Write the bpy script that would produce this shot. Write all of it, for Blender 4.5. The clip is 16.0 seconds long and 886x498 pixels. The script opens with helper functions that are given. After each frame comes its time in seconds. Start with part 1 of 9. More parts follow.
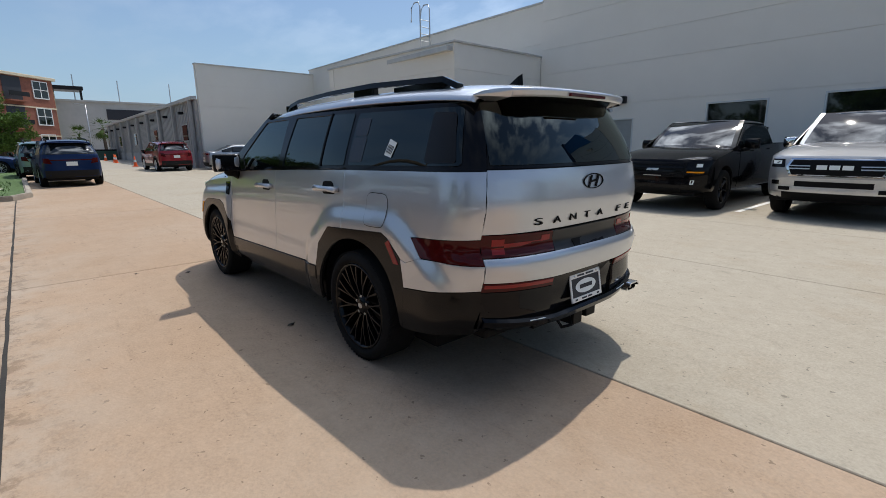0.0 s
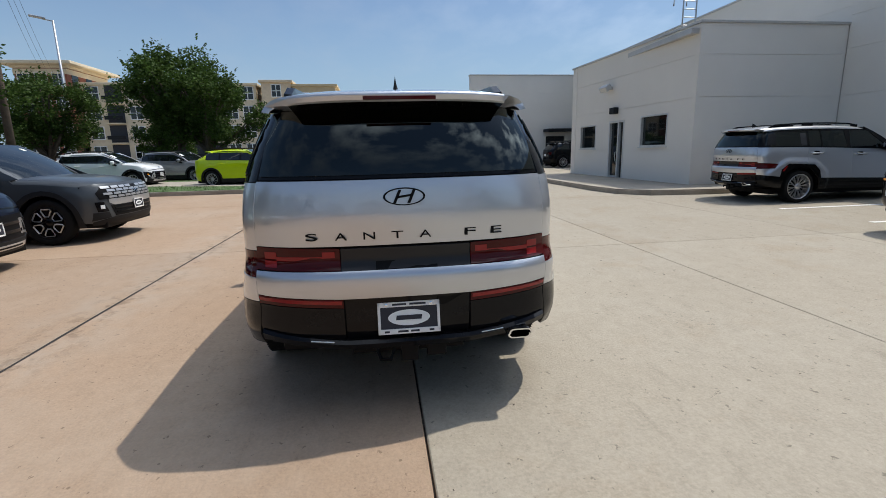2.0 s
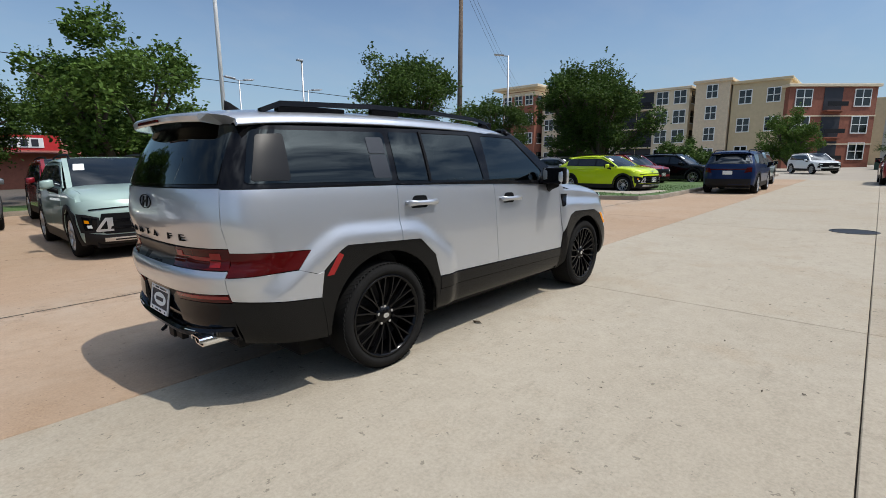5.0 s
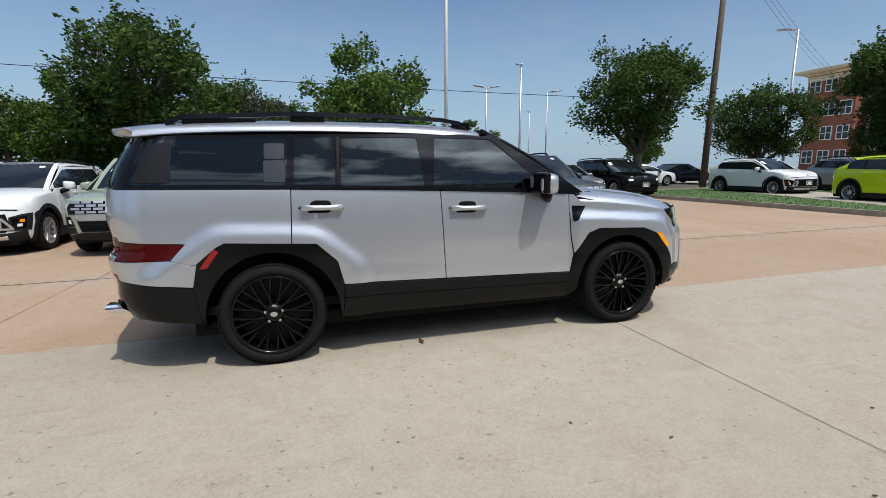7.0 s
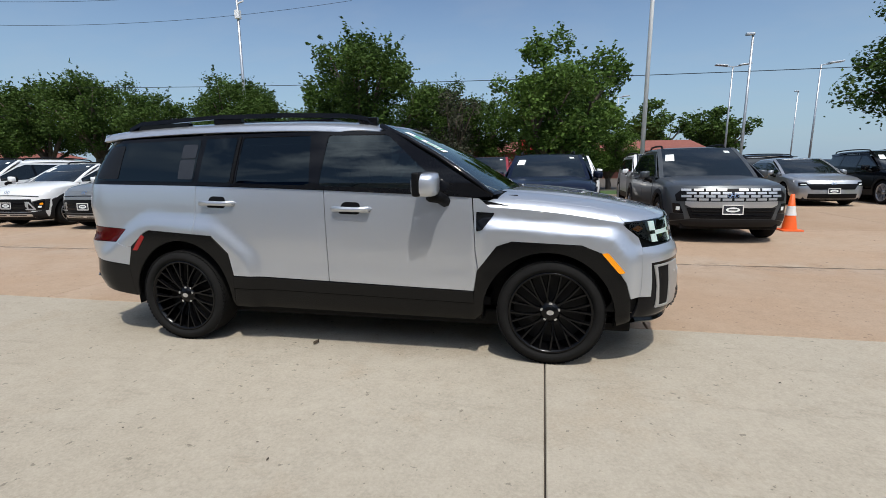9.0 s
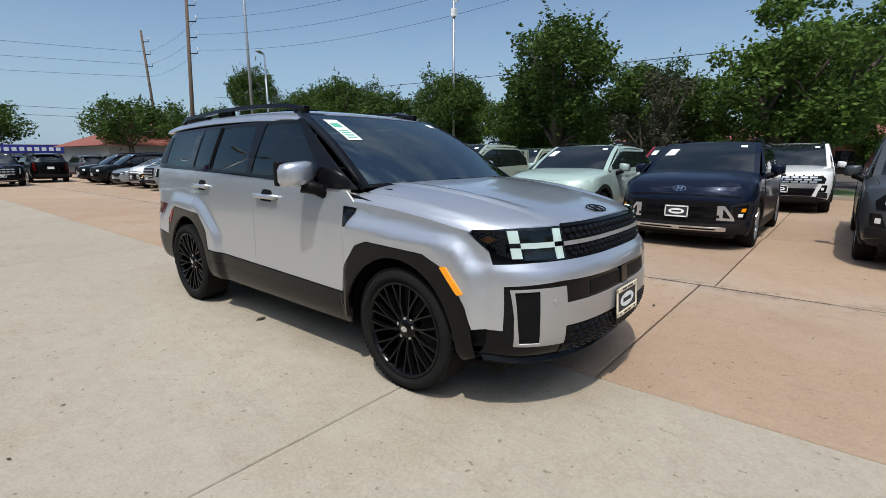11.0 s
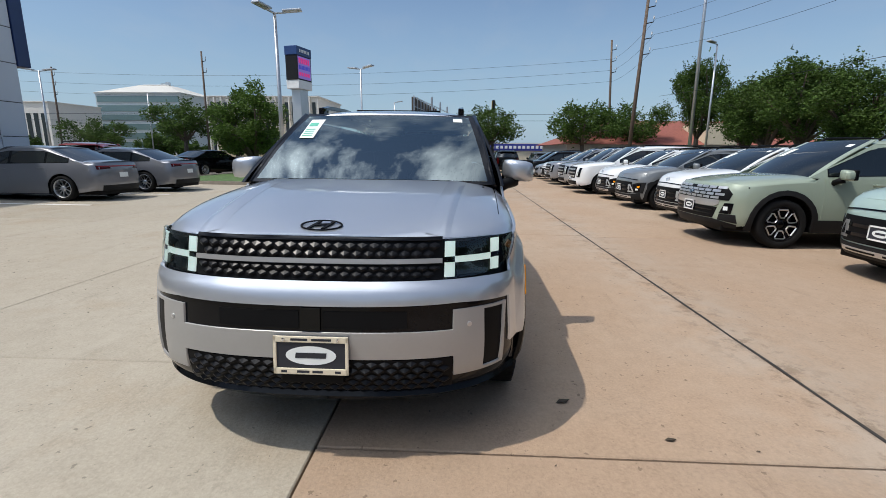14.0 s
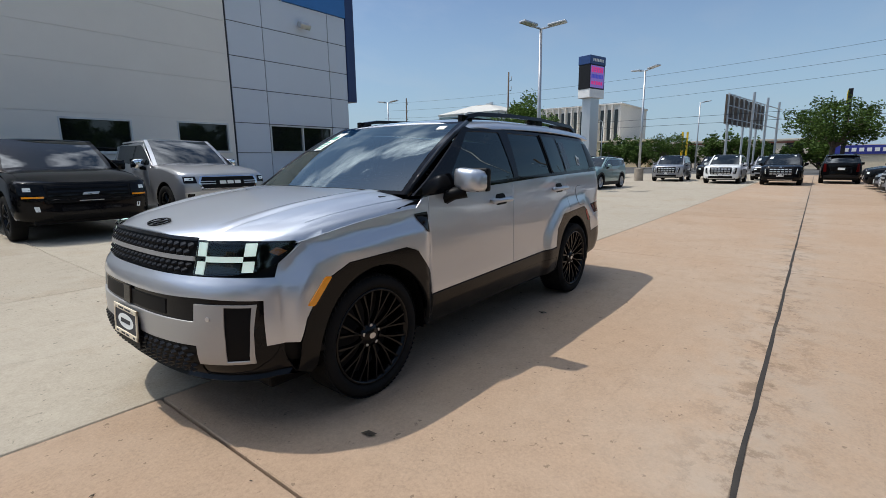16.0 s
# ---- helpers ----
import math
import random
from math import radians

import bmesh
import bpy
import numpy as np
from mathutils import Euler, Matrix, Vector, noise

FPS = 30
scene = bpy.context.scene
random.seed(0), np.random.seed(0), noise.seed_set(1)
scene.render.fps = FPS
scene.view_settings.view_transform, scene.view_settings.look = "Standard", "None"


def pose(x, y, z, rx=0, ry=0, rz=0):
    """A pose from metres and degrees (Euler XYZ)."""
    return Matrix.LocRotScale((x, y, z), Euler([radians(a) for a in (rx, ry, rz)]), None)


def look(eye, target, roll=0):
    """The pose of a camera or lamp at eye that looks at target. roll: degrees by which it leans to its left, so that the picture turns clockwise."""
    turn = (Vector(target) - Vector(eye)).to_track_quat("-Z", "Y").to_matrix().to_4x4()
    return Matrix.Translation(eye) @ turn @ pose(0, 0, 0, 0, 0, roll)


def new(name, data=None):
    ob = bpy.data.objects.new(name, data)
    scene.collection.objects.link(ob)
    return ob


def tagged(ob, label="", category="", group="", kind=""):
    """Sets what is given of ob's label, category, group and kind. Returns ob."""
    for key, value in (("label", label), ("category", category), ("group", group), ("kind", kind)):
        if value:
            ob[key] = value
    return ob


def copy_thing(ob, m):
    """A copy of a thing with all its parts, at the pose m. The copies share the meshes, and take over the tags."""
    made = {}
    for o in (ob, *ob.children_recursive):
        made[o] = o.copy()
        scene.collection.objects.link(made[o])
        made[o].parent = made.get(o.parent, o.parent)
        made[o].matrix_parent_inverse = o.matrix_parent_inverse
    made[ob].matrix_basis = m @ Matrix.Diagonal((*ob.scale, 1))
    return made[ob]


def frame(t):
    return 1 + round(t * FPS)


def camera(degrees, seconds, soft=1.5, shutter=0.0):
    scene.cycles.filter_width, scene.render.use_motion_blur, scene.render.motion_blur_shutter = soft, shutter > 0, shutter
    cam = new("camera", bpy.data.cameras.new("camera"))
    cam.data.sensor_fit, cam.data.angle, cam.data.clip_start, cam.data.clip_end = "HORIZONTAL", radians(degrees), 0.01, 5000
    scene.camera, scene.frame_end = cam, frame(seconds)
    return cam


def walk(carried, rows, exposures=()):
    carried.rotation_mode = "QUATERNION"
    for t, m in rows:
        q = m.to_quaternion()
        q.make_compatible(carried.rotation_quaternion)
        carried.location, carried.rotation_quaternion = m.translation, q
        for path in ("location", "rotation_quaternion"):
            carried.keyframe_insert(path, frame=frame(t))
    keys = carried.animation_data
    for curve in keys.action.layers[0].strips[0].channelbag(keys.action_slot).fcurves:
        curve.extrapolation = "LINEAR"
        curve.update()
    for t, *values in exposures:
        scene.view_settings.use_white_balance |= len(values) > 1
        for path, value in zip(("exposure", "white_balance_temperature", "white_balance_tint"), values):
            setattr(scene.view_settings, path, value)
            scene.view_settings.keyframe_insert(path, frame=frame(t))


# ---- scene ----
cam = camera(86.6, 16.0, 0.6)
PATH = [
    (0, (-3.919, 2.373, 1.401), (-2.452, 1.087, 0.963), -0.6),
    (0.5, (-4.238, 1.837, 1.4), (-2.603, 0.77, 0.967), -1.0),
    (1, (-4.458, 1.283, 1.404), (-2.688, 0.452, 0.982), -1.2),
    (1.5, (-4.659, 0.7, 1.408), (-2.784, 0.144, 0.989), -1.5),
    (2, (-4.723, 0.108, 1.406), (-2.783, -0.141, 0.989), -1.4),
    (2.5, (-4.746, -0.502, 1.398), (-2.789, -0.442, 0.989), -1.3),
    (3, (-4.616, -1.077, 1.4), (-2.689, -0.726, 0.997), -1.4),
    (3.5, (-4.402, -1.661, 1.39), (-2.543, -1.033, 1.005), -1.5),
    (4, (-4.109, -2.2, 1.408), (-2.355, -1.322, 1.021), -1.0),
    (4.2, (-3.988, -2.429, 1.393), (-2.286, -1.451, 1.01), -0.9),
    (6.3, (-2.0, -4.033, 1.366), (-1.097, -2.281, 1.026), -1.1),
    (6.5, (-1.774, -4.116, 1.374), (-0.967, -2.318, 1.031), -1.0),
    (7, (-1.165, -4.231, 1.374), (-0.608, -2.341, 1.035), -0.8),
    (7.5, (-0.577, -4.31, 1.345), (-0.254, -2.364, 1.018), -0.8),
    (8, (0.037, -4.249, 1.386), (0.122, -2.28, 1.046), -0.9),
    (8.2, (0.319, -4.213, 1.385), (0.296, -2.243, 1.039), -1.0),
    (10.3, (2.673, -3.267, 1.324), (1.707, -1.554, 0.959), -0.3),
    (10.5, (2.847, -3.117, 1.345), (1.795, -1.458, 0.971), -0.4),
    (11, (3.213, -2.675, 1.343), (1.946, -1.175, 0.963), -0.3),
    (11.5, (3.563, -2.201, 1.354), (2.108, -0.887, 0.961), -0.2),
    (12, (3.806, -1.674, 1.352), (2.182, -0.579, 0.95), -0.1),
    (12.5, (4.029, -1.136, 1.349), (2.259, -0.293, 0.953), 0.1),
    (13, (4.12, -0.567, 1.344), (2.24, -0.008, 0.95), 0.3),
    (13.5, (4.189, 0.032, 1.347), (2.243, 0.274, 0.953), 0.6),
    (14, (4.116, 0.611, 1.358), (2.157, 0.528, 0.965), 0.7),
    (14.5, (4.002, 1.202, 1.368), (2.082, 0.791, 0.987), 0.2),
    (15, (3.782, 1.745, 1.374), (1.948, 1.038, 1.002), 0.0),
    (15.5, (3.52, 2.302, 1.369), (1.815, 1.325, 0.998), -0.2),
    (16, (3.173, 2.785, 1.367), (1.626, 1.571, 1.003), -0.2),
]
LEAN = pose(0, 0, 0, -0.3, -0.55, 0)
LOT = LEAN @ pose(0, 0, 0.032)
walk(cam, [(t, LEAN @ look(eye, target, roll)) for t, eye, target, roll in PATH])

# ---------------------------------------------------------------- light
SUN_FROM = Vector((0.205, -0.48, 1.0))
world = bpy.data.worlds.new("sky")
scene.world = world
world.use_nodes = True
wt = world.node_tree
wt.nodes.clear()
w_out = wt.nodes.new("ShaderNodeOutputWorld")
w_bg = wt.nodes.new("ShaderNodeBackground")
w_sky = wt.nodes.new("ShaderNodeTexSky")
w_sky.sky_type = "NISHITA"
w_sky.sun_disc = False
w_sky.sun_elevation = radians(63.5)
w_sky.sun_rotation = math.atan2(SUN_FROM.x, SUN_FROM.y)
w_sky.dust_density = 0.5
w_sky.air_density = 1.0
w_sky.ozone_density = 2.6
w_co = wt.nodes.new("ShaderNodeTexCoord")
w_map = wt.nodes.new("ShaderNodeMapping")
w_map.inputs["Scale"].default_value = (1.0, 1.35, 0.0)
w_noise = wt.nodes.new("ShaderNodeTexNoise")
w_noise.inputs["Scale"].default_value = 2.7
w_noise.inputs["Detail"].default_value = 9
w_noise.inputs["Roughness"].default_value = 0.56
w_ramp = wt.nodes.new("ShaderNodeValToRGB")
w_ramp.color_ramp.elements[0].position = 0.46
w_ramp.color_ramp.elements[1].position = 0.66
w_ramp.color_ramp.elements[0].color = (0, 0, 0, 1)
w_ramp.color_ramp.elements[1].color = (0.28, 0.28, 0.28, 1)
w_mix = wt.nodes.new("ShaderNodeMixRGB")
# clouds are brighter towards the sun
w_sun = wt.nodes.new("ShaderNodeCombineXYZ")
for k in range(3):
    w_sun.inputs[k].default_value = SUN_FROM.normalized()[k]
w_dot = wt.nodes.new("ShaderNodeVectorMath")
w_dot.operation = "DOT_PRODUCT"
w_pos = wt.nodes.new("ShaderNodeMath")
w_pos.operation = "MAXIMUM"
w_pos.inputs[1].default_value = 0.0
w_pow = wt.nodes.new("ShaderNodeMath")
w_pow.operation = "POWER"
w_pow.inputs[1].default_value = 4.5
w_gain = wt.nodes.new("ShaderNodeMath")
w_gain.operation = "MULTIPLY_ADD"
w_gain.inputs[1].default_value = 26.0
w_gain.inputs[2].default_value = 1.0
w_cloud = wt.nodes.new("ShaderNodeVectorMath")
w_cloud.operation = "SCALE"
w_cloud.inputs[0].default_value = (4.3, 4.6, 5.0)
wt.links.new(w_co.outputs["Generated"], w_dot.inputs[0])
wt.links.new(w_sun.outputs[0], w_dot.inputs[1])
wt.links.new(w_dot.outputs["Value"], w_pos.inputs[0])
wt.links.new(w_pos.outputs[0], w_pow.inputs[0])
wt.links.new(w_pow.outputs[0], w_gain.inputs[0])
wt.links.new(w_gain.outputs[0], w_cloud.inputs["Scale"])
wt.links.new(w_cloud.outputs[0], w_mix.inputs["Color2"])
w_sep = wt.nodes.new("ShaderNodeSeparateXYZ")
w_up = wt.nodes.new("ShaderNodeMath")
w_up.operation = "MAXIMUM"
w_up.inputs[1].default_value = 0.0
w_lift = wt.nodes.new("ShaderNodeMath")
w_lift.inputs[1].default_value = 0.22
w_div = wt.nodes.new("ShaderNodeVectorMath")
w_div.operation = "DIVIDE"
w_comb = wt.nodes.new("ShaderNodeCombineXYZ")
wt.links.new(w_co.outputs["Generated"], w_sep.inputs[0])
wt.links.new(w_sep.outputs["Z"], w_up.inputs[0])
wt.links.new(w_up.outputs[0], w_lift.inputs[0])
for k in range(3):
    wt.links.new(w_lift.outputs[0], w_comb.inputs[k])
wt.links.new(w_co.outputs["Generated"], w_div.inputs[0])
wt.links.new(w_comb.outputs[0], w_div.inputs[1])
wt.links.new(w_div.outputs[0], w_map.inputs["Vector"])
wt.links.new(w_map.outputs[0], w_noise.inputs["Vector"])
wt.links.new(w_noise.outputs["Fac"], w_ramp.inputs[0])
# clouds are thin low down and fuller overhead
w_full = wt.nodes.new("ShaderNodeMapRange")
for k, q in zip(("From Min", "From Max", "To Min", "To Max"), (0.35, 0.80, 0.28, 1.8)):
    w_full.inputs[k].default_value = q
w_fac = wt.nodes.new("ShaderNodeMath")
w_fac.operation = "MULTIPLY"
wt.links.new(w_sep.outputs["Z"], w_full.inputs["Value"])
wt.links.new(w_ramp.outputs[0], w_fac.inputs[0])
wt.links.new(w_full.outputs[0], w_fac.inputs[1])
wt.links.new(w_fac.outputs[0], w_mix.inputs["Fac"])
# pale blue haze low over the horizon
w_haze = wt.nodes.new("ShaderNodeMapRange")
for k, q in zip(("From Min", "From Max", "To Min", "To Max"), (0.0, 0.30, 0.85, 0.0)):
    w_haze.inputs[k].default_value = q
w_low = wt.nodes.new("ShaderNodeMixRGB")
w_low.inputs["Color2"].default_value = (2.55, 3.85, 5.2, 1)
wt.links.new(w_sep.outputs["Z"], w_haze.inputs["Value"])
wt.links.new(w_haze.outputs[0], w_low.inputs["Fac"])
wt.links.new(w_sky.outputs[0], w_low.inputs["Color1"])
wt.links.new(w_low.outputs[0], w_mix.inputs["Color1"])
wt.links.new(w_mix.outputs[0], w_bg.inputs["Color"])
wt.links.new(w_bg.outputs[0], w_out.inputs[0])
w_bg.inputs["Strength"].default_value = 0.125

sun_data = bpy.data.lights.new("sun", "SUN")
sun_data.energy = 3.6
sun_data.angle = radians(0.53)
sun_data.color = (1.0, 0.95, 0.87)
sun = new("sun", sun_data)
sun.matrix_world = LEAN @ look(SUN_FROM * 40, (0, 0, 0))
scene.view_settings.exposure = -0.10


# ---------------------------------------------------------------- materials
def material(name, color, rough=0.5, metal=0.0, vary=0.12, scale=3.0, fine=60.0, bump=0.0, spec=0.5, coat=0.0,
             tint=None, rand=0.0, stains=None):
    """A surface with colour variation at two scales, optional relief, stains and per-object variation."""
    m = bpy.data.materials.new(name)
    m.use_nodes = True
    nt = m.node_tree
    b = nt.nodes["Principled BSDF"]
    b.inputs["Roughness"].default_value = rough
    b.inputs["Metallic"].default_value = metal
    b.inputs["Specular IOR Level"].default_value = spec
    b.inputs["Coat Weight"].default_value = coat
    b.inputs["Coat Roughness"].default_value = 0.03
    co = nt.nodes.new("ShaderNodeTexCoord")
    big = nt.nodes.new("ShaderNodeTexNoise")
    big.inputs["Scale"].default_value = scale
    big.inputs["Detail"].default_value = 6
    big.inputs["Roughness"].default_value = 0.6
    small = nt.nodes.new("ShaderNodeTexNoise")
    small.inputs["Scale"].default_value = fine
    small.inputs["Detail"].default_value = 4
    nt.links.new(co.outputs["Object"], big.inputs["Vector"])
    nt.links.new(co.outputs["Object"], small.inputs["Vector"])
    add = nt.nodes.new("ShaderNodeMath")
    add.operation = "MULTIPLY_ADD"
    add.inputs[1].default_value = 0.4
    nt.links.new(small.outputs["Fac"], add.inputs[0])
    nt.links.new(big.outputs["Fac"], add.inputs[2])
    ramp = nt.nodes.new("ShaderNodeValToRGB")
    ramp.color_ramp.elements[0].position = 0.45
    ramp.color_ramp.elements[1].position = 0.95
    dark = tint or tuple(c * (1 - vary) for c in color)
    light = tuple(min(1.0, c * (1 + vary)) for c in color)
    ramp.color_ramp.elements[0].color = (*dark, 1)
    ramp.color_ramp.elements[1].color = (*light, 1)
    nt.links.new(add.outputs[0], ramp.inputs[0])
    out = ramp.outputs[0]
    if stains:
        s_color, s_scale, s_from, s_to = stains
        sn = nt.nodes.new("ShaderNodeTexNoise")
        sn.inputs["Scale"].default_value = s_scale
        sn.inputs["Detail"].default_value = 8
        sn.inputs["Roughness"].default_value = 0.65
        nt.links.new(co.outputs["Object"], sn.inputs["Vector"])
        sr = nt.nodes.new("ShaderNodeMapRange")
        sr.inputs["From Min"].default_value = s_from
        sr.inputs["From Max"].default_value = s_to
        nt.links.new(sn.outputs["Fac"], sr.inputs["Value"])
        mx = nt.nodes.new("ShaderNodeMixRGB")
        mx.inputs["Color2"].default_value = (*s_color, 1)
        nt.links.new(sr.outputs[0], mx.inputs["Fac"])
        nt.links.new(out, mx.inputs["Color1"])
        out = mx.outputs[0]
    if rand:
        info = nt.nodes.new("ShaderNodeObjectInfo")
        hs = nt.nodes.new("ShaderNodeHueSaturation")
        mr = nt.nodes.new("ShaderNodeMapRange")
        mr.inputs["To Min"].default_value = 1 - rand
        mr.inputs["To Max"].default_value = 1 + rand
        nt.links.new(info.outputs["Random"], mr.inputs["Value"])
        nt.links.new(mr.outputs[0], hs.inputs["Value"])
        nt.links.new(out, hs.inputs["Color"])
        out = hs.outputs[0]
    nt.links.new(out, b.inputs["Base Color"])
    if bump:
        bp = nt.nodes.new("ShaderNodeBump")
        bp.inputs["Strength"].default_value = bump
        bp.inputs["Distance"].default_value = 0.01
        nt.links.new(small.outputs["Fac"], bp.inputs["Height"])
        nt.links.new(bp.outputs[0], b.inputs["Normal"])
    return m


def glass(name, tint, gloss=1.0):
    """Tinted sheet glass: clear through, with a Fresnel reflection."""
    m = bpy.data.materials.new(name)
    m.use_nodes = True
    nt = m.node_tree
    nt.nodes.clear()
    out = nt.nodes.new("ShaderNodeOutputMaterial")
    mix = nt.nodes.new("ShaderNodeMixShader")
    fr = nt.nodes.new("ShaderNodeFresnel")
    fr.inputs["IOR"].default_value = 1.0 + 0.52 * gloss
    tr = nt.nodes.new("ShaderNodeBsdfTransparent")
    tr.inputs["Color"].default_value = (*tint, 1)
    gl = nt.nodes.new("ShaderNodeBsdfGlossy")
    gl.inputs["Roughness"].default_value = 0.012
    gl.inputs["Color"].default_value = (0.90, 1.0, 0.96, 1)
    nt.links.new(fr.outputs[0], mix.inputs[0])
    nt.links.new(tr.outputs[0], mix.inputs[1])
    nt.links.new(gl.outputs[0], mix.inputs[2])
    nt.links.new(mix.outputs[0], out.inputs[0])
    return m


def glow(name, color, strength):
    m = bpy.data.materials.new(name)
    m.use_nodes = True
    b = m.node_tree.nodes["Principled BSDF"]
    b.inputs["Base Color"].default_value = (*color, 1)
    b.inputs["Emission Color"].default_value = (*color, 1)
    b.inputs["Emission Strength"].default_value = strength
    return m


def paint(name, color, metal=0.35, rough=0.32):
    m = material(name, color, rough, metal, vary=0.02, scale=0.6, fine=700, coat=1.0 if max(color) > 0.1 else 0.4 if max(color) > 0.01 else 0.28, spec=0.25 if max(color) > 0.1 else 0.06)
    return m


def concrete(name, base, pale, dark, streak, worn=None):
    """Broomed concrete in world places: broad blotches, mottling, drag streaks, dark specks and fine relief."""
    m = material(name, base, 0.88, spec=0.2)
    nt = m.node_tree
    b = nt.nodes["Principled BSDF"]
    geo = nt.nodes.new("ShaderNodeNewGeometry")

    def noise(scale, detail, rough, stretch=None):
        n = nt.nodes.new("ShaderNodeTexNoise")
        n.inputs["Scale"].default_value = scale
        n.inputs["Detail"].default_value = detail
        n.inputs["Roughness"].default_value = rough
        if stretch:
            mp = nt.nodes.new("ShaderNodeMapping")
            mp.inputs["Scale"].default_value = stretch
            nt.links.new(geo.outputs["Position"], mp.inputs["Vector"])
            nt.links.new(mp.outputs[0], n.inputs["Vector"])
        else:
            nt.links.new(geo.outputs["Position"], n.inputs["Vector"])
        return n.outputs["Fac"]

    def span(v, f0, f1, t0=0.0, t1=1.0):
        r = nt.nodes.new("ShaderNodeMapRange")
        for k, q in zip(("From Min", "From Max", "To Min", "To Max"), (f0, f1, t0, t1)):
            r.inputs[k].default_value = q
        nt.links.new(v, r.inputs["Value"])
        return r.outputs[0]

    def mix(fac, c1, c2, mode="MIX"):
        x = nt.nodes.new("ShaderNodeMixRGB")
        x.blend_type = mode
        nt.links.new(fac, x.inputs["Fac"])
        for k, c in (("Color1", c1), ("Color2", c2)):
            if isinstance(c, tuple):
                x.inputs[k].default_value = (*c, 1)
            else:
                nt.links.new(c, x.inputs[k])
        return x.outputs[0]

    out = mix(span(noise(0.33, 5, 0.62), 0.42, 0.66), base, pale)
    out = mix(span(noise(0.75, 8, 0.68), 0.53, 0.72, 0, 0.85), out, dark)
    out = mix(span(noise(7.0, 8, 0.75), 0.38, 0.68, 0, 0.42), out, tuple(c * 0.62 for c in base))
    out = mix(span(noise(3.0, 7, 0.72, streak), 0.57, 0.70, 0, 0.42), out, tuple(c * 0.52 for c in base))
    out = mix(span(noise(55.0, 4, 0.7), 0.32, 0.70, 0, 0.5), out, tuple(min(1, c * 1.45) for c in base))
    out = mix(span(noise(19.0, 3, 0.6), 0.665, 0.70, 0, 0.6), out, tuple(c * 0.35 for c in base))
    if worn:
        sep = nt.nodes.new("ShaderNodeSeparateXYZ")
        nt.links.new(geo.outputs["Position"], sep.inputs[0])
        dist = nt.nodes.new("ShaderNodeMath")
        dist.operation = "SUBTRACT"
        dist.inputs[1].default_value = worn
        nt.links.new(sep.outputs["Y"], dist.inputs[0])
        ab = nt.nodes.new("ShaderNodeMath")
        ab.operation = "ABSOLUTE"
        nt.links.new(dist.outputs[0], ab.inputs[0])
        for reach, ns, lo, hi, k, col in ((0.75, noise(1.6, 7, 0.7), 0.42, 0.60, 0.75, tuple(c * q for c, q in zip(base, (1.12, 1.30, 1.50)))), (0.34, noise(6.0, 8, 0.75), 0.50, 0.60, 0.62, tuple(c * 0.45 for c in base))):
            mul = nt.nodes.new("ShaderNodeMath")
            mul.operation = "MULTIPLY"
            nt.links.new(span(ab.outputs[0], 0.0, reach, k, 0.0), mul.inputs[0])
            nt.links.new(span(ns, lo, hi), mul.inputs[1])
            out = mix(mul.outputs[0], out, col)
    info = nt.nodes.new("ShaderNodeObjectInfo")
    hs = nt.nodes.new("ShaderNodeHueSaturation")
    nt.links.new(span(info.outputs["Random"], 0, 1, 0.96, 1.05), hs.inputs["Value"])
    nt.links.new(out, hs.inputs["Color"])
    nt.links.new(hs.outputs[0], b.inputs["Base Color"])
    bp = nt.nodes.new("ShaderNodeBump")
    bp.inputs["Strength"].default_value = 0.5
    bp.inputs["Distance"].default_value = 0.008
    nt.links.new(noise(60.0, 5, 0.65), bp.inputs["Height"])
    nt.links.new(bp.outputs[0], b.inputs["Normal"])
    return m


M_TAN = concrete("concrete_tan", (0.325, 0.230, 0.156), (0.35, 0.275, 0.206), (0.26, 0.175, 0.11), (0.35, 2.6, 1.0), worn=2.66)
M_GREY = concrete("concrete_grey", (0.318, 0.279, 0.219), (0.342, 0.307, 0.248), (0.266, 0.206, 0.141), (0.4, 1.6, 1.0))
M_JOINT = material("joint_filler", (0.085, 0.070, 0.055), 0.95, vary=0.4, scale=6)
M_ASPHALT = material("asphalt", (0.075, 0.073, 0.07), 0.9, vary=0.2, scale=1.5, fine=120, bump=0.4)
M_KERB = material("kerb_concrete", (0.30, 0.26, 0.21), 0.9, vary=0.3, scale=2, fine=50, bump=0.3)
M_GRASS = material("grass", (0.062, 0.112, 0.028), 0.9, vary=0.45, scale=4, fine=90, bump=0.6)
M_EARTH = material("ground_far", (0.20, 0.18, 0.14), 0.95, vary=0.3, scale=0.05, fine=2)
M_WALL = material("wall_plaster", (0.79, 0.745, 0.67), 0.9, vary=0.04, scale=0.5, fine=90, bump=0.12, spec=0.2)
M_PANEL = material("wall_panel_grey", (0.60, 0.635, 0.68), 0.42, vary=0.03, scale=0.4, fine=40)
M_REVEAL = material("joint_backing", (0.10, 0.10, 0.11), 0.9)
M_COPING = material("coping_metal", (0.55, 0.53, 0.50), 0.45, metal=0.4)
M_NAVYF = material("fascia_navy", (0.012, 0.03, 0.11), 0.35, vary=0.05)
M_BLUEF = material("fascia_blue", (0.03, 0.16, 0.42), 0.35, vary=0.05)
M_WINDOW = material("window_dark_glass", (0.008, 0.010, 0.010), 0.03, vary=0.05, spec=0.65)
M_FRAME = material("window_frame_white", (0.62, 0.62, 0.60), 0.4, metal=0.3)
M_STEEL = material("galvanised_steel", (0.50, 0.51, 0.52), 0.4, metal=0.7, vary=0.12, scale=8)
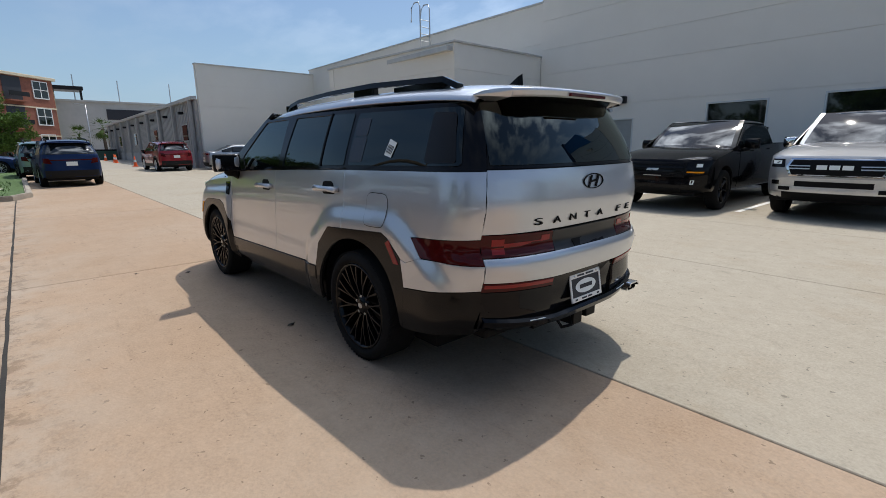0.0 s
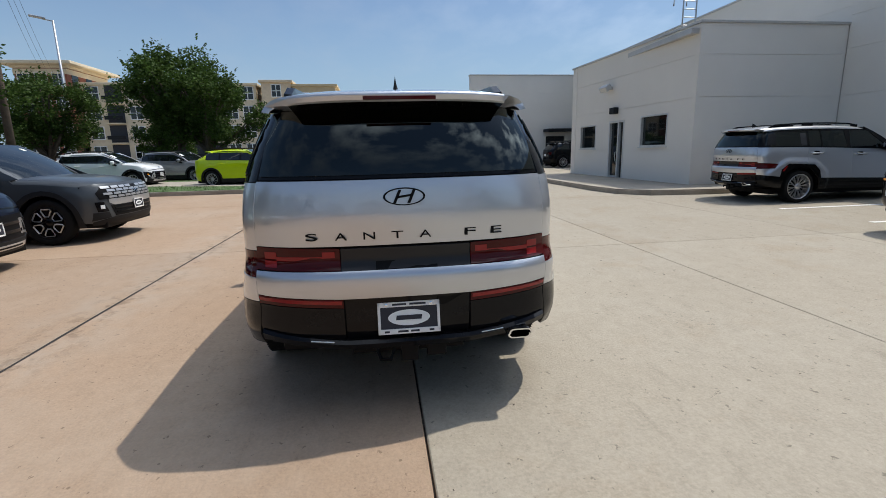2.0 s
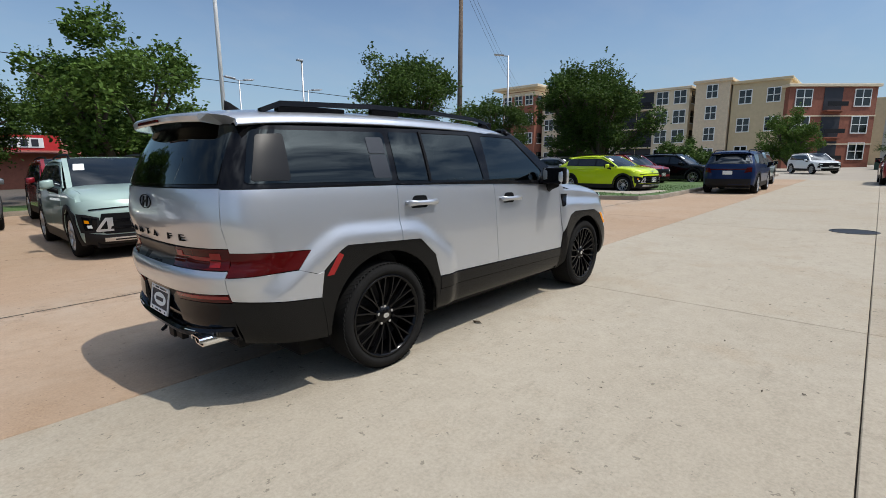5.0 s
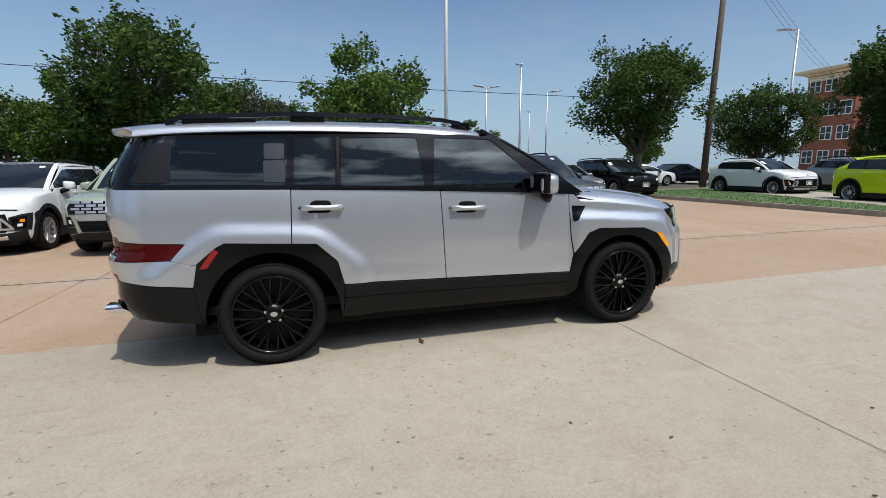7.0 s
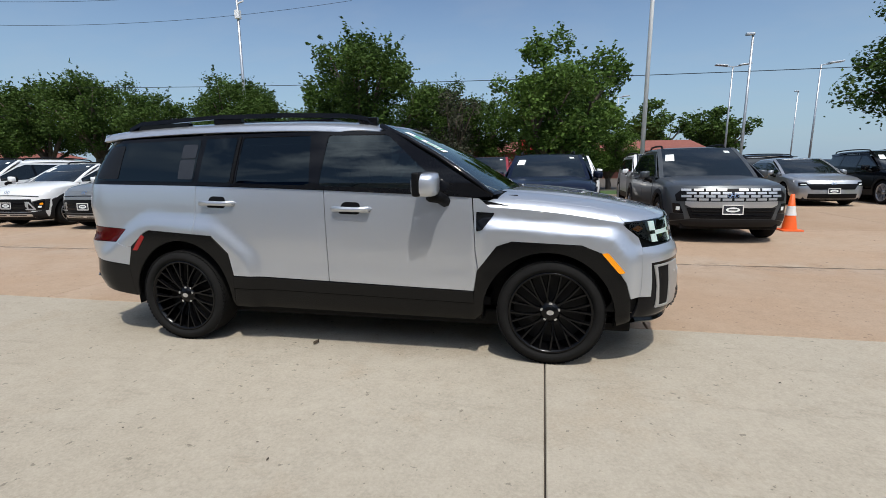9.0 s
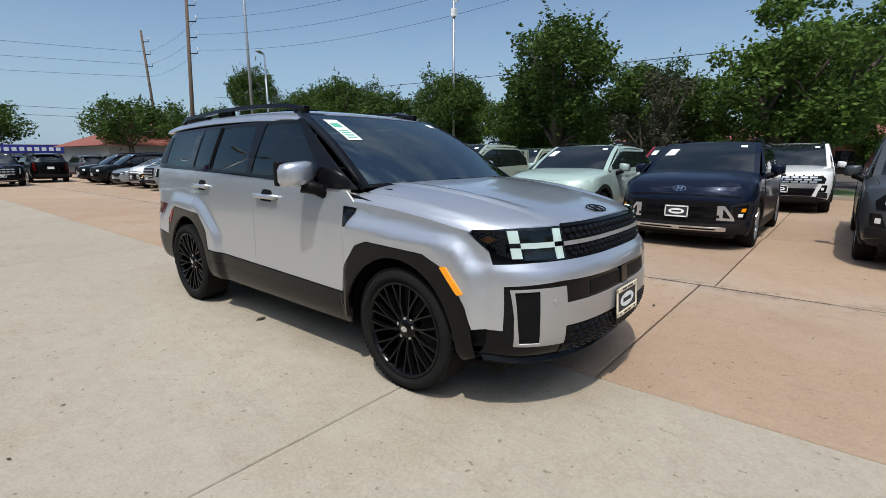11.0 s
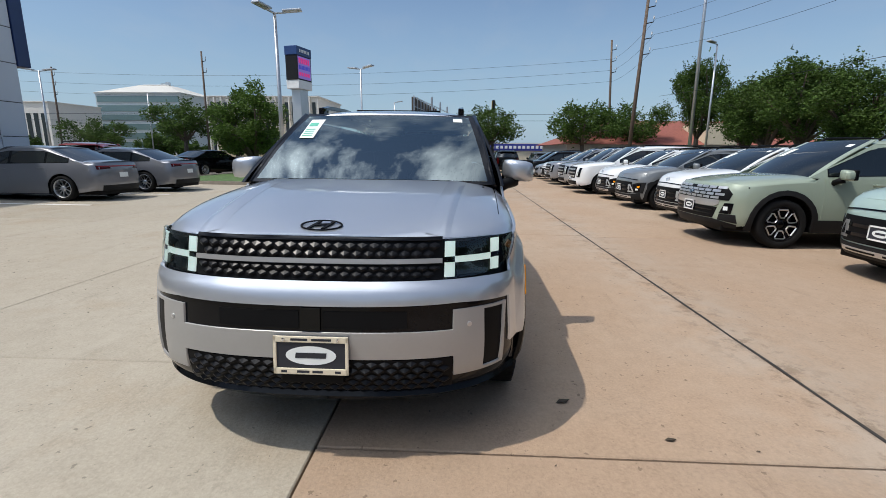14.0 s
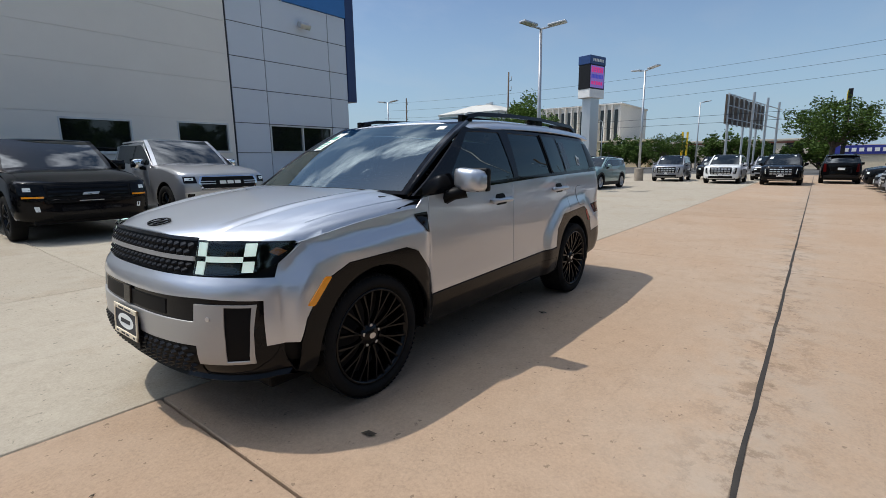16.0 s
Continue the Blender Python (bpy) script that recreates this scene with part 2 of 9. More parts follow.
M_DKMETAL = material("dark_metal", (0.02, 0.02, 0.021), 0.45, metal=0.3, spec=0.2)
M_WHITE = material("white_paint", (0.78, 0.77, 0.74), 0.5, vary=0.06, scale=3)
M_WOOD = material("pole_wood", (0.115, 0.082, 0.06), 0.9, vary=0.3, scale=5, fine=40, bump=0.5)
M_ORANGE = material("cone_orange", (0.85, 0.13, 0.02), 0.5, vary=0.06)
M_METALWALL = material("metal_siding", (0.40, 0.385, 0.37), 0.5, metal=0.15, vary=0.08)
M_BRICK = material("brick_red", (0.26, 0.095, 0.06), 0.9, vary=0.18, scale=3, fine=30, bump=0.4)
M_STUCCO = material("stucco_beige", (0.66, 0.56, 0.40), 0.9, vary=0.08, scale=2)
M_GRILLE = material("grille_black", (0.005, 0.005, 0.006), 0.30, vary=0.1, spec=0.16)
M_GRIP = material("grip_panel", (0.05, 0.052, 0.056), 0.26, metal=0.55, vary=0.04)
M_STUCCO2 = material("stucco_olive", (0.56, 0.45, 0.28), 0.9, vary=0.08, scale=2)
M_GARAGE = material("garage_concrete", (0.46, 0.46, 0.44), 0.9, vary=0.1, scale=0.6)
M_ROOFRED = material("roof_shingle_red", (0.225, 0.072, 0.050), 0.9, vary=0.2, scale=4, fine=30, bump=0.5)
M_BARK = material("bark", (0.10, 0.078, 0.058), 0.95, vary=0.35, scale=9, fine=50, bump=0.8)
M_LEAF = material("oak_leaf", (0.058, 0.100, 0.020), 0.6, vary=0.35, scale=1.3, fine=12, spec=0.15)
M_LEAF2 = material("leaf_fresh", (0.080, 0.138, 0.026), 0.6, vary=0.3, scale=1.3, fine=12, spec=0.15)
M_LEAF3 = material("leaf_dull", (0.058, 0.060, 0.038), 0.7, vary=0.3, scale=1.3, fine=12, spec=0.15)
M_BLACK = material("black_trim", (0.005, 0.005, 0.0055), 0.5, vary=0.15, spec=0.12)
M_GLOSSBLACK = material("gloss_black", (0.005, 0.005, 0.006), 0.08, vary=0.1, spec=0.2)
M_CLAD = material("cladding_gloss_black", (0.005, 0.005, 0.005), 0.14, vary=0.08, fine=200, spec=0.22)
M_RUBBER = material("tyre_rubber", (0.012, 0.0118, 0.0115), 0.85, vary=0.2, scale=8, fine=80, bump=0.2, spec=0.12)
M_RIMBLK = material("rim_black", (0.003, 0.003, 0.0035), 0.17, vary=0.1, spec=0.24)
M_RIMALU = material("rim_alloy", (0.55, 0.55, 0.56), 0.28, metal=0.9)
M_CHROME = material("chrome", (0.82, 0.83, 0.84), 0.08, metal=1.0, vary=0.03)
M_SATIN = material("satin_silver", (0.60, 0.60, 0.60), 0.3, metal=0.8)
M_LAMPWHITE = material("lamp_white", (0.80, 0.84, 0.82), 0.18, vary=0.05, coat=0.5)
M_AMBER = material("amber_lens", (0.95, 0.33, 0.0), 0.2, vary=0.05, coat=0.8)
M_RED = material("tail_lens_red", (0.060, 0.004, 0.004), 0.08, vary=0.1, coat=0.3, spec=0.1)
M_REDBR = material("tail_lens_bright", (0.26, 0.012, 0.012), 0.12, vary=0.1, coat=0.4, spec=0.2)
M_PAPER = material("paper_white", (0.80, 0.83, 0.80), 0.6, vary=0.03)
M_CREAM = material("plate_cream", (0.72, 0.64, 0.48), 0.5, vary=0.04)
# print ink; also the painted shade in far balconies and garage openings
M_INK_SHADE = material("ink_and_shade_dark", (0.02, 0.022, 0.03), 0.6)
M_GREENINK = material("ink_green", (0.10, 0.42, 0.30), 0.6)
M_SEAT = material("seat_dark", (0.02, 0.02, 0.021), 0.7, fine=150, bump=0.1, spec=0.2)
M_DASH = material("dash_grey", (0.30, 0.32, 0.32), 0.7, vary=0.1, fine=150, spec=0.2)
M_GL_DARK = glass("glass_privacy", (0.022, 0.023, 0.024), 1.1)
M_GL_WIND = glass("glass_windscreen", (0.62, 0.76, 0.71), 4.6)
M_GL_FRONT = glass("glass_front_door", (0.09, 0.105, 0.11), 1.2)
M_GL_LAMP = glass("glass_lamp", (0.85, 0.87, 0.88), 1.0)


# ---------------------------------------------------------------- builders
def thing(name, m, label, category, group="", kind=""):
    e = new(name)
    e.empty_display_size = 0.2
    e.matrix_world = m
    return tagged(e, label, category, group, kind)


def part(name, bm, mat, parent=None, label="", smooth=False):
    me = bpy.data.meshes.new(name)
    bm.to_mesh(me)
    bm.free()
    for k in (mat if isinstance(mat, (list, tuple)) else [mat]):
        me.materials.append(k)
    if smooth:
        me.polygons.foreach_set("use_smooth", [True] * len(me.polygons))
    ob = new(name, me)
    if parent:
        ob.parent = parent
    if label:
        ob["label"] = label
    return ob


def structure(name, bm, mat, label="", category="", smooth=False, m=None):
    ob = part(name, bm, mat, None, "", smooth)
    if m:
        ob.matrix_world = m
    return tagged(ob, label, category or name.split("_")[0], kind="structure")


def box(bm, x0, x1, y0, y1, z0, z1, bevel=0.0, m=None, mi=0):
    v = [bm.verts.new((x, y, z)) for x in (x0, x1) for y in (y0, y1) for z in (z0, z1)]
    fs = [bm.faces.new([v[i] for i in q]) for q in
          ((0, 1, 3, 2), (4, 6, 7, 5), (0, 4, 5, 1), (2, 3, 7, 6), (0, 2, 6, 4), (1, 5, 7, 3))]
    for f in fs:
        f.material_index = mi
    if bevel:
        es = list({e for f in fs for e in f.edges})
        r = bmesh.ops.bevel(bm, geom=es, offset=bevel, segments=2, affect="EDGES", profile=0.6)
        v = list({w for f in r["faces"] for w in f.verts} | {w for w in v if w.is_valid})
    if m:
        bmesh.ops.transform(bm, matrix=m, verts=[w for w in v if w.is_valid])
    return bm


def boxed(*a, **k):
    return box(bmesh.new(), *a, **k)


def tube(bm, pts, radii, sides=8, cap=True):
    """A tube of changing radius along points."""
    rings = []
    n = len(pts)
    for i, p in enumerate(pts):
        p = Vector(p)
        d = (Vector(pts[min(i + 1, n - 1)]) - Vector(pts[max(i - 1, 0)])).normalized()
        u = d.orthogonal().normalized() if abs(d.z) < 0.95 else Vector((1, 0, 0))
        u = (u - d * u.dot(d)).normalized()
        w = d.cross(u)
        r = radii[i] if isinstance(radii, (list, tuple)) else radii
        rings.append([bm.verts.new(p + r * (math.cos(a) * u + math.sin(a) * w))
                      for a in (2 * math.pi * k / sides for k in range(sides))])
    for a, b in zip(rings, rings[1:]):
        for k in range(sides):
            bm.faces.new((a[k], a[(k + 1) % sides], b[(k + 1) % sides], b[k]))
    if cap:
        bm.faces.new(rings[0][::-1])
        bm.faces.new(rings[-1])
    return bm


def lathe(bm, prof, axis="y", sides=32, m=None):
    """Turns a profile of (radius, offset) round an axis."""
    rings = []
    for r, o in prof:
        ring = []
        for k in range(sides):
            a = 2 * math.pi * k / sides
            c, s = r * math.cos(a), r * math.sin(a)
            p = Vector((c, o, s)) if axis == "y" else Vector((c, s, o))
            ring.append(bm.verts.new(m @ p if m else p))
        rings.append(ring)
    for a, b in zip(rings, rings[1:]):
        for k in range(sides):
            bm.faces.new((a[k], a[(k + 1) % sides], b[(k + 1) % sides], b[k]))
    return bm


def smooth_table(tab):
    """A smooth curve through rows of (place, value), level past the ends."""
    xs = np.array([p[0] for p in tab], float)
    ys = np.array([p[1] for p in tab], float)
    d = np.diff(ys) / np.diff(xs)
    t = np.concatenate([[d[0]], (d[:-1] + d[1:]) / 2, [d[-1]]])
    for i in range(len(d)):
        if d[i] == 0:
            t[i] = t[i + 1] = 0

    def get(x):
        if x <= xs[0]:
            return float(ys[0] + (x - xs[0]) * t[0])
        if x >= xs[-1]:
            return float(ys[-1] + (x - xs[-1]) * t[-1])
        i = int(np.searchsorted(xs, x) - 1)
        h = xs[i + 1] - xs[i]
        u = (x - xs[i]) / h
        return float((2 * u**3 - 3 * u**2 + 1) * ys[i] + (u**3 - 2 * u**2 + u) * h * t[i]
                     + (3 * u**2 - 2 * u**3) * ys[i + 1] + (u**3 - u**2) * h * t[i + 1])
    return get


def cut_polygon(poly, step, holes=()):
    """The flat bmesh of a 2D polygon, cut along a grid so that it can be bent."""
    bm = bmesh.new()
    if holes:
        edges = []
        for ring in (poly, *holes):
            vs = [bm.verts.new((*p, 0)) for p in ring]
            edges += [bm.edges.new((vs[i], vs[(i + 1) % len(vs)])) for i in range(len(vs))]
        bmesh.ops.triangle_fill(bm, use_beauty=True, edges=edges)
    else:
        bm.faces.new([bm.verts.new((*p, 0)) for p in poly]).normal_update()
        bmesh.ops.triangulate(bm, faces=bm.faces[:], ngon_method="EAR_CLIP")
    if bm.faces:
        bmesh.ops.recalc_face_normals(bm, faces=bm.faces[:])
        for f in bm.faces:
            f.normal_update()
            if f.normal.z < 0:
                f.normal_flip()
    for ax in (0, 1):
        lo, hi = min(p[ax] for p in poly), max(p[ax] for p in poly)
        no = (1, 0, 0) if ax == 0 else (0, 1, 0)
        k = math.ceil(lo / step + 1e-6)
        while k * step < hi - 1e-6:
            co = (k * step, 0, 0) if ax == 0 else (0, k * step, 0)
            bmesh.ops.bisect_plane(bm, geom=bm.verts[:] + bm.edges[:] + bm.faces[:], dist=1e-5, plane_co=co, plane_no=no)
            k += 1
    return bm


def skin(name, poly, surf, mat, parent, off=0.0, step=0.06, thick=0.012, label="", holes=(), flip=False):
    """A panel: a 2D polygon laid on a surface surf(u, v) -> point, lifted by off, with a folded-in rim."""
    flat = cut_polygon(poly, step, holes)
    flat.verts.ensure_lookup_table()
    e = 1e-3
    pos, nor = [], []
    sign = -1.0 if flip else 1.0
    for v in flat.verts:
        u, w = v.co.x, v.co.y
        p = Vector(surf(u, w))
        du = Vector(surf(u + e, w)) - Vector(surf(u - e, w))
        dv = Vector(surf(u, w + e)) - Vector(surf(u, w - e))
        n = du.cross(dv)
        n = n.normalized() * sign if n.length > 1e-12 else Vector((0, 0, 1))
        pos.append(p + n * off)
        nor.append(n)
    idx = {v: i for i, v in enumerate(flat.verts)}
    faces = [[idx[v] for v in f.verts] for f in flat.faces]
    if flip:
        faces = [f[::-1] for f in faces]
    verts, norms = list(pos), list(nor)
    if thick:
        for ed in flat.edges:
            if len(ed.link_faces) == 1:
                f = ed.link_faces[0]
                a, b = ed.verts
                loop = [l for l in f.loops if l.edge == ed][0]
                a, b = loop.vert, loop.link_loop_next.vert
                i, j = idx[a], idx[b]
                if flip:
                    i, j = j, i
                t = (pos[j] - pos[i])
                side = t.cross((nor[i] + nor[j]) / 2)
                side = side.normalized() if side.length > 1e-12 else nor[i]
                k = len(verts)
                verts += [pos[i], pos[j], pos[j] - nor[j] * thick, pos[i] - nor[i] * thick]
                norms += [(side + nor[i]).normalized(), (side + nor[j]).normalized(), side, side]
                faces.append([k + 1, k, k + 3, k + 2])
    flat.free()
    me = bpy.data.meshes.new(name)
    me.from_pydata([tuple(p) for p in verts], [], faces)
    me.polygons.foreach_set("use_smooth", [True] * len(me.polygons))
    me.materials.append(mat)
    me.update()
    me.normals_split_custom_set_from_vertices([tuple(n) for n in norms])
    ob = new(name, me)
    if parent:
        ob.parent = parent
    if label:
        ob["label"] = label
    return ob


def arc(cx, cy, r, a0, a1, n, ry=None):
    ry = ry or r
    return [(cx + r * math.cos(radians(a0 + (a1 - a0) * i / n)), cy + ry * math.sin(radians(a0 + (a1 - a0) * i / n)))
            for i in range(n + 1)]


def round_poly(pts, r, n=3):
    """Rounds the corners of a polygon."""
    out = []
    m = len(pts)
    for i in range(m):
        p0, p1, p2 = Vector(pts[i - 1]), Vector(pts[i]), Vector(pts[(i + 1) % m])
        a, b = (p0 - p1), (p2 - p1)
        ra = min(r, a.length * 0.45, b.length * 0.45)
        q0, q1 = p1 + a.normalized() * ra, p1 + b.normalized() * ra
        for k in range(n + 1):
            t = k / n
            q = (1 - t) ** 2 * q0 + 2 * t * (1 - t) * p1 + t * t * q1
            out.append((q.x, q.y))
    return out


def letters(name, text, size, m, mat, parent, depth=0.002, label="", width=None):
    """Raised letters in the built-in font, as a mesh; text runs along local x."""
    cu = bpy.data.curves.new(name, "FONT")
    cu.body, cu.size, cu.extrude = text, size, depth
    cu.align_x, cu.align_y = "CENTER", "CENTER"
    tmp = bpy.data.objects.new(name, cu)
    me = bpy.data.meshes.new_from_object(tmp)
    me.name = name
    bpy.data.objects.remove(tmp)
    bpy.data.curves.remove(cu)
    if width:
        xs = [v.co.x for v in me.vertices]
        w = max(xs) - min(xs)
        for v in me.vertices:
            v.co.x *= width / w
    me.materials.clear()
    me.materials.append(mat)
    ob = new(name, me)
    ob.parent = parent
    ob.matrix_basis = m
    if label:
        ob["label"] = label
    return ob


# ---------------------------------------------------------------- vehicle surfaces
class Shape:
    """Smooth body surfaces of a vehicle: x ahead, y to its left, wheels on z = 0."""

    def __init__(s, nose, tail, width, hood, roof, screen, cf=0.65, nf=2.8, cr=0.45, nr=3.0, taper=(-0.9, -2.0, 0.95),
                 flares=(), roof_half=0.73, roof_drop=0.11, hood_drop=0.2):
        s.xf, s.xr, s.w = smooth_table(nose), smooth_table(tail), smooth_table(width)
        s.zh, s.zr = smooth_table(hood), smooth_table(roof)
        s.screen_rows = screen
        s.cf, s.nf, s.cr, s.nr, s.taper, s.flares = cf, nf, cr, nr, taper, flares
        s.roof_half, s.roof_drop, s.hood_drop = roof_half, roof_drop, hood_drop

    def swell(s, x, z):
        best = 0.0
        for amp, soft, planes in s.flares:
            q = 0.024
            t = -q * math.log(sum(math.exp(-(a * x + b * z + c) / q) for a, b, c in planes))
            u = min(1.0, max(0.0, t / soft + 0.25))
            best = max(best, amp * u * u * (3 - 2 * u))
        u = min(1.0, max(0.0, (x - s.xr(z) - 0.12) / 0.30))
        return best * u * u * (3 - 2 * u)

    def half(s, x, z):
        w = s.w(z)
        x0, x1, k = s.taper
        if x < x0:
            u = min(1.0, (x0 - x) / (x0 - x1))
            w *= 1 - (1 - k) * u * u * (3 - 2 * u)
        return w

    def side_y(s, x, z):
        w = s.half(x, z)
        f0, r0 = s.xf(z) - s.cf, s.xr(z) + s.cr
        k = 1.0
        if x > f0:
            k = max(0.0, 1 - min(1.0, (x - f0) / s.cf) ** s.nf) ** (1 / s.nf)
        elif x < r0:
            k = max(0.0, 1 - min(1.0, (r0 - x) / s.cr) ** s.nr) ** (1 / s.nr)
        return w * k + s.swell(x, z)

    def side(s, sg):
        return lambda x, z: (x, sg * s.side_y(x, z), z)

    def rear(s, y, z):
        w = s.half(-9, z)
        k = max(0.0, 1 - min(1.0, abs(y) / w) ** s.nr) ** (1 / s.nr)
        return (s.xr(z) + s.cr * (1 - k), y, z)

    SC = 1.25

    def wrap(s, u, z):
        """The front, from side to side; u from -SC to SC."""
        th = max(-1.0, min(1.0, u / s.SC)) * math.pi / 2
        w, f0 = s.w(z), s.xf(z) - s.cf
        y = w * abs(math.sin(th)) ** (2 / s.nf) * (1 if th > 0 else -1)
        x = f0 + s.cf * max(0.0, math.cos(th)) ** (2 / s.nf)
        over = abs(u) - s.SC
        if over > 0:
            x -= over * 0.8
        return (x, y + (s.swell(x, z) if u > 0 else -s.swell(x, z)), z)

    def uy(s, y, z):
        k = min(1.0, abs(y) / s.w(z)) ** (s.nf / 2)
        return math.copysign(math.asin(k) * 2 / math.pi * s.SC, y)

    def ux(s, x, z, sg):
        k = min(1.0, max(0.0, (x - s.xf(z) + s.cf) / s.cf)) ** (s.nf / 2)
        return sg * math.acos(k) * 2 / math.pi * s.SC

    def bonnet(s, x, y):
        z0 = s.zh(x)
        w = max(0.2, s.side_y(x, z0 - 0.10))
        k = max(0.0, 1 - min(1.0, abs(y) / w) ** 3.5) ** (1 / 3.5)
        return (x, y, z0 - s.hood_drop * (1 - k))

    def top(s, x, y):
        w = s.roof_half * s.half(x, 1.0) / s.w(1.0)
        k = max(0.0, 1 - min(1.0, abs(y) / w) ** 3.0) ** (1 / 3.0)
        return (x, y, s.zr(x) - s.roof_drop * (1 - k))

    def screen(s, y, v):
        """The windscreen: v runs from 0 at the cowl to 1 at the roof."""
        (xa, za), (xb, zb), bow_a, bow_b = s.screen_rows
        t = v
        x = xa + (xb - xa) * t - (bow_a + (bow_b - bow_a) * t) * abs(y) ** 2.2
        z = za + (zb - za) * t + 0.03 * math.sin(math.pi * min(1, max(0, t))) - 0.02 * abs(y) ** 2
        return (x, y, z)


def mirror(poly):
    return [(-a, b) for a, b in poly][::-1]


def wheel(name, m, parent, r, width, rim_r, rim_mat, spokes, style, cap_mat=None, sides=40, left=True):
    """A wheel on the axis y, its face towards +y."""
    w = new(name)
    w.empty_display_size = 0.1
    w.parent = parent
    w.matrix_basis = m
    h = width / 2
    bm = lathe(bmesh.new(), [(rim_r + 0.005, -h * 0.85), (r - 0.06, -h), (r - 0.02, -h * 0.93), (r - 0.004, -h * 0.72), (r, -h * 0.3),
                             (r, h * 0.3), (r - 0.004, h * 0.72), (r - 0.02, h * 0.93), (r - 0.05, h * 1.0), (rim_r + 0.022, h * 0.98),
                             (rim_r + 0.004, h * 0.86), (rim_r - 0.01, h * 0.5)], sides=sides)
    part("tyre", bm, M_RUBBER, w, "", True)
    if sides > 36:
        for row, off in ((-0.62, 0.0), (0.62, 0.5)):
            bm = bmesh.new()
            for k in range(72):
                a = 2 * math.pi * (k + off) / 72
                mm = Matrix.Rotation(-a, 4, "Y") @ Matrix.Translation((r - 0.003, row * h, 0)) @ Matrix.Rotation(0.5 * (1 if row > 0 else -1), 4, "X")
                box(bm, -0.004, 0.0012, -h * 0.27, h * 0.27, -0.012, 0.012, m=mm)
            ob = part("tread", bm, M_RUBBER, w)
            ob["kind"] = "stuff"
    bm = lathe(bmesh.new(), [(rim_r + 0.004, h * 0.86), (rim_r, h * 0.92), (rim_r - 0.012, h * 0.9), (rim_r - 0.02, h * 0.6), (rim_r - 0.03, -h * 0.7)], sides=sides)
    part("rim", bm, rim_mat, w, "", True)
    bm = lathe(bmesh.new(), [(rim_r - 0.02, -h * 0.35), (0.02, -h * 0.3)], sides=24)
    part("brake_disc", bm, M_DKMETAL, w)
    bm = bmesh.new()
    for k in range(spokes):
        a = 2 * math.pi * k / spokes
        if style == "thin":
            lanes = ((-0.030, -0.005, 0.010), (0.030, 0.068, 0.010))
        elif style == "segment":
            lanes = ((0.0, 0.0, 0.034),)
        elif style == "blade":
            lanes = ((0.0, 0.05, 0.035),)
        elif style == "split":
            lanes = ((-0.03, -0.06, 0.014), (0.03, 0.06, 0.014))
        else:
            lanes = ((0.0, 0.0, 0.030),)
        for a0, a1, hw in lanes:
            r0, r1 = 0.055, rim_r - 0.012
            rot = Matrix.Rotation(-a, 4, "Y")
            p = []
            for rr, off, y, ww in ((r0, a0 * 0.7, h * 0.62, hw * 0.9), ((r0 + r1) / 2, (a0 + a1) / 2, h * 0.80, hw * 0.8), (r1, a1, h * 0.86, hw * 1.1)):
                p.append((rr, off, y, ww))
            vs = []
            for rr, off, y, ww in p:
                vs.append([bm.verts.new(rot @ Vector((rr, yy, off + zz))) for yy, zz in
                           ((y, -ww * 0.55), (y, ww * 0.55), (y - 0.028, ww), (y - 0.028, -ww))])
            for qa, qb in zip(vs, vs[1:]):
                for i in range(4):
                    bm.faces.new((qa[i], qb[i], qb[(i + 1) % 4], qa[(i + 1) % 4]))
    bmesh.ops.recalc_face_normals(bm, faces=bm.faces[:])
    part("spokes", bm, rim_mat, w)
    if style == "segment":
        for k in range(6):
            a = 2 * math.pi * (k + 0.5) / 6
            ring = [(0.10, -0.24), (0.13, -0.33), (rim_r - 0.05, -0.36), (rim_r - 0.03, -0.28), (rim_r - 0.03, 0.28), (rim_r - 0.05, 0.36), (0.13, 0.33), (0.10, 0.24), (0.10, -0.24)]
            bm = tube(bmesh.new(), [(q * math.cos(a + d), h * 0.86, q * math.sin(a + d)) for q, d in ring], 0.011, 5)
            part("silver_insert", bm, M_RIMALU, w)
    bm = lathe(bmesh.new(), [(0.075, h * 0.45), (0.07, h * 0.62), (0.042, h * 0.70), (0.038, h * 0.72), (0.0, h * 0.73)], sides=24)
    part("hub", bm, rim_mat, w, "", True)
    if cap_mat:
        bm = bmesh.new()
        bm.faces.new([bm.verts.new((0.024 * math.cos(t), h * 0.735, 0.017 * math.sin(t))) for t in (2 * math.pi * i / 20 for i in range(20))][::-1])
        part("hub_badge", bm, cap_mat, w)
        bm = bmesh.new()
        for k in range(5):
            a = 2 * math.pi * k / 5 + 0.3
            lathe(bm, [(0.011, h * 0.5), (0.011, h * 0.66), (0.0, h * 0.67)], sides=6, m=Matrix.Translation((0.058 * math.cos(a), 0, 0.058 * math.sin(a))))
        part("wheel_nuts", bm, M_SATIN, w)
    return w


def four_wheels(car, xs, half, r, width, rim_r, mat, spokes, style, cap=None, sides=40, z0=0.0):
    for x in xs:
        for sg in (1, -1):
            m = Matrix.Translation((x, sg * (half - width / 2), r + z0))
            if sg < 0:
                m = m @ Matrix.Rotation(math.pi, 4, "Z")
            wheel("wheel", m, car, r, width, rim_r, mat, spokes, style, cap, sides)


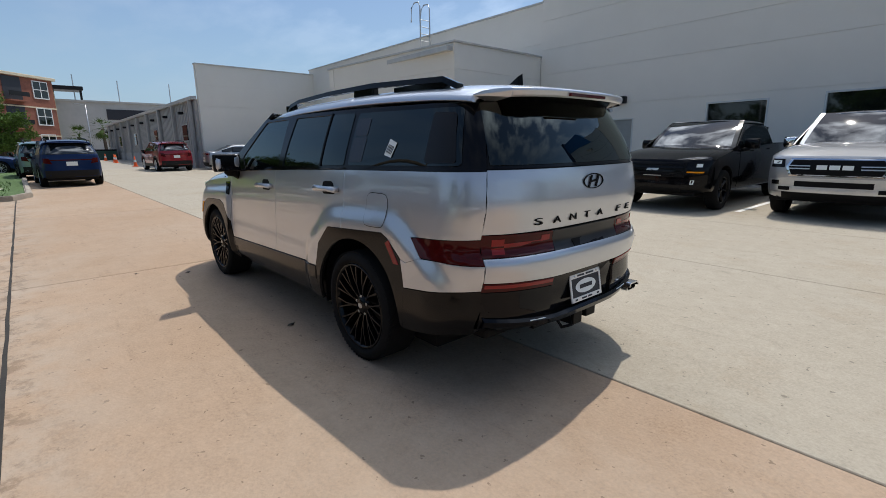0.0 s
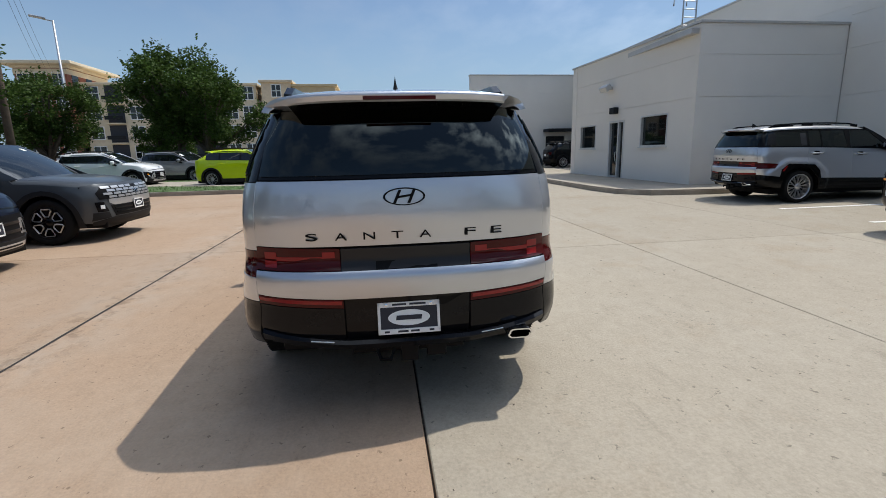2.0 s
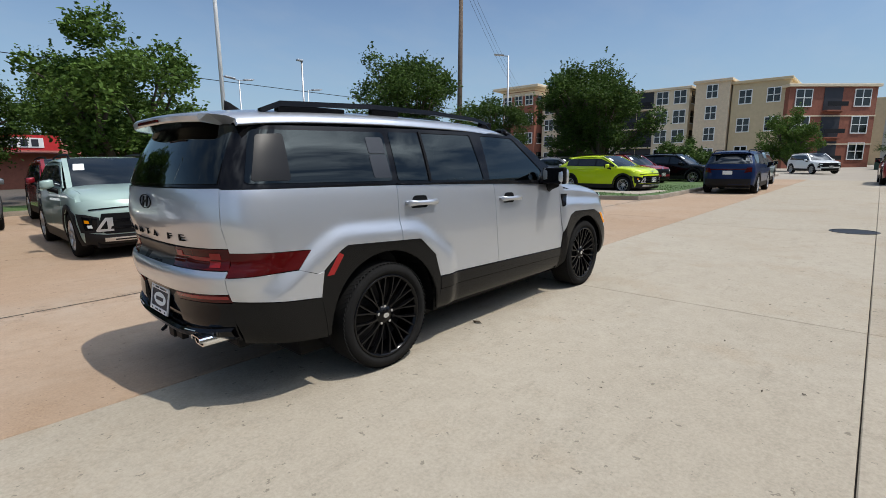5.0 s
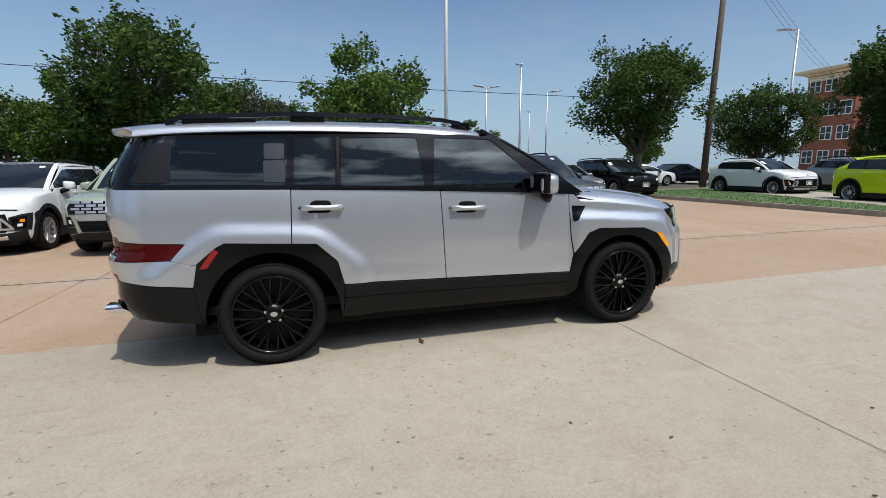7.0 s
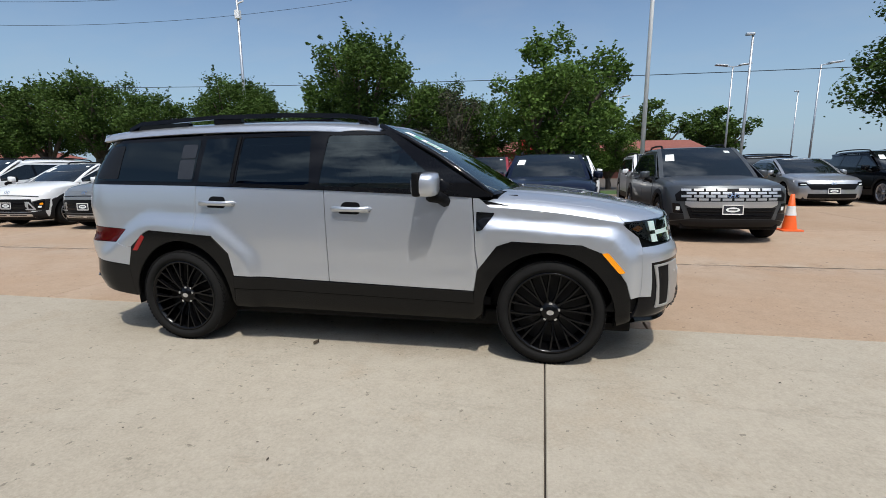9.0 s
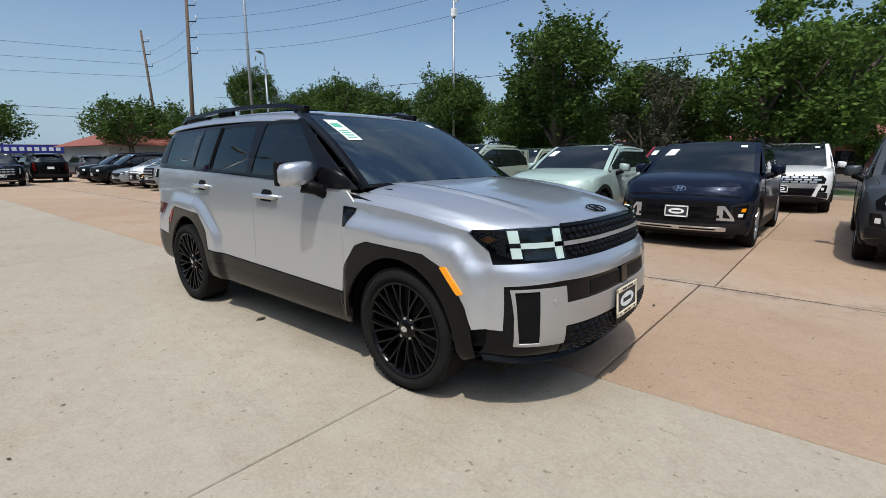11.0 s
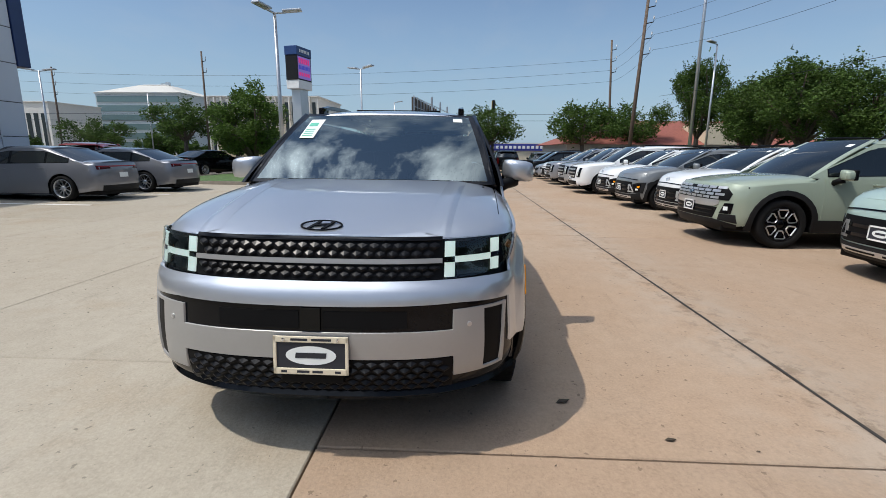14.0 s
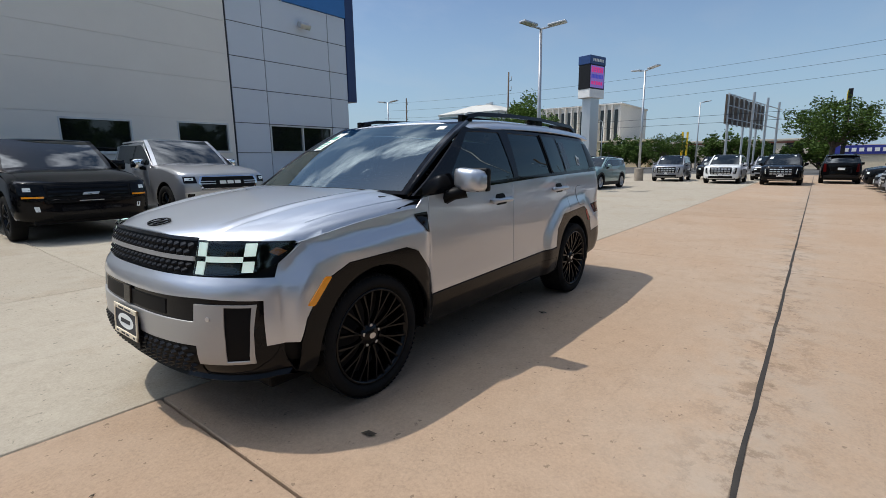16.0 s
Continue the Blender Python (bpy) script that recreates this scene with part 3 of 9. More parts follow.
def oval_badge(name, parent, m, w, h, mat, label="dark oval badge"):
    """An oval ring with a slanted bar mark, facing local +z."""
    bm = bmesh.new()
    n = 32
    rings = []
    for k, z in ((1.0, 0.0), (0.99, 0.005), (0.915, 0.005), (0.90, 0.0)):
        rings.append([bm.verts.new((k * w / 2 * math.cos(2 * math.pi * i / n), (k * h / 2 if k > 0.9 else (h / 2 - (1 - k) * w / 2 * 0.6)) * math.sin(2 * math.pi * i / n), z)) for i in range(n)])
    for a, b in zip(rings, rings[1:]):
        for i in range(n):
            bm.faces.new((a[i], a[(i + 1) % n], b[(i + 1) % n], b[i]))
    sl = 0.30 * h
    for x0 in (-0.17 * w, 0.17 * w):
        vs = []
        for z in (0, 0.006):
            vs.append([bm.verts.new((x0 + dx + (sl * 0.55 if dy > 0 else -sl * 0.55), dy, z)) for dx, dy in ((-0.036 * w, -0.37 * h), (0.036 * w, -0.37 * h), (0.036 * w, 0.37 * h), (-0.036 * w, 0.37 * h))])
        bm.faces.new(vs[1])
        for i in range(4):
            bm.faces.new((vs[0][i], vs[0][(i + 1) % 4], vs[1][(i + 1) % 4], vs[1][i]))
    vs = []
    for z in (0, 0.006):
        vs.append([bm.verts.new((x, y, z)) for x, y in ((-0.17 * w, -0.10 * h), (0.17 * w, 0.02 * h), (0.17 * w, 0.14 * h), (-0.17 * w, 0.02 * h))])
    bm.faces.new(vs[1])
    for i in range(4):
        bm.faces.new((vs[0][i], vs[0][(i + 1) % 4], vs[1][(i + 1) % 4], vs[1][i]))
    ob = part(name, bm, mat, parent, label)
    ob.matrix_basis = m
    return ob


def face_to(p, ahead, up=(0, 0, 1)):
    """A pose at p whose local z looks ahead and local y is up."""
    z = Vector(ahead).normalized()
    x = Vector(up).cross(z).normalized()
    y = z.cross(x)
    return Matrix((( x.x, y.x, z.x, p[0]), (x.y, y.y, z.y, p[1]), (x.z, y.z, z.z, p[2]), (0, 0, 0, 1)))


def dealer_plate(parent, m, frame_mat, big=True):
    """A dealer's plate in a frame: an oval with a name, and two lines of small print as bars."""
    w, h = 0.312, 0.162
    bm = boxed(-w / 2, w / 2, -h / 2, h / 2, 0, 0.008, 0.004)
    plate = part("number_plate", bm, M_INK_SHADE, parent, "dealer plate with white oval in a frame")
    plate.matrix_basis = m
    bm = bmesh.new()
    e_ = 0.026 if big else 0.018
    for x0, x1, y0, y1 in ((-w / 2, w / 2, h / 2 - e_, h / 2), (-w / 2, w / 2, -h / 2, -h / 2 + e_), (-w / 2, -w / 2 + 0.014, -h / 2, h / 2), (w / 2 - 0.014, w / 2, -h / 2, h / 2)):
        box(bm, x0, x1, y0, y1, 0.004, 0.013, 0.003 if big else 0)
    part("plate_frame", bm, frame_mat, plate)
    bm = bmesh.new()
    bm.faces.new([bm.verts.new((0.105 * math.cos(a), 0.04 * math.sin(a), 0.0095)) for a in (2 * math.pi * i / 28 for i in range(28))])
    part("oval", bm, M_PAPER, plate)
    # the name as one plain bar, printed flat
    bm = bmesh.new()
    bm.faces.new([bm.verts.new(p) for p in ((-0.066, -0.011, 0.0108), (0.062, -0.011, 0.0108), (0.066, 0.012, 0.0108), (-0.062, 0.012, 0.0108))])
    part("name_bar", bm, M_INK_SHADE, plate)
    if big:
        part("small_print", boxed(-0.058, -0.006, -h / 2 + 0.008, -h / 2 + 0.018, 0.0125, 0.0136), M_INK_SHADE, plate)
        part("small_print", boxed(0.006, 0.050, -h / 2 + 0.008, -h / 2 + 0.018, 0.0125, 0.0136), M_INK_SHADE, plate)
        part("small_print", boxed(-0.082, -0.012, h / 2 - 0.018, h / 2 - 0.008, 0.0125, 0.0136), M_INK_SHADE, plate)
        part("small_print", boxed(0.004, 0.086, h / 2 - 0.018, h / 2 - 0.008, 0.0125, 0.0136), M_INK_SHADE, plate)
        for x in (-0.112, 0.112):
            bm = lathe(bmesh.new(), [(0.0075, 0.012), (0.0075, 0.016), (0.0, 0.017)], axis="z", sides=8, m=Matrix.Translation((x, h / 2 - 0.013, 0)))
            part("plate_screw", bm, M_CHROME, plate)
            part("small_print", boxed(x - 0.012, x + 0.012, -h / 2 + 0.008, -h / 2 + 0.018, 0.0125, 0.0136), M_INK_SHADE, plate)
    return plate


def mirror_housing(car, x, y, z, sg, body_mat, base_mat, sx=0.10, sy=0.125, sz=0.085):
    """A door mirror with cap, foot and glass."""
    bm = bmesh.new()
    bmesh.ops.create_cube(bm, size=1.0)
    bmesh.ops.subdivide_edges(bm, edges=bm.edges[:], cuts=3, use_grid_fill=True)
    for v in bm.verts:
        p = v.co * 2
        n = (abs(p.x) ** 3.6 + abs(p.y) ** 6 + abs(p.z) ** 6) ** (1 / 5.2)
        p = p / max(n, 1e-6)
        v.co = Vector((x + p.x * sx - p.y * sg * 0.0 - 0.03 * (p.y * sg) ** 2, y + p.y * sy, z + p.z * sz - 0.012 * p.y * sg))
    mir = part("door_mirror", bm, body_mat, car, "", True)
    bm = bmesh.new()
    tube(bm, [(x + 0.10, y - sg * (sy + 0.075), z - sz - 0.07), (x + 0.06, y - sg * sy * 0.85, z - sz - 0.02), (x + 0.01, y - sg * sy * 0.25, z - sz + 0.005)], [0.045, 0.04, 0.05], 8)
    part("mirror_foot", bm, base_mat, mir, "", True)
    bm = boxed(x - sx * 1.10, x - sx * 1.0, y - sy * 0.93, y + sy * 0.93, z - sz * 0.9, z + sz * 0.9, 0.004)
    part("mirror_glass", bm, M_GLOSSBLACK, mir)
    part("mirror_bezel", boxed(x - sx * 1.06, x - sx * 0.35, y - sy * 1.02, y + sy * 1.02, z - sz * 1.02, z + sz * 1.02, 0.014), base_mat, mir, "", True)
    bm = boxed(x - sx * 0.80, x + sx * 0.55, y - sy * 0.86, y + sy * 0.86, z - sz * 1.04, z - sz * 0.62, 0.02)
    part("mirror_underside", bm, base_mat, mir, "", True)
    return mir


def seat(car, x, y, z=0.42):
    bm = bmesh.new()
    box(bm, x - 0.25, x + 0.27, y - 0.25, y + 0.25, z, z + 0.2, 0.05)
    box(bm, -0.09, 0.09, y - 0.25, y + 0.25, 0, 0.66, 0.06, m=Matrix.Translation((x - 0.25, 0, z + 0.1)) @ Matrix.Rotation(-0.25, 4, "Y"))
    box(bm, -0.05, 0.05, y - 0.13, y + 0.13, 0.70, 0.88, 0.04, m=Matrix.Translation((x - 0.27, 0, z + 0.1)) @ Matrix.Rotation(-0.22, 4, "Y"))
    part("seat", bm, M_SEAT, car, "", True)


def cabin(car, x_dash, zb, half, rows, steer_y=0.37):
    """Dashboard, wheel and seats behind the glass."""
    bm = bmesh.new()
    box(bm, x_dash - 0.35, x_dash + 0.28, -half, half, zb - 0.35, zb - 0.08, 0.06)
    part("dashboard", bm, M_DASH, car, "", True)
    bm = bmesh.new()
    mm = Matrix.Translation((x_dash - 0.45, steer_y, zb - 0.08)) @ Matrix.Rotation(radians(65), 4, "Y")
    n = 20
    rings = []
    for i in range(n):
        a = 2 * math.pi * i / n
        rings.append([bm.verts.new(mm @ Vector(((0.18 + 0.016 * math.cos(b)) * math.cos(a), (0.18 + 0.016 * math.cos(b)) * math.sin(a), 0.016 * math.sin(b)))) for b in (2 * math.pi * j / 6 for j in range(6))])
    for i in range(n):
        for j in range(6):
            bm.faces.new((rings[i][j], rings[(i + 1) % n][j], rings[(i + 1) % n][(j + 1) % 6], rings[i][(j + 1) % 6]))
    box(bm, -0.05, 0.05, -0.17, 0.17, -0.015, 0.015, m=mm)
    part("steering_wheel", bm, M_BLACK, car, "", True)
    for x in rows:
        for y in (0.37, -0.37):
            seat(car, x, y)


# ---------------------------------------------------------------- the silver SUV
M_SILVER = paint("silver_paint", (0.548, 0.570, 0.606), metal=0.73, rough=0.32)
M_SILVER.node_tree.nodes["Principled BSDF"].inputs["Coat IOR"].default_value = 1.6
M_AMBERDIM = material("amber_unlit", (0.22, 0.075, 0.012), 0.25, vary=0.05)
# glow added to the headlamp segments for the white they reflect
M_LAMPGLOW = glow("lamp_reflection_glow", (0.80, 0.90, 0.84), 0.55)
M_PANELDK = material("window_panel_dark", (0.010, 0.0105, 0.012), 0.35, vary=0.05, spec=0.2)
M_CLADR = material("tailgate_trim_dark", (0.018, 0.018, 0.019), 0.3, vary=0.08, fine=200, spec=0.3)
M_LAMPDK = material("lamp_reflector_grey", (0.055, 0.055, 0.055), 0.25, metal=0.5, vary=0.1)
M_SATINF = material("satin_bumper", (0.40, 0.395, 0.385), 0.35, metal=0.45, vary=0.03)

REAR_FLARE = (0.030, 0.125, ((-1.0, 0.0, -0.72), (0.55, -0.83, 1.82), (-0.62, -0.78, 0.115), (-0.05, -1.0, 0.945)))
FRONT_FLARE = (0.036, 0.095, ((1.0, 0.0, -0.90), (-1.0, 0.0, 1.95), (-0.80, -0.60, 2.03), (-0.07, -1.0, 1.085)))
HERO = Shape(
    nose=((0.28, 2.12), (0.34, 2.25), (0.42, 2.305), (0.55, 2.318), (0.70, 2.312), (0.80, 2.295), (0.85, 2.262), (0.95, 2.238), (1.02, 2.215), (1.06, 2.16), (1.2, 2.05)),
    tail=((0.34, -2.36), (0.44, -2.44), (0.52, -2.475), (0.66, -2.478), (0.72, -2.497), (0.82, -2.502), (0.86, -2.470), (0.96, -2.474), (1.05, -2.494), (1.09, -2.498), (1.18, -2.490), (1.28, -2.474), (1.45, -2.41), (1.64, -2.30)),
    width=((0.28, 0.84), (0.36, 0.885), (0.50, 0.905), (0.70, 0.898), (0.95, 0.888), (1.15, 0.872), (1.25, 0.855), (1.45, 0.785), (1.62, 0.712), (1.75, 0.66)),
    hood=((0.8, 1.215), (1.1, 1.205), (1.4, 1.178), (1.65, 1.145), (1.9, 1.098), (2.05, 1.066), (2.2, 1.030)),
    roof=((-2.5, 1.655), (-2.3, 1.694), (-2.0, 1.726), (-1.5, 1.745), (-0.8, 1.746), (-0.2, 1.730), (0.1, 1.703), (0.35, 1.655)),
    screen=((1.16, 1.185), (0.235, 1.676), 0.22, 0.06),
    flares=(REAR_FLARE, FRONT_FLARE), roof_half=0.715, roof_drop=0.13, hood_drop=0.2)


def hero():
    H = HERO
    car = thing("suv", LEAN @ pose(0, 0, 0), "silver metallic SUV with black cladding and black wheels, parked on concrete", "car")
    P, SK = part, skin
    belt = smooth_table(((-2.33, 1.270), (-1.22, 1.248), (-0.186, 1.212), (0.865, 1.162), (1.1, 1.15)))
    eave = smooth_table(((-2.2, 1.600), (-1.2, 1.618), (-0.3, 1.622), (0.25, 1.616)))
    r_arch = arc(-1.395, 0.385, 0.443, 180, 0, 24)
    f_arch = arc(1.385, 0.375, 0.430, 180, 0, 24)
    r_out = [(-1.891, 0.62), (-1.858, 0.772), (-1.735, 0.875), (-1.683, 0.901), (-1.095, 0.869), (-0.962, 0.741), (-0.922, 0.573)]
    f_out = [(0.897, 0.482), (0.921, 0.671), (1.051, 0.834), (1.151, 0.869), (1.592, 0.852), (1.756, 0.785), (1.867, 0.62), (1.900, 0.510)]
    g = 0.004
    def be(z):
        return H.xr(z) + 0.136

    def bw(z, k=0.869):
        return k * H.half(-9, z)

    for sg in (1, -1):
        S = H.side(sg)
        fl = sg > 0

        def side(name, poly, mat, off=0.0, step=0.03, thick=0.015, label="", parent=car, holes=()):
            return SK(name, poly, S, mat, parent, off, step, thick, label, holes, flip=fl)
        # dark liner behind the panels
        side("liner", [(-2.30, 1.26), (-2.30, 0.60), (-1.84, 0.37)] + r_arch + [(-0.95, 0.33), (0.93, 0.31)] + f_arch + [(1.83, 0.40), (1.95, 0.85), (1.7, 0.99), (1.0, 1.13), (0.85, 1.15)], M_BLACK, -0.022, 0.15, 0)
        quarter = [(be(1.265), 1.265), (be(1.18), 1.18), (be(1.08), 1.08), (be(1.0), 1.0), (be(0.934), 0.934), (-1.918, 0.908), (-2.012, 0.806), (-1.902, 0.766), (-1.861, 0.776), (-1.737, 0.879), (-1.684, 0.905), (-1.262, 0.882), (-1.246, 1.243)]
        side("quarter_panel", quarter, M_SILVER)
        if sg > 0:
            side("fuel_flap_seam", round_poly([(-1.704, 0.926), (-1.496, 0.926), (-1.496, 1.124), (-1.704, 1.124)], 0.054), M_BLACK, 0.0018, 0.05, 0)
            side("fuel_flap", round_poly([(-1.70, 0.93), (-1.50, 0.93), (-1.50, 1.12), (-1.70, 1.12)], 0.05), M_SILVER, 0.004, 0.05, 0.002)
        door = [(-1.254, 0.882), (-1.095, 0.873), (-0.958, 0.744), (-0.918, 0.577), (-0.165, 0.556), (-0.190, 1.207), (-0.6, 1.224), (-1.239, 1.243)]
        rd = side("rear_door", door, M_SILVER, label="silver rear door panel")
        door = [(-0.157, 0.556), (0.893, 0.526), (0.919, 0.675), (0.900, 0.80), (0.880, 1.155), (0.4, 1.182), (-0.182, 1.207)]
        fd = side("front_door", door, M_SILVER, label="silver front door panel")
        hood_edge = [(x, H.zh(x) - 0.118) for x in (1.86, 1.75, 1.6, 1.45, 1.3, 1.15, 1.0)]
        fender = [(0.889, 1.152), (0.909, 0.80), (0.928, 0.680), (1.051, 0.840), (1.151, 0.874), (1.592, 0.857), (1.760, 0.790), (1.871, 0.622), (1.905, 0.515), (1.97, 0.52), (1.972, 0.70), (1.972, 0.80), (1.968, 0.838), (1.944, 0.899), (1.838, 0.983)] + hood_edge + [(0.93, 1.15)]
        side("front_fender", fender, M_SILVER)
        # vent behind the front wheel
        side("fender_vent", round_poly([(0.912, 1.062), (1.03, 1.056), (1.03, 1.045), (0.955, 0.945), (0.918, 0.932)], 0.01), M_GLOSSBLACK, 0.006, 0.05, 0.008)
        side("shoulder_piece", [(be(0.803), 0.803), (be(0.74), 0.74), (be(0.676), 0.676), (-1.893, 0.624), (-1.862, 0.772), (-1.903, 0.763), (-2.013, 0.803)], M_SILVER, 0.004)
        # cladding
        side("rear_arch_trim", r_out[:] + [(-0.936, 0.330)] + r_arch[::-1] + [(-1.845, 0.37), (-1.86, 0.40)], M_CLAD, 0.002, 0.05, 0.03)
        side("front_arch_trim", [(0.900, 0.312)] + f_out + [(1.908, 0.36), (1.83, 0.325)] + f_arch[::-1] , M_CLAD, 0.002, 0.05, 0.03)
        side("sill_trim", [(-0.918, 0.569), (-0.918, 0.482), (0.898, 0.442), (0.895, 0.520)], M_CLAD, 0.008, 0.035, 0.02)
        side("sill_trim", [(-0.918, 0.476), (-0.938, 0.330), (0.898, 0.309), (0.898, 0.436)], M_CLAD, 0.0, 0.035, 0.02)
        side("bumper_corner", [(be(0.670), 0.670), (be(0.56), 0.56), (be(0.43) , 0.43), (-1.86, 0.37), (-1.893, 0.617)], M_CLAD, 0.002, 0.07, 0.02)
        side("side_reflector", [(-1.845, 0.742), (-1.800, 0.742), (-1.722, 0.850), (-1.752, 0.868)], M_REDBR, 0.006, 0.05, 0.008, "red side reflector")
        side("marker_lamp", round_poly([(1.715, 0.806), (1.752, 0.812), (1.862, 0.686), (1.826, 0.678)], 0.01), M_AMBER, 0.008, 0.05, 0.01, "amber side marker lamp")
        # tail lamp round the corner
        side("tail_lamp", [(be(0.93), 0.930), (be(0.87), 0.87), (be(0.806), 0.806), (-2.016, 0.810), (-1.922, 0.904)], M_RED, 0.002, 0.06, 0.01, "dark red tail lamp")
        # greenhouse
        win_r = round_poly([(-0.905, 1.264), (-0.302, 1.242), (-0.326, 1.602), (-0.885, 1.600)], 0.02)
        win_f = round_poly([(-0.232, 1.238), (0.52, 1.212), (0.605, 1.292), (0.262, 1.592), (-0.19, 1.602)], 0.025)
        frame_ = [(be(1.27), 1.270)] + [(x, belt(x) - 0.003) for x in (-1.8, -1.2, -0.6, 0.0, 0.5, 0.87)] + [(1.02, 1.165), (0.272, 1.628), (0.2, 1.612)] + [(x, eave(x) + 0.005) for x in (-0.3, -0.8, -1.4, -1.9)] + [(be(1.60), 1.600), (be(1.5), 1.5), (be(1.4), 1.4), (be(1.33), 1.33)]
        side("pillar_trim", frame_, M_GLOSSBLACK, 0.0, 0.08, 0.02, "gloss black pillars", holes=(win_r, win_f))
        side("side_glass", round_poly([(-2.24, 1.292), (-1.268, 1.272), (-1.246, 1.592), (-2.14, 1.580)], 0.03), M_GL_DARK, 0.004, 0.08, 0.003, "dark privacy glass")
        side("side_glass", round_poly([(-1.222, 1.272), (-0.948, 1.266), (-0.928, 1.598), (-1.198, 1.594)], 0.02), M_GL_DARK, 0.004, 0.08, 0.003, "dark privacy glass")
        side("corner_panel", round_poly([(-2.205, 1.305), (-1.985, 1.300), (-1.965, 1.560), (-2.115, 1.552)], 0.02), M_PANELDK, 0.0075, 0.08, 0.003)
        side("pillar_panel", round_poly([(-1.41, 1.295), (-1.275, 1.292), (-1.272, 1.44), (-1.41, 1.44)], 0.015), M_GRIP, 0.007, 0.08, 0.003)
        side("pillar_panel", round_poly([(-1.405, 1.45), (-1.272, 1.45), (-1.268, 1.555), (-1.40, 1.555)], 0.015), M_GRIP, 0.007, 0.08, 0.003)
        side("side_glass", win_r, M_GL_DARK, -0.006, 0.08, 0.003, "dark privacy glass")
        side("side_glass", win_f, M_GL_FRONT, -0.006, 0.08, 0.003, "tinted front door glass")
        side("window_bar", [(-0.936, 1.260), (-0.919, 1.259), (-0.895, 1.606), (-0.911, 1.608)], M_BLACK, 0.008, 0.1, 0.006)
        side("belt_moulding", [(-1.235, 1.250), (-1.235, 1.258), (-0.2, 1.222), (0.5, 1.186), (0.86, 1.166), (0.86, 1.160), (0.5, 1.178), (-0.2, 1.214)][::-1], M_GLOSSBLACK, 0.012, 0.15, 0.01)
        # door handles
        for dr, hx, hz in ((rd, -1.05, 1.118), (fd, 0.02, 1.078)):
            cup = round_poly([(hx - 0.10, hz - 0.035), (hx + 0.07, hz - 0.04), (hx + 0.07, hz + 0.045), (hx - 0.06, hz + 0.05)], 0.03)
            side("handle_cup", cup, M_BLACK, 0.002, 0.05, 0.002, parent=dr)
            bm = bmesh.new()
            y = H.side_y(hx, hz) + 0.028
            tube(bm, [(hx - 0.135, sg * (y - 0.03), hz), (hx - 0.125, sg * (y - 0.004), hz), (hx - 0.05, sg * y, hz), (hx + 0.06, sg * y, hz - 0.003), (hx + 0.135, sg * (y - 0.004), hz - 0.004), (hx + 0.142, sg * (y - 0.03), hz - 0.004)],
                 [0.017, 0.021, 0.018, 0.018, 0.022, 0.017], 8)
            P("door_handle", bm, M_SILVER, dr, "", True)
        mirror_housing(car, 0.615, sg * 1.005, 1.252, sg, M_SILVER, M_BLACK, 0.075, 0.112, 0.074)
        # roof rails
        bm = bmesh.new()
        xs = [-2.02, -1.90, -1.2, -0.6, -0.1, 0.06, 0.13]
        zs = [0.02, 0.060, 0.068, 0.068, 0.066, 0.055, 0.01]
        rows = []
        for x, dz in zip(xs, zs):
            y0 = 0.575
            zt = H.top(max(min(x, 0.1), -2.0), y0)[2] + dz
            rows.append([bm.verts.new((x, sg * yy, zz)) for yy, zz in ((y0 - 0.025, zt - 0.03), (y0 - 0.022, zt - 0.004), (y0 + 0.018, zt), (y0 + 0.025, zt - 0.032))])
        for a, b in zip(rows, rows[1:]):
            for i in range(4):
                bm.faces.new((a[i], a[(i + 1) % 4], b[(i + 1) % 4], b[i]))
        bm.faces.new(rows[0])
        bm.faces.new(rows[-1])
        bmesh.ops.recalc_face_normals(bm, faces=bm.faces[:])
        rail = P("roof_rail", bm, M_GLOSSBLACK, car, "raised black roof rail")
        for xa, xb in ((-1.92, -1.45), (-1.22, -0.98), (0.0, 0.14)):
            zt = H.top(xa, 0.575)[2]
            bm = boxed(xa, xb, sg * 0.575 - 0.022, sg * 0.575 + 0.022, zt - 0.02, zt + 0.040, 0.006)
            P("rail_foot", bm, M_GLOSSBLACK, rail)
        # wheel housings
        for x0, rr in ((-1.395, 0.45), (1.385, 0.437)):
            bm = bmesh.new()
            pts = arc(x0, 0.385, rr, -10, 190, 20)
            a = [bm.verts.new((p[0], sg * 0.88, p[1])) for p in pts]
            b = [bm.verts.new((p[0], sg * 0.60, p[1])) for p in pts]
            for i in range(len(pts) - 1):
                bm.faces.new((a[i], a[i + 1], b[i + 1], b[i]))
            bm.faces.new(b)
            P("wheel_housing", bm, M_BLACK, car)
    # bonnet: the middle panel and the fender tops
    fr = [(2.205 - 0.105 * abs(y) ** 1.6 - 0.35 * max(0, abs(y) - 0.5) ** 2, y) for y in np.linspace(-0.715, 0.715, 25)]
    um = H.ux(1.875, 1.02, 1)
    front = [(p[0] - 0.006, p[1]) for p in (H.wrap(u, 1.02) for u in np.linspace(-um, um, 41))]
    rear_e = [(1.17 - 0.20 * abs(y) ** 2.2, y) for y in np.linspace(0.80, -0.80, 17)]
    side_l = [(x, 0.80 - 0.02 * max(0, x - 1.2)) for x in ()]
    SK("bonnet", front + [(1.75, 0.786), (1.4, 0.795)] + rear_e + [(1.4, -0.795), (1.75, -0.786)], H.bonnet, M_SILVER, car, 0.0, 0.06, 0.015, "silver bonnet with raised creases")
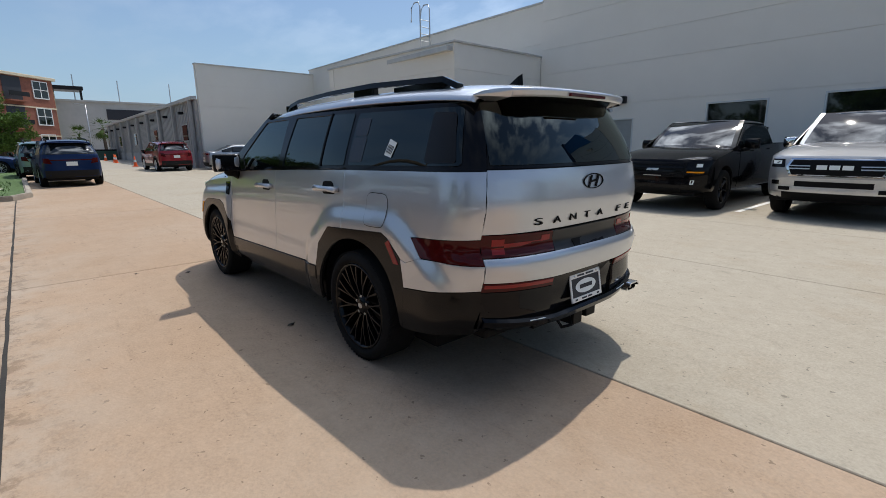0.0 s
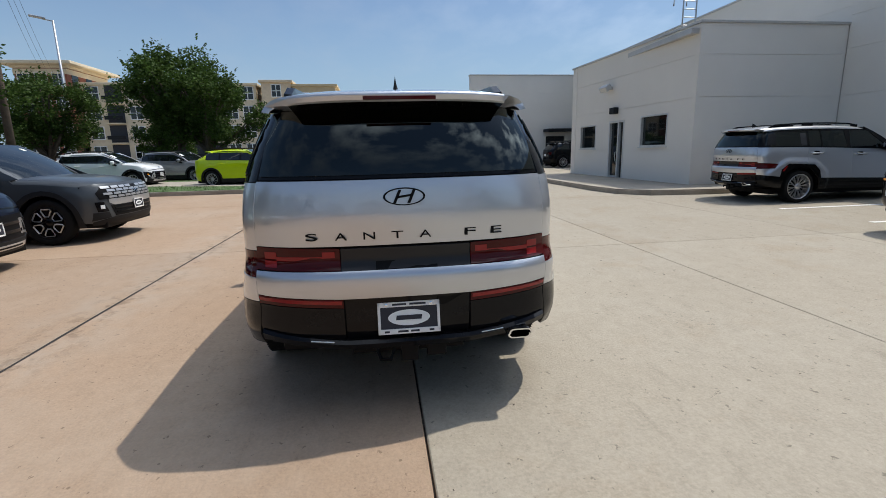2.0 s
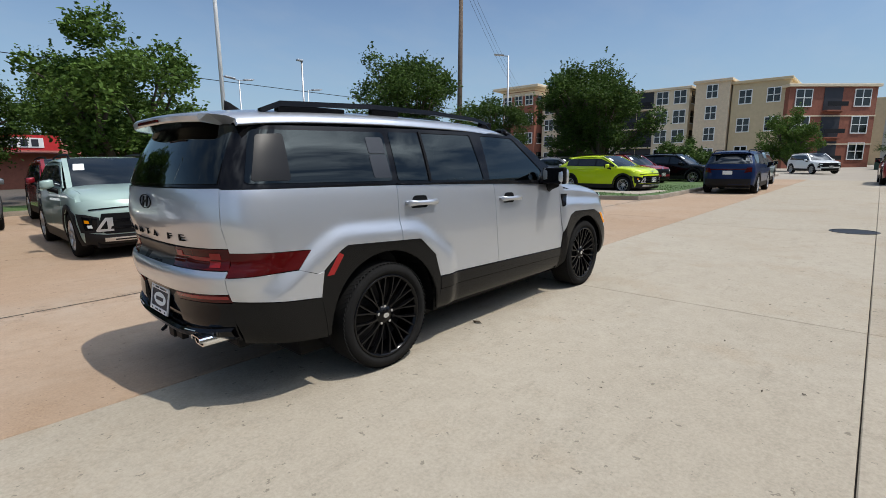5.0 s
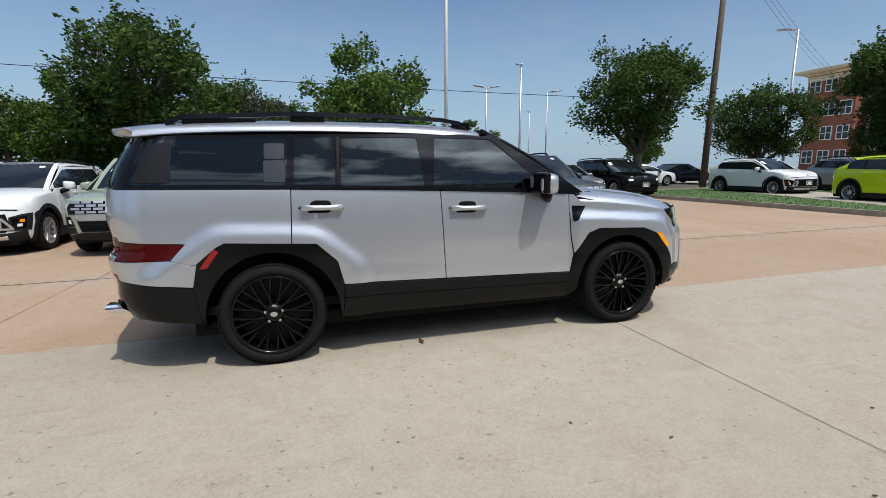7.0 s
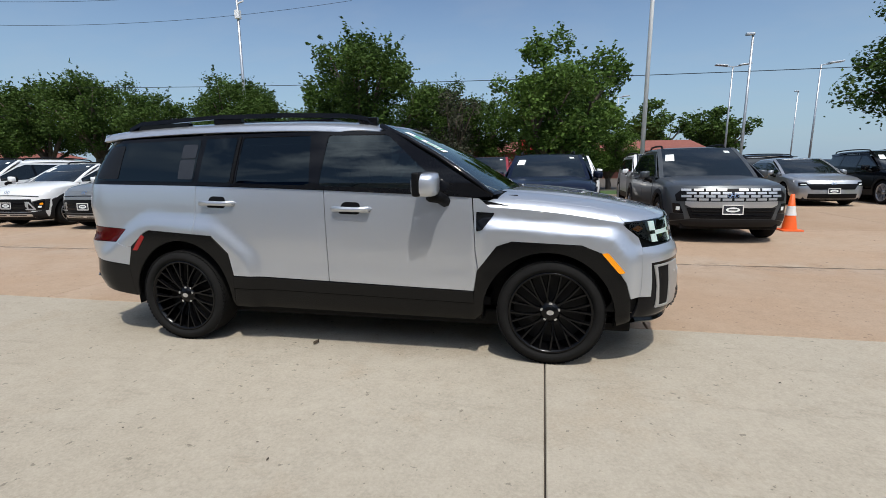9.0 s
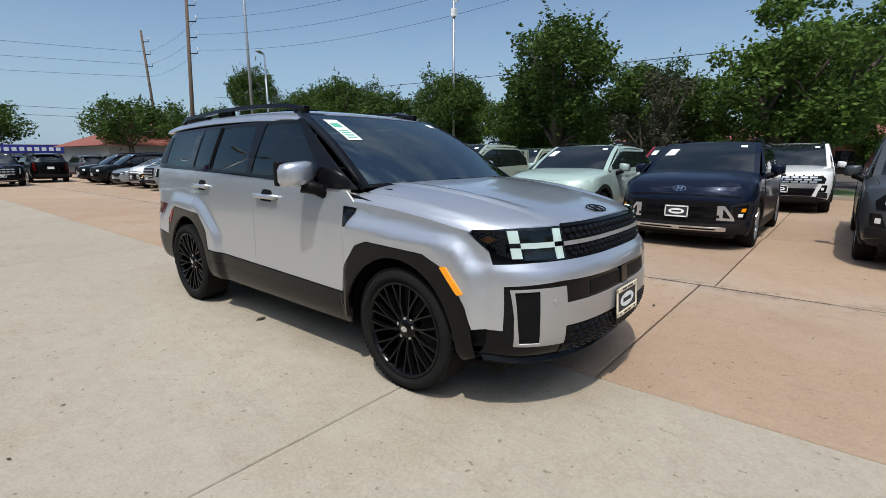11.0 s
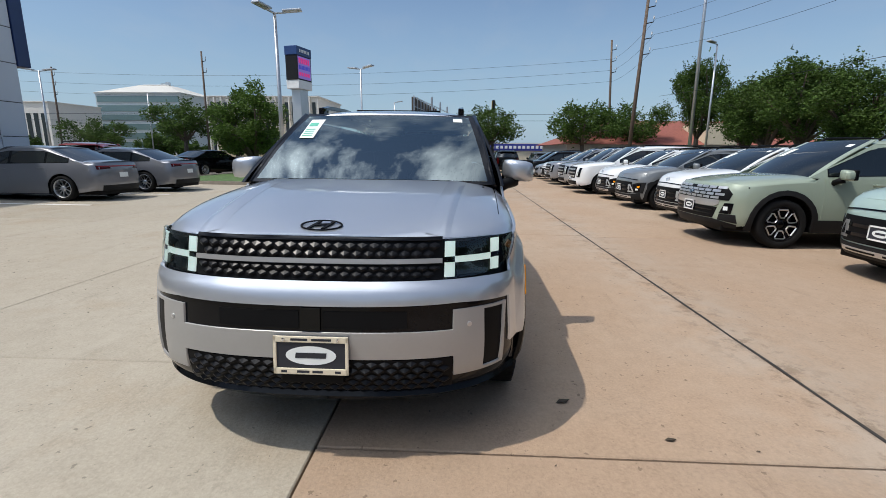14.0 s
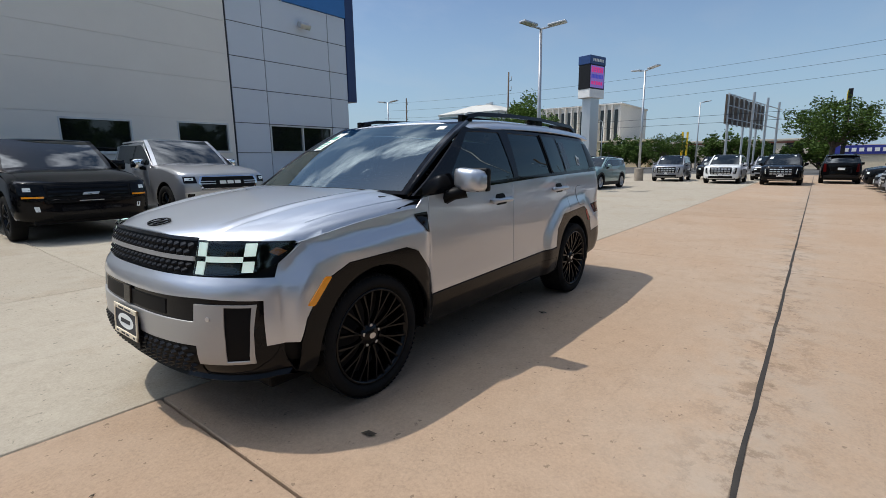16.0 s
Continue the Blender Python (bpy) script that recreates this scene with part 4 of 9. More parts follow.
    for sg in (1, -1):
        edge_in = [(1.862, 0.784), (1.75, 0.790), (1.4, 0.799), (1.02, 0.808)]
        out = [(x, H.side_y(x, H.zh(x) - 0.118) - 0.002) for x in (0.92, 1.0, 1.15, 1.3, 1.45, 1.6, 1.75, 1.86)]
        poly = edge_in + out
        poly = [(a, sg * b) for a, b in poly]
        SK("fender_top", poly if sg < 0 else poly[::-1], H.bonnet, M_SILVER, car, 0.0, 0.05, 0.0)
        # raised crease lines of the bonnet
        bm = bmesh.new()
        rows = []
        for i in range(25):
            t = i / 24
            x = 1.06 + 1.07 * t
            y = 0.60 - 0.075 * t
            hgt = 0.012 * math.sin(math.pi * min(1, t * 1.02)) ** 0.5
            r = []
            for dy, k in ((-0.075, 0), (-0.02, 0.8), (0.0, 1.0), (0.012, 0.7), (0.03, 0)):
                p = H.bonnet(x, y + dy)
                r.append(bm.verts.new((p[0], sg * p[1], p[2] + hgt * k + 0.0005)))
            rows.append(r)
        for a, b in zip(rows, rows[1:]):
            for k in range(4):
                q = (a[k], b[k], b[k + 1], a[k + 1])
                bm.faces.new(q if sg > 0 else q[::-1])
        P("bonnet_crease", bm, M_SILVER, car, "", True)
    # cowl
    bm = bmesh.new()
    box(bm, 0.80, 1.18, -0.74, 0.74, 1.10, 1.165, 0.01)
    P("cowl", bm, M_BLACK, car)
    # windscreen
    ws = [(-0.80, 0.0), (0.80, 0.0), (0.665, 1.0), (-0.665, 1.0)]
    inner = [(-0.765, 0.03), (0.765, 0.03), (0.635, 0.95), (-0.635, 0.95)]
    SK("windscreen_band", ws, H.screen, M_GLOSSBLACK, car, -0.002, 0.12, 0.004, holes=(inner,), flip=False)
    SK("windscreen", inner, H.screen, M_GL_WIND, car, 0.0, 0.12, 0.003, "windscreen reflecting clouds")
    for sg in (1, -1):
        bm = bmesh.new()
        pts = [H.screen(sg * (0.805 - 0.125 * t), t) for t in (0, 0.25, 0.5, 0.75, 1.0)]
        tube(bm, [(p[0] - 0.010, p[1], p[2] - 0.010) for p in pts], 0.020, 6)
        P("pillar", bm, M_GLOSSBLACK, car, "", True)
    for y0, y1 in ((0.62, 0.05), (-0.02, -0.60)):
        bm = bmesh.new()
        a, b = Vector(H.screen(y0, 0.02)), Vector(H.screen(y1, 0.06))
        tube(bm, [a + Vector((0.03, 0, -0.012)), (a + b) / 2 + Vector((0.025, 0, -0.010)), b + Vector((0.015, 0, -0.016))], 0.006, 5)
        P("wiper", bm, M_BLACK, car)
    # papers behind the glass
    for y0, y1, v0, v1 in ((-0.60, -0.49, 0.52, 0.86), ):
        st = SK("window_sticker", [(y0, v0), (y1, v0), (y1 + 0.012, v1), (y0 + 0.012, v1)], H.screen, M_PAPER, car, 0.003, 0.2, 0, "white and green price paper")
        SK("sticker_print", [(y0 + 0.02, v0 + 0.2), (y1 - 0.02, v0 + 0.2), (y1 - 0.02, v0 + 0.27), (y0 + 0.02, v0 + 0.27)], H.screen, M_GREENINK, st, 0.005, 0.2, 0)
        for k in range(4):
            SK("sticker_print", [(y0 + 0.015, v0 + 0.03 + k * 0.035), (y1 - 0.02, v0 + 0.03 + k * 0.035), (y1 - 0.02, v0 + 0.045 + k * 0.035), (y0 + 0.015, v0 + 0.045 + k * 0.035)], H.screen, M_GREENINK, st, 0.005, 0.2, 0)
    SK("inspection_sticker", [(0.52, 0.83), (0.59, 0.83), (0.585, 0.90), (0.515, 0.90)], H.screen, M_PAPER, car, 0.003, 0.2, 0)
    stk = SK("barcode_sticker", [(-1.693, 1.322), (-1.625, 1.337), (-1.648, 1.427), (-1.719, 1.404)], H.side(1), M_PAPER, car, 0.009, 0.2, 0, "white barcode sticker on glass", flip=True)
    for k in range(5):
        xa, za = -1.688 + k * 0.0115, 1.340 + k * 0.0026
        SK("sticker_print", [(xa, za), (xa + 0.006, za + 0.0014), (xa - 0.008, za + 0.046), (xa - 0.014, za + 0.044)], H.side(1), M_INK_SHADE, stk, 0.0105, 0.2, 0, flip=True)
    # roof
    xe = 0.21
    rw = lambda x: 0.997 * H.roof_half * H.half(x, 1.0) / H.w(1.0)
    roof = [(x, -rw(x)) for x in np.linspace(-2.20, -0.1, 22)] + [(0.19, -0.69)] + [(0.262 - 0.06 * abs(y) ** 2.2, y) for y in (-0.5, -0.25, 0, 0.25, 0.5)] + [(0.19, 0.69)] + [(x, rw(x)) for x in np.linspace(-0.1, -2.20, 22)]
    SK("roof", roof, H.top, M_SILVER, car, 0.0, 0.06, 0.035, "silver roof")
    bm = boxed(-1.20, -0.30, -0.38, 0.38, 1.728, 1.750, 0.003)
    P("sunroof", bm, M_GLOSSBLACK, car)
    bm = bmesh.new()
    rows = []
    for x, hh, hw in ((-1.78, 0.0, 0.03), (-1.86, 0.03, 0.026), (-1.93, 0.072, 0.014), (-1.965, 0.085, 0.006), (-1.975, 0.0, 0.02)):
        rows.append([bm.verts.new((x, -hw, 1.725)), bm.verts.new((x, 0, 1.727 + hh)), bm.verts.new((x, hw, 1.725))])
    for a, b in zip(rows, rows[1:]):
        for k in range(2):
            bm.faces.new((a[k], a[k + 1], b[k + 1], b[k]))
    P("roof_antenna", bm, M_BLACK, car, "black fin antenna")
    # rear end
    R = H.rear
    def back(name, poly, mat, off=0.0, step=0.08, thick=0.014, label="", parent=car, holes=()):
        return SK(name, poly, R, mat, parent, off, step, thick, label, holes, flip=True)
    gate = back("tailgate", [(-bw(0.958), 0.958), (bw(0.958), 0.958), (bw(1.06), 1.06), (bw(1.16), 1.16), (bw(1.272), 1.272), (-bw(1.272), 1.272), (-bw(1.16), 1.16), (-bw(1.06), 1.06)], M_SILVER, label="silver tailgate panel")
    back("rear_liner", [(-0.72, 0.42), (0.72, 0.42), (0.74, 0.9), (0.72, 1.3), (-0.72, 1.3), (-0.74, 0.9)], M_BLACK, -0.02, 0.15, 0)
    glass_p = [(-bw(1.28), 1.280), (bw(1.28), 1.280), (bw(1.42), 1.42), (bw(1.632), 1.632), (-bw(1.632), 1.632), (-bw(1.42), 1.42)]
    back("rear_glass_frame", glass_p, M_GLOSSBLACK, -0.004, 0.1, 0.01)
    back("rear_glass", [(-0.685, 1.295), (0.685, 1.295), (0.66, 1.42), (0.60, 1.602), (-0.60, 1.602), (-0.66, 1.42)], M_GL_DARK, 0.002, 0.1, 0.003, "dark rear window")
    # spoiler: the roof runs on to a thin rounded lip with a black underside
    bm = bmesh.new()
    rows = []
    hw = 0.98 * rw(-2.2)
    for i in range(49):
        t = (i - 24) / 24
        y = hw * math.copysign(1 - (1 - abs(t)) ** 1.6, t)
        k = abs(y) / hw
        xe = -2.424 + 0.035 * k ** 2.2 + 0.05 * k ** 6
        top_ = [H.top(-2.195 + (xe + 2.195) * q, y * (1 - 0.21 * q)) for q in (0, 0.25, 0.5, 0.75, 0.92, 1.0)]
        zt, y = top_[-1][2], top_[-1][1]
        rows.append([bm.verts.new(p) for p in top_ + [(xe - 0.004, y, zt - 0.012), (xe + 0.002, y, zt - 0.034), (xe + 0.012, y, zt - 0.042), (min(-2.16, xe + 0.15), y, zt - 0.062)]])
    for a, b in zip(rows, rows[1:]):
        for i in range(9):
            f = bm.faces.new((a[i], a[i + 1], b[i + 1], b[i]))
            f.material_index = 1 if i == 8 else 0
            f.smooth = i < 6
    bm.faces.new(rows[0])
    bm.faces.new(rows[-1][::-1])
    bmesh.ops.recalc_face_normals(bm, faces=bm.faces[:])
    sp = P("roof_spoiler", bm, [M_SILVER, M_GLOSSBLACK], car, "silver spoiler with black underside")
    bm = boxed(-2.434, -2.41, -0.17, 0.17, 1.636, 1.652, 0.003)
    P("brake_lamp", bm, M_RED, sp)
    zl0, zl1 = 0.842, 0.952
    for sg in (1, -1):
        lamp = [(sg * 0.320, zl0), (sg * bw(zl0), zl0 + 0.002), (sg * bw(zl1), zl1 + 0.002), (sg * 0.322, zl1 - 0.006)]
        lamp = lamp if sg > 0 else lamp[::-1]
        tl = back("tail_lamp", lamp, M_RED, 0.001, 0.07, 0.01, "dark red tail lamp with H-shaped light")
        for y0, y1, z0, z1 in ((0.345, 0.405, zl0 + 0.012, zl0 + 0.046), (0.345, 0.405, zl0 + 0.055, zl0 + 0.09), (0.63, 0.69, zl0 + 0.012, zl0 + 0.046), (0.63, 0.69, zl0 + 0.055, zl0 + 0.09), (0.405, 0.63, zl0 + 0.046, zl0 + 0.066)):
            q = [(sg * y0, z0), (sg * y1, z0), (sg * y1, z1), (sg * y0, z1)]
            back("lamp_segment", q if sg > 0 else q[::-1], M_REDBR, 0.004, 0.1, 0.003, parent=tl)
        q = [(sg * 0.318, 0.648), (sg * bw(0.668), 0.668), (sg * bw(0.712), 0.712), (sg * 0.318, 0.694)]
        fog = back("fog_lamp", q if sg > 0 else q[::-1], M_RED, 0.002, 0.08, 0.01, "red lower rear lamp")
        q = [(sg * 0.325, 0.668), (sg * 0.735, 0.688), (sg * 0.735, 0.706), (sg * 0.325, 0.689)]
        back("lamp_segment", q if sg > 0 else q[::-1], M_REDBR, 0.005, 0.1, 0.003, parent=fog)
        q = [(sg * 0.318, 0.46), (sg * bw(0.46), 0.46), (sg * bw(0.56), 0.56), (sg * bw(0.662), 0.662), (sg * 0.318, 0.643)]
        back("bumper_lower", q if sg > 0 else q[::-1], M_GLOSSBLACK, 0.0, 0.08, 0.02)
        q = [(sg * 0.37, 0.462), (sg * 0.485, 0.472), (sg * 0.485, 0.495), (sg * 0.37, 0.487)]
        back("rear_reflector", q if sg > 0 else q[::-1], M_LAMPWHITE, 0.03, 0.1, 0.02, "pale bumper reflector")
    back("gate_trim", [(-0.316, 0.836), (0.316, 0.836), (0.316, 0.944), (-0.316, 0.944)], M_CLADR, 0.0, 0.1, 0.012)
    back("gate_handle", [(-0.15, 0.832), (0.15, 0.832), (0.15, 0.878), (-0.15, 0.878)], M_BLACK, -0.02 + 0.022, 0.1, 0.01)
    back("bumper_shelf", [(-bw(0.72), 0.718), (-0.316, 0.70), (0.316, 0.70), (bw(0.72), 0.718), (bw(0.78), 0.78), (bw(0.836), 0.836), (-bw(0.836), 0.836), (-bw(0.78), 0.78)], M_SILVER, 0.004, 0.05, 0.03)
    back("plate_recess", [(-0.312, 0.47), (0.312, 0.47), (0.312, 0.694), (-0.312, 0.694)], M_GLOSSBLACK, -0.015, 0.1, 0.01)
    bm = bmesh.new()
    rows = []
    for y in np.linspace(-0.74, 0.74, 25):
        x = R(y, 0.5)[0]
        up = 0.05 * max(0, (abs(y) - 0.3) / 0.44) ** 1.2
        rows.append([bm.verts.new(p) for p in ((x - 0.012, y, 0.478 + up), (x - 0.028, y, 0.462 + up), (x - 0.012, y, 0.43 + up), (x + 0.14, y, 0.36 + up), (x + 0.10, y, 0.49 + up))])
    for a, b in zip(rows, rows[1:]):
        for i in range(5):
            bm.faces.new((a[i], a[(i + 1) % 5], b[(i + 1) % 5], b[i]))
    bmesh.ops.recalc_face_normals(bm, faces=bm.faces[:])
    P("bumper_lip", bm, M_GLOSSBLACK, car)
    dealer_plate(car, face_to((-2.472, 0, 0.582), (-1, 0, 0.18)), M_WHITE)
    oval_badge("badge", car, face_to((R(0, 1.197)[0] - 0.002, 0.0, 1.190), (-1, 0, 0.05)), 0.20, 0.085, M_BLACK)
    for ch, y in zip("SANTAFE", (0.448, 0.309, 0.174, 0.04, -0.095, -0.313, -0.448)):
        p = R(y, 1.008)
        q = R(y + 0.02, 1.008)
        nrm = Vector((-(1), (q[0] - p[0]) / 0.02, 0.0))
        letters("letter", ch, 0.052, face_to((p[0] - 0.002, y, 1.006), nrm), M_BLACK, car, 0.004, width=0.056)
    # exhaust
    bm = bmesh.new()
    for x0, x1, k in ((-2.30, -2.475, 1.0),):
        ring = round_poly([(-0.062, -0.03), (0.062, -0.03), (0.062, 0.03), (-0.062, 0.03)], 0.03, 4)
        a = [bm.verts.new((x0, -0.575 + p, 0.455 + q)) for p, q in ring]
        b = [bm.verts.new((x1 - 0.02 * (q > 0), -0.575 + p, 0.455 + q)) for p, q in ring]
        c = [bm.verts.new((x1 - 0.02 * (q > 0), -0.575 + p * 0.86, 0.455 + q * 0.78)) for p, q in ring]
        d = [bm.verts.new((x0 + 0.05, -0.575 + p * 0.86, 0.455 + q * 0.78)) for p, q in ring]
        n = len(ring)
        for r0, r1 in ((a, b), (b, c), (c, d)):
            for i in range(n):
                bm.faces.new((r0[i], r0[(i + 1) % n], r1[(i + 1) % n], r1[i]))
    bmesh.ops.recalc_face_normals(bm, faces=bm.faces[:])
    P("exhaust_tip", bm, M_CHROME, car, "chrome rectangular exhaust tip")
    # tow hitch
    bm = bmesh.new()
    box(bm, -2.34, -2.22, -0.30, 0.30, 0.345, 0.40, 0.008)
    box(bm, -2.44, -2.30, -0.045, 0.045, 0.33, 0.42, 0.006)
    tube(bm, [(-2.43, 0.08, 0.40), (-2.46, 0.10, 0.355), (-2.43, 0.15, 0.345), (-2.40, 0.17, 0.40)], 0.011, 6)
    box(bm, -2.44, -2.40, -0.19, -0.09, 0.35, 0.43, 0.006)
    P("tow_hitch", bm, M_BLACK, car)
    # front end on the wrapped surface
    def nose(name, pts, mat, off=0.0, step=0.07, thick=0.014, label="", parent=car, holes=()):
        def cv(q):
            return (H.uy(q[1], q[2]), q[2]) if q[0] == "y" else (H.ux(q[1], q[2], q[3]), q[2])
        return SK(name, [cv(q) for q in pts], H.wrap, mat, parent, off, step, thick, label, [[cv(q) for q in h] for h in holes])
    Y = lambda y, z: ("y", y, z)
    X = lambda x, z, sg: ("x", x, z, sg)
    def quad(y0, y1, z0, z1):
        n = 6
        return [Y(y0 + (y1 - y0) * i / n, z0) for i in range(n + 1)] + [Y(y1 + (y0 - y1) * i / n, z1) for i in range(n + 1)]
    nose("nose_liner", [X(1.75, 0.42, -1)] + [Y(y, 0.36) for y in (-0.6, 0, 0.6)] + [X(1.75, 0.42, 1), X(1.85, 0.98, 1)] + [Y(y, 1.01) for y in (0.6, 0, -0.6)] + [X(1.85, 0.98, -1)], M_BLACK, -0.03, 0.12, 0)
    # silver band over the bumper, running to the fenders
    band = [X(1.965, 0.52, -1), Y(-0.835, 0.518), Y(-0.825, 0.735), Y(-0.60, 0.752), Y(-0.3, 0.748), Y(0, 0.746), Y(0.3, 0.748), Y(0.60, 0.752), Y(0.825, 0.735), Y(0.835, 0.518), X(1.965, 0.52, 1), X(1.965, 0.79, 1), X(1.97, 0.835, 1), Y(0.70, 0.842), Y(0.53, 0.842), Y(0, 0.840), Y(-0.53, 0.842), Y(-0.70, 0.842), X(1.97, 0.835, -1), X(1.965, 0.79, -1)]
    nose("bumper_band", band, M_SILVER, 0.005, 0.03, 0.02)
    # dark mask with openings
    mask = [X(1.965, 0.515, -1), X(1.905, 0.35, -1), Y(-0.72, 0.318), Y(-0.6, 0.315), Y(-0.3, 0.318), Y(0, 0.32), Y(0.3, 0.318), Y(0.6, 0.315), Y(0.72, 0.318), X(1.905, 0.35, 1), X(1.965, 0.515, 1), Y(0.838, 0.512), Y(0.828, 0.73), Y(0.60, 0.747), Y(0, 0.741), Y(-0.60, 0.747), Y(-0.828, 0.73), Y(-0.838, 0.512)]
    nose("bumper_mask", mask, M_GLOSSBLACK, -0.006, 0.03, 0.02)
    for y0, y1 in ((-0.40, -0.055), (0.045, 0.39)):
        nose("air_opening", quad(y0, y1, 0.652, 0.725), M_BLACK, -0.002, 0.1, 0.004)
    nose("radar_cover", quad(-0.045, 0.035, 0.645, 0.738), M_CLAD, 0.006, 0.1, 0.01)
    # satin cross bar and side blades
    half_bar = [(0.0, 0.638), (0.3, 0.638), (0.578, 0.637), (0.578, 0.722), (0.70, 0.722), (0.81, 0.718), (0.805, 0.58), (0.80, 0.435), (0.70, 0.432), (0.582, 0.43), (0.582, 0.522), (0.3, 0.522), (0.0, 0.522)]
    bar = [Y(y, z) for y, z in half_bar[::-1][:-1]] + [Y(-y, z) for y, z in half_bar[:-1]]
    slots = []
    for sg in (1, -1):
        q = [Y(sg * 0.708, 0.446), Y(sg * 0.785, 0.448), Y(sg * 0.797, 0.706), Y(sg * 0.708, 0.710)]
        slots.append(q if sg > 0 else q[::-1])
    nose("bumper_bar", bar, M_SATINF, 0.004, 0.03, 0.015, "satin silver H-shaped bumper bar", holes=slots)
    for q in slots:
        nose("air_curtain", q, M_BLACK, -0.004, 0.1, 0)
    for sg in (1, -1):
        p = H.wrap(H.uy(sg * 0.645, 0.655), 0.655)
        bm = lathe(bmesh.new(), [(0.011, 0.0), (0.011, 0.004), (0.009, 0.005), (0.0, 0.005)], axis="z", sides=14, m=face_to(p, (1, sg * 0.45, 0)) @ Matrix.Translation((0, 0, 0.003)))
        P("parking_sensor", bm, M_SATIN, car)
    # meshes
    def lattice(name, y0, y1, z0, z1, nx, nz, parent=car):
        bm = bmesh.new()
        dy, dz = (y1 - y0) / nx, (z1 - z0) / nz
        for r in range(nz):
            for c in range(nx + 1):
                yc, zc = y0 + (c + (0.5 if r % 2 else 0.0)) * dy, z0 + (r + 0.5) * dz
                if yc - dy * 0.5 < y0 - 1e-6 or yc + dy * 0.5 > y1 + 1e-6:
                    continue
                ring = []
                for a, b, o in ((-0.46, -0.12, 0.0), (0, -0.5, 0.008), (0.46, -0.12, 0.0), (0.40, 0.22, 0.0), (0, 0.45, -0.004), (-0.40, 0.22, 0.0)):
                    yy, zz = yc + a * dy, zc + b * dz
                    p = H.wrap(H.uy(yy, zz), zz)
                    ring.append(bm.verts.new((p[0] + 0.004 + o, p[1], p[2])))
                p = H.wrap(H.uy(yc, zc), zc)
                top = bm.verts.new((p[0] + 0.016, p[1], p[2] - 0.15 * dz))
                for i in range(6):
                    bm.faces.new((ring[i], ring[(i + 1) % 6], top))
        return P(name, bm, M_GRILLE, parent)
    nose("lower_grille", quad(-0.575, 0.575, 0.365, 0.515), M_BLACK, 0.0, 0.1, 0.004)
    lattice("grille_mesh", -0.57, 0.57, 0.37, 0.512, 21, 5)
    nose("upper_grille", quad(-0.53, 0.53, 0.848, 1.012), M_BLACK, -0.004, 0.08, 0.01)
    lattice("grille_mesh", -0.52, 0.52, 0.856, 0.908, 21, 2)
    lattice("grille_mesh", -0.52, 0.52, 0.936, 1.0, 21, 2)
    nose("grille_bar", quad(-0.525, 0.525, 0.912, 0.932), M_SATINF, 0.010, 0.08, 0.012)
    nose("grille_edge", quad(-0.525, 0.525, 1.004, 1.018), M_GLOSSBLACK, 0.006, 0.08, 0.01)
    # headlamps
    for sg in (1, -1):
        q = [Y(sg * 0.532, 0.846), Y(sg * 0.62, 0.847), Y(sg * 0.715, 0.853), X(2.03, 0.868, sg), X(1.95, 0.90, sg), X(1.845, 0.985, sg), X(1.86, 1.0, sg), X(2.0, 1.008, sg), Y(sg * 0.715, 1.012), Y(sg * 0.62, 1.012), Y(sg * 0.532, 1.012)]
        q = q if sg > 0 else q[::-1]
        hl = nose("headlamp", q, M_GLOSSBLACK, -0.006, 0.06, 0.01, "dark headlamp with white H-shaped light")
        def seg(y0, y1, z0, z1, mat):
            w_ = [Y(sg * y0, z0), Y(sg * y1, z0), Y(sg * y1, z1), Y(sg * y0, z1)]
            nose("light_segment", w_ if sg > 0 else w_[::-1], mat, 0.0, 0.1, 0.006, parent=hl)
        seg(0.538, 0.580, 0.853, 0.912, M_LAMPGLOW)
        seg(0.538, 0.580, 0.936, 1.0, M_LAMPGLOW)
        seg(0.738, 0.774, 0.864, 0.914, M_LAMPGLOW)
        seg(0.738, 0.774, 0.938, 0.998, M_LAMPGLOW)
        seg(0.582, 0.736, 0.910, 0.937, M_LAMPGLOW)
        seg(0.590, 0.730, 0.860, 0.904, M_LAMPDK)
        seg(0.590, 0.730, 0.943, 0.995, M_BLACK)
        w_ = [X(1.90, 0.955, sg), X(1.94, 0.935, sg), X(1.975, 0.955, sg), X(1.94, 0.975, sg)]
        nose("turn_signal", w_ if sg > 0 else w_[::-1], M_AMBERDIM, 0.0, 0.1, 0.004, parent=hl)
        nose("headlamp_cover", q, M_GL_LAMP, 0.006, 0.06, 0.002, parent=hl)
    # lip
    bm = bmesh.new()
    rows = []
    for u in np.linspace(-0.98, 0.98, 41):
        p = Vector(H.wrap(u, 0.33 + 0.03 * (abs(u) / 0.98) ** 4))
        k = abs(u) / 0.98
        rows.append([bm.verts.new(p + Vector(d)) for d in ((0.012, 0, 0.02), (0.028, 0, -0.005), (0.0, 0, -0.035 + 0.02 * k), (-0.2, 0, -0.05 + 0.02 * k), (-0.15, 0, 0.02))])
    for a, b in zip(rows, rows[1:]):
        for i in range(5):
            bm.faces.new((a[i], b[i], b[(i + 1) % 5], a[(i + 1) % 5]))
    bmesh.ops.recalc_face_normals(bm, faces=bm.faces[:])
    P("front_lip", bm, M_CLAD, car)
    p = H.wrap(0.0001, 0.55)
    bm = boxed(p[0] - 0.01, p[0] + 0.012, -0.13, 0.13, 0.42, 0.60, 0.004)
    P("plate_holder", bm, M_BLACK, car)
    dealer_plate(car, face_to((p[0] + 0.014, 0, 0.545), (1, 0, 0.06)), M_CREAM)
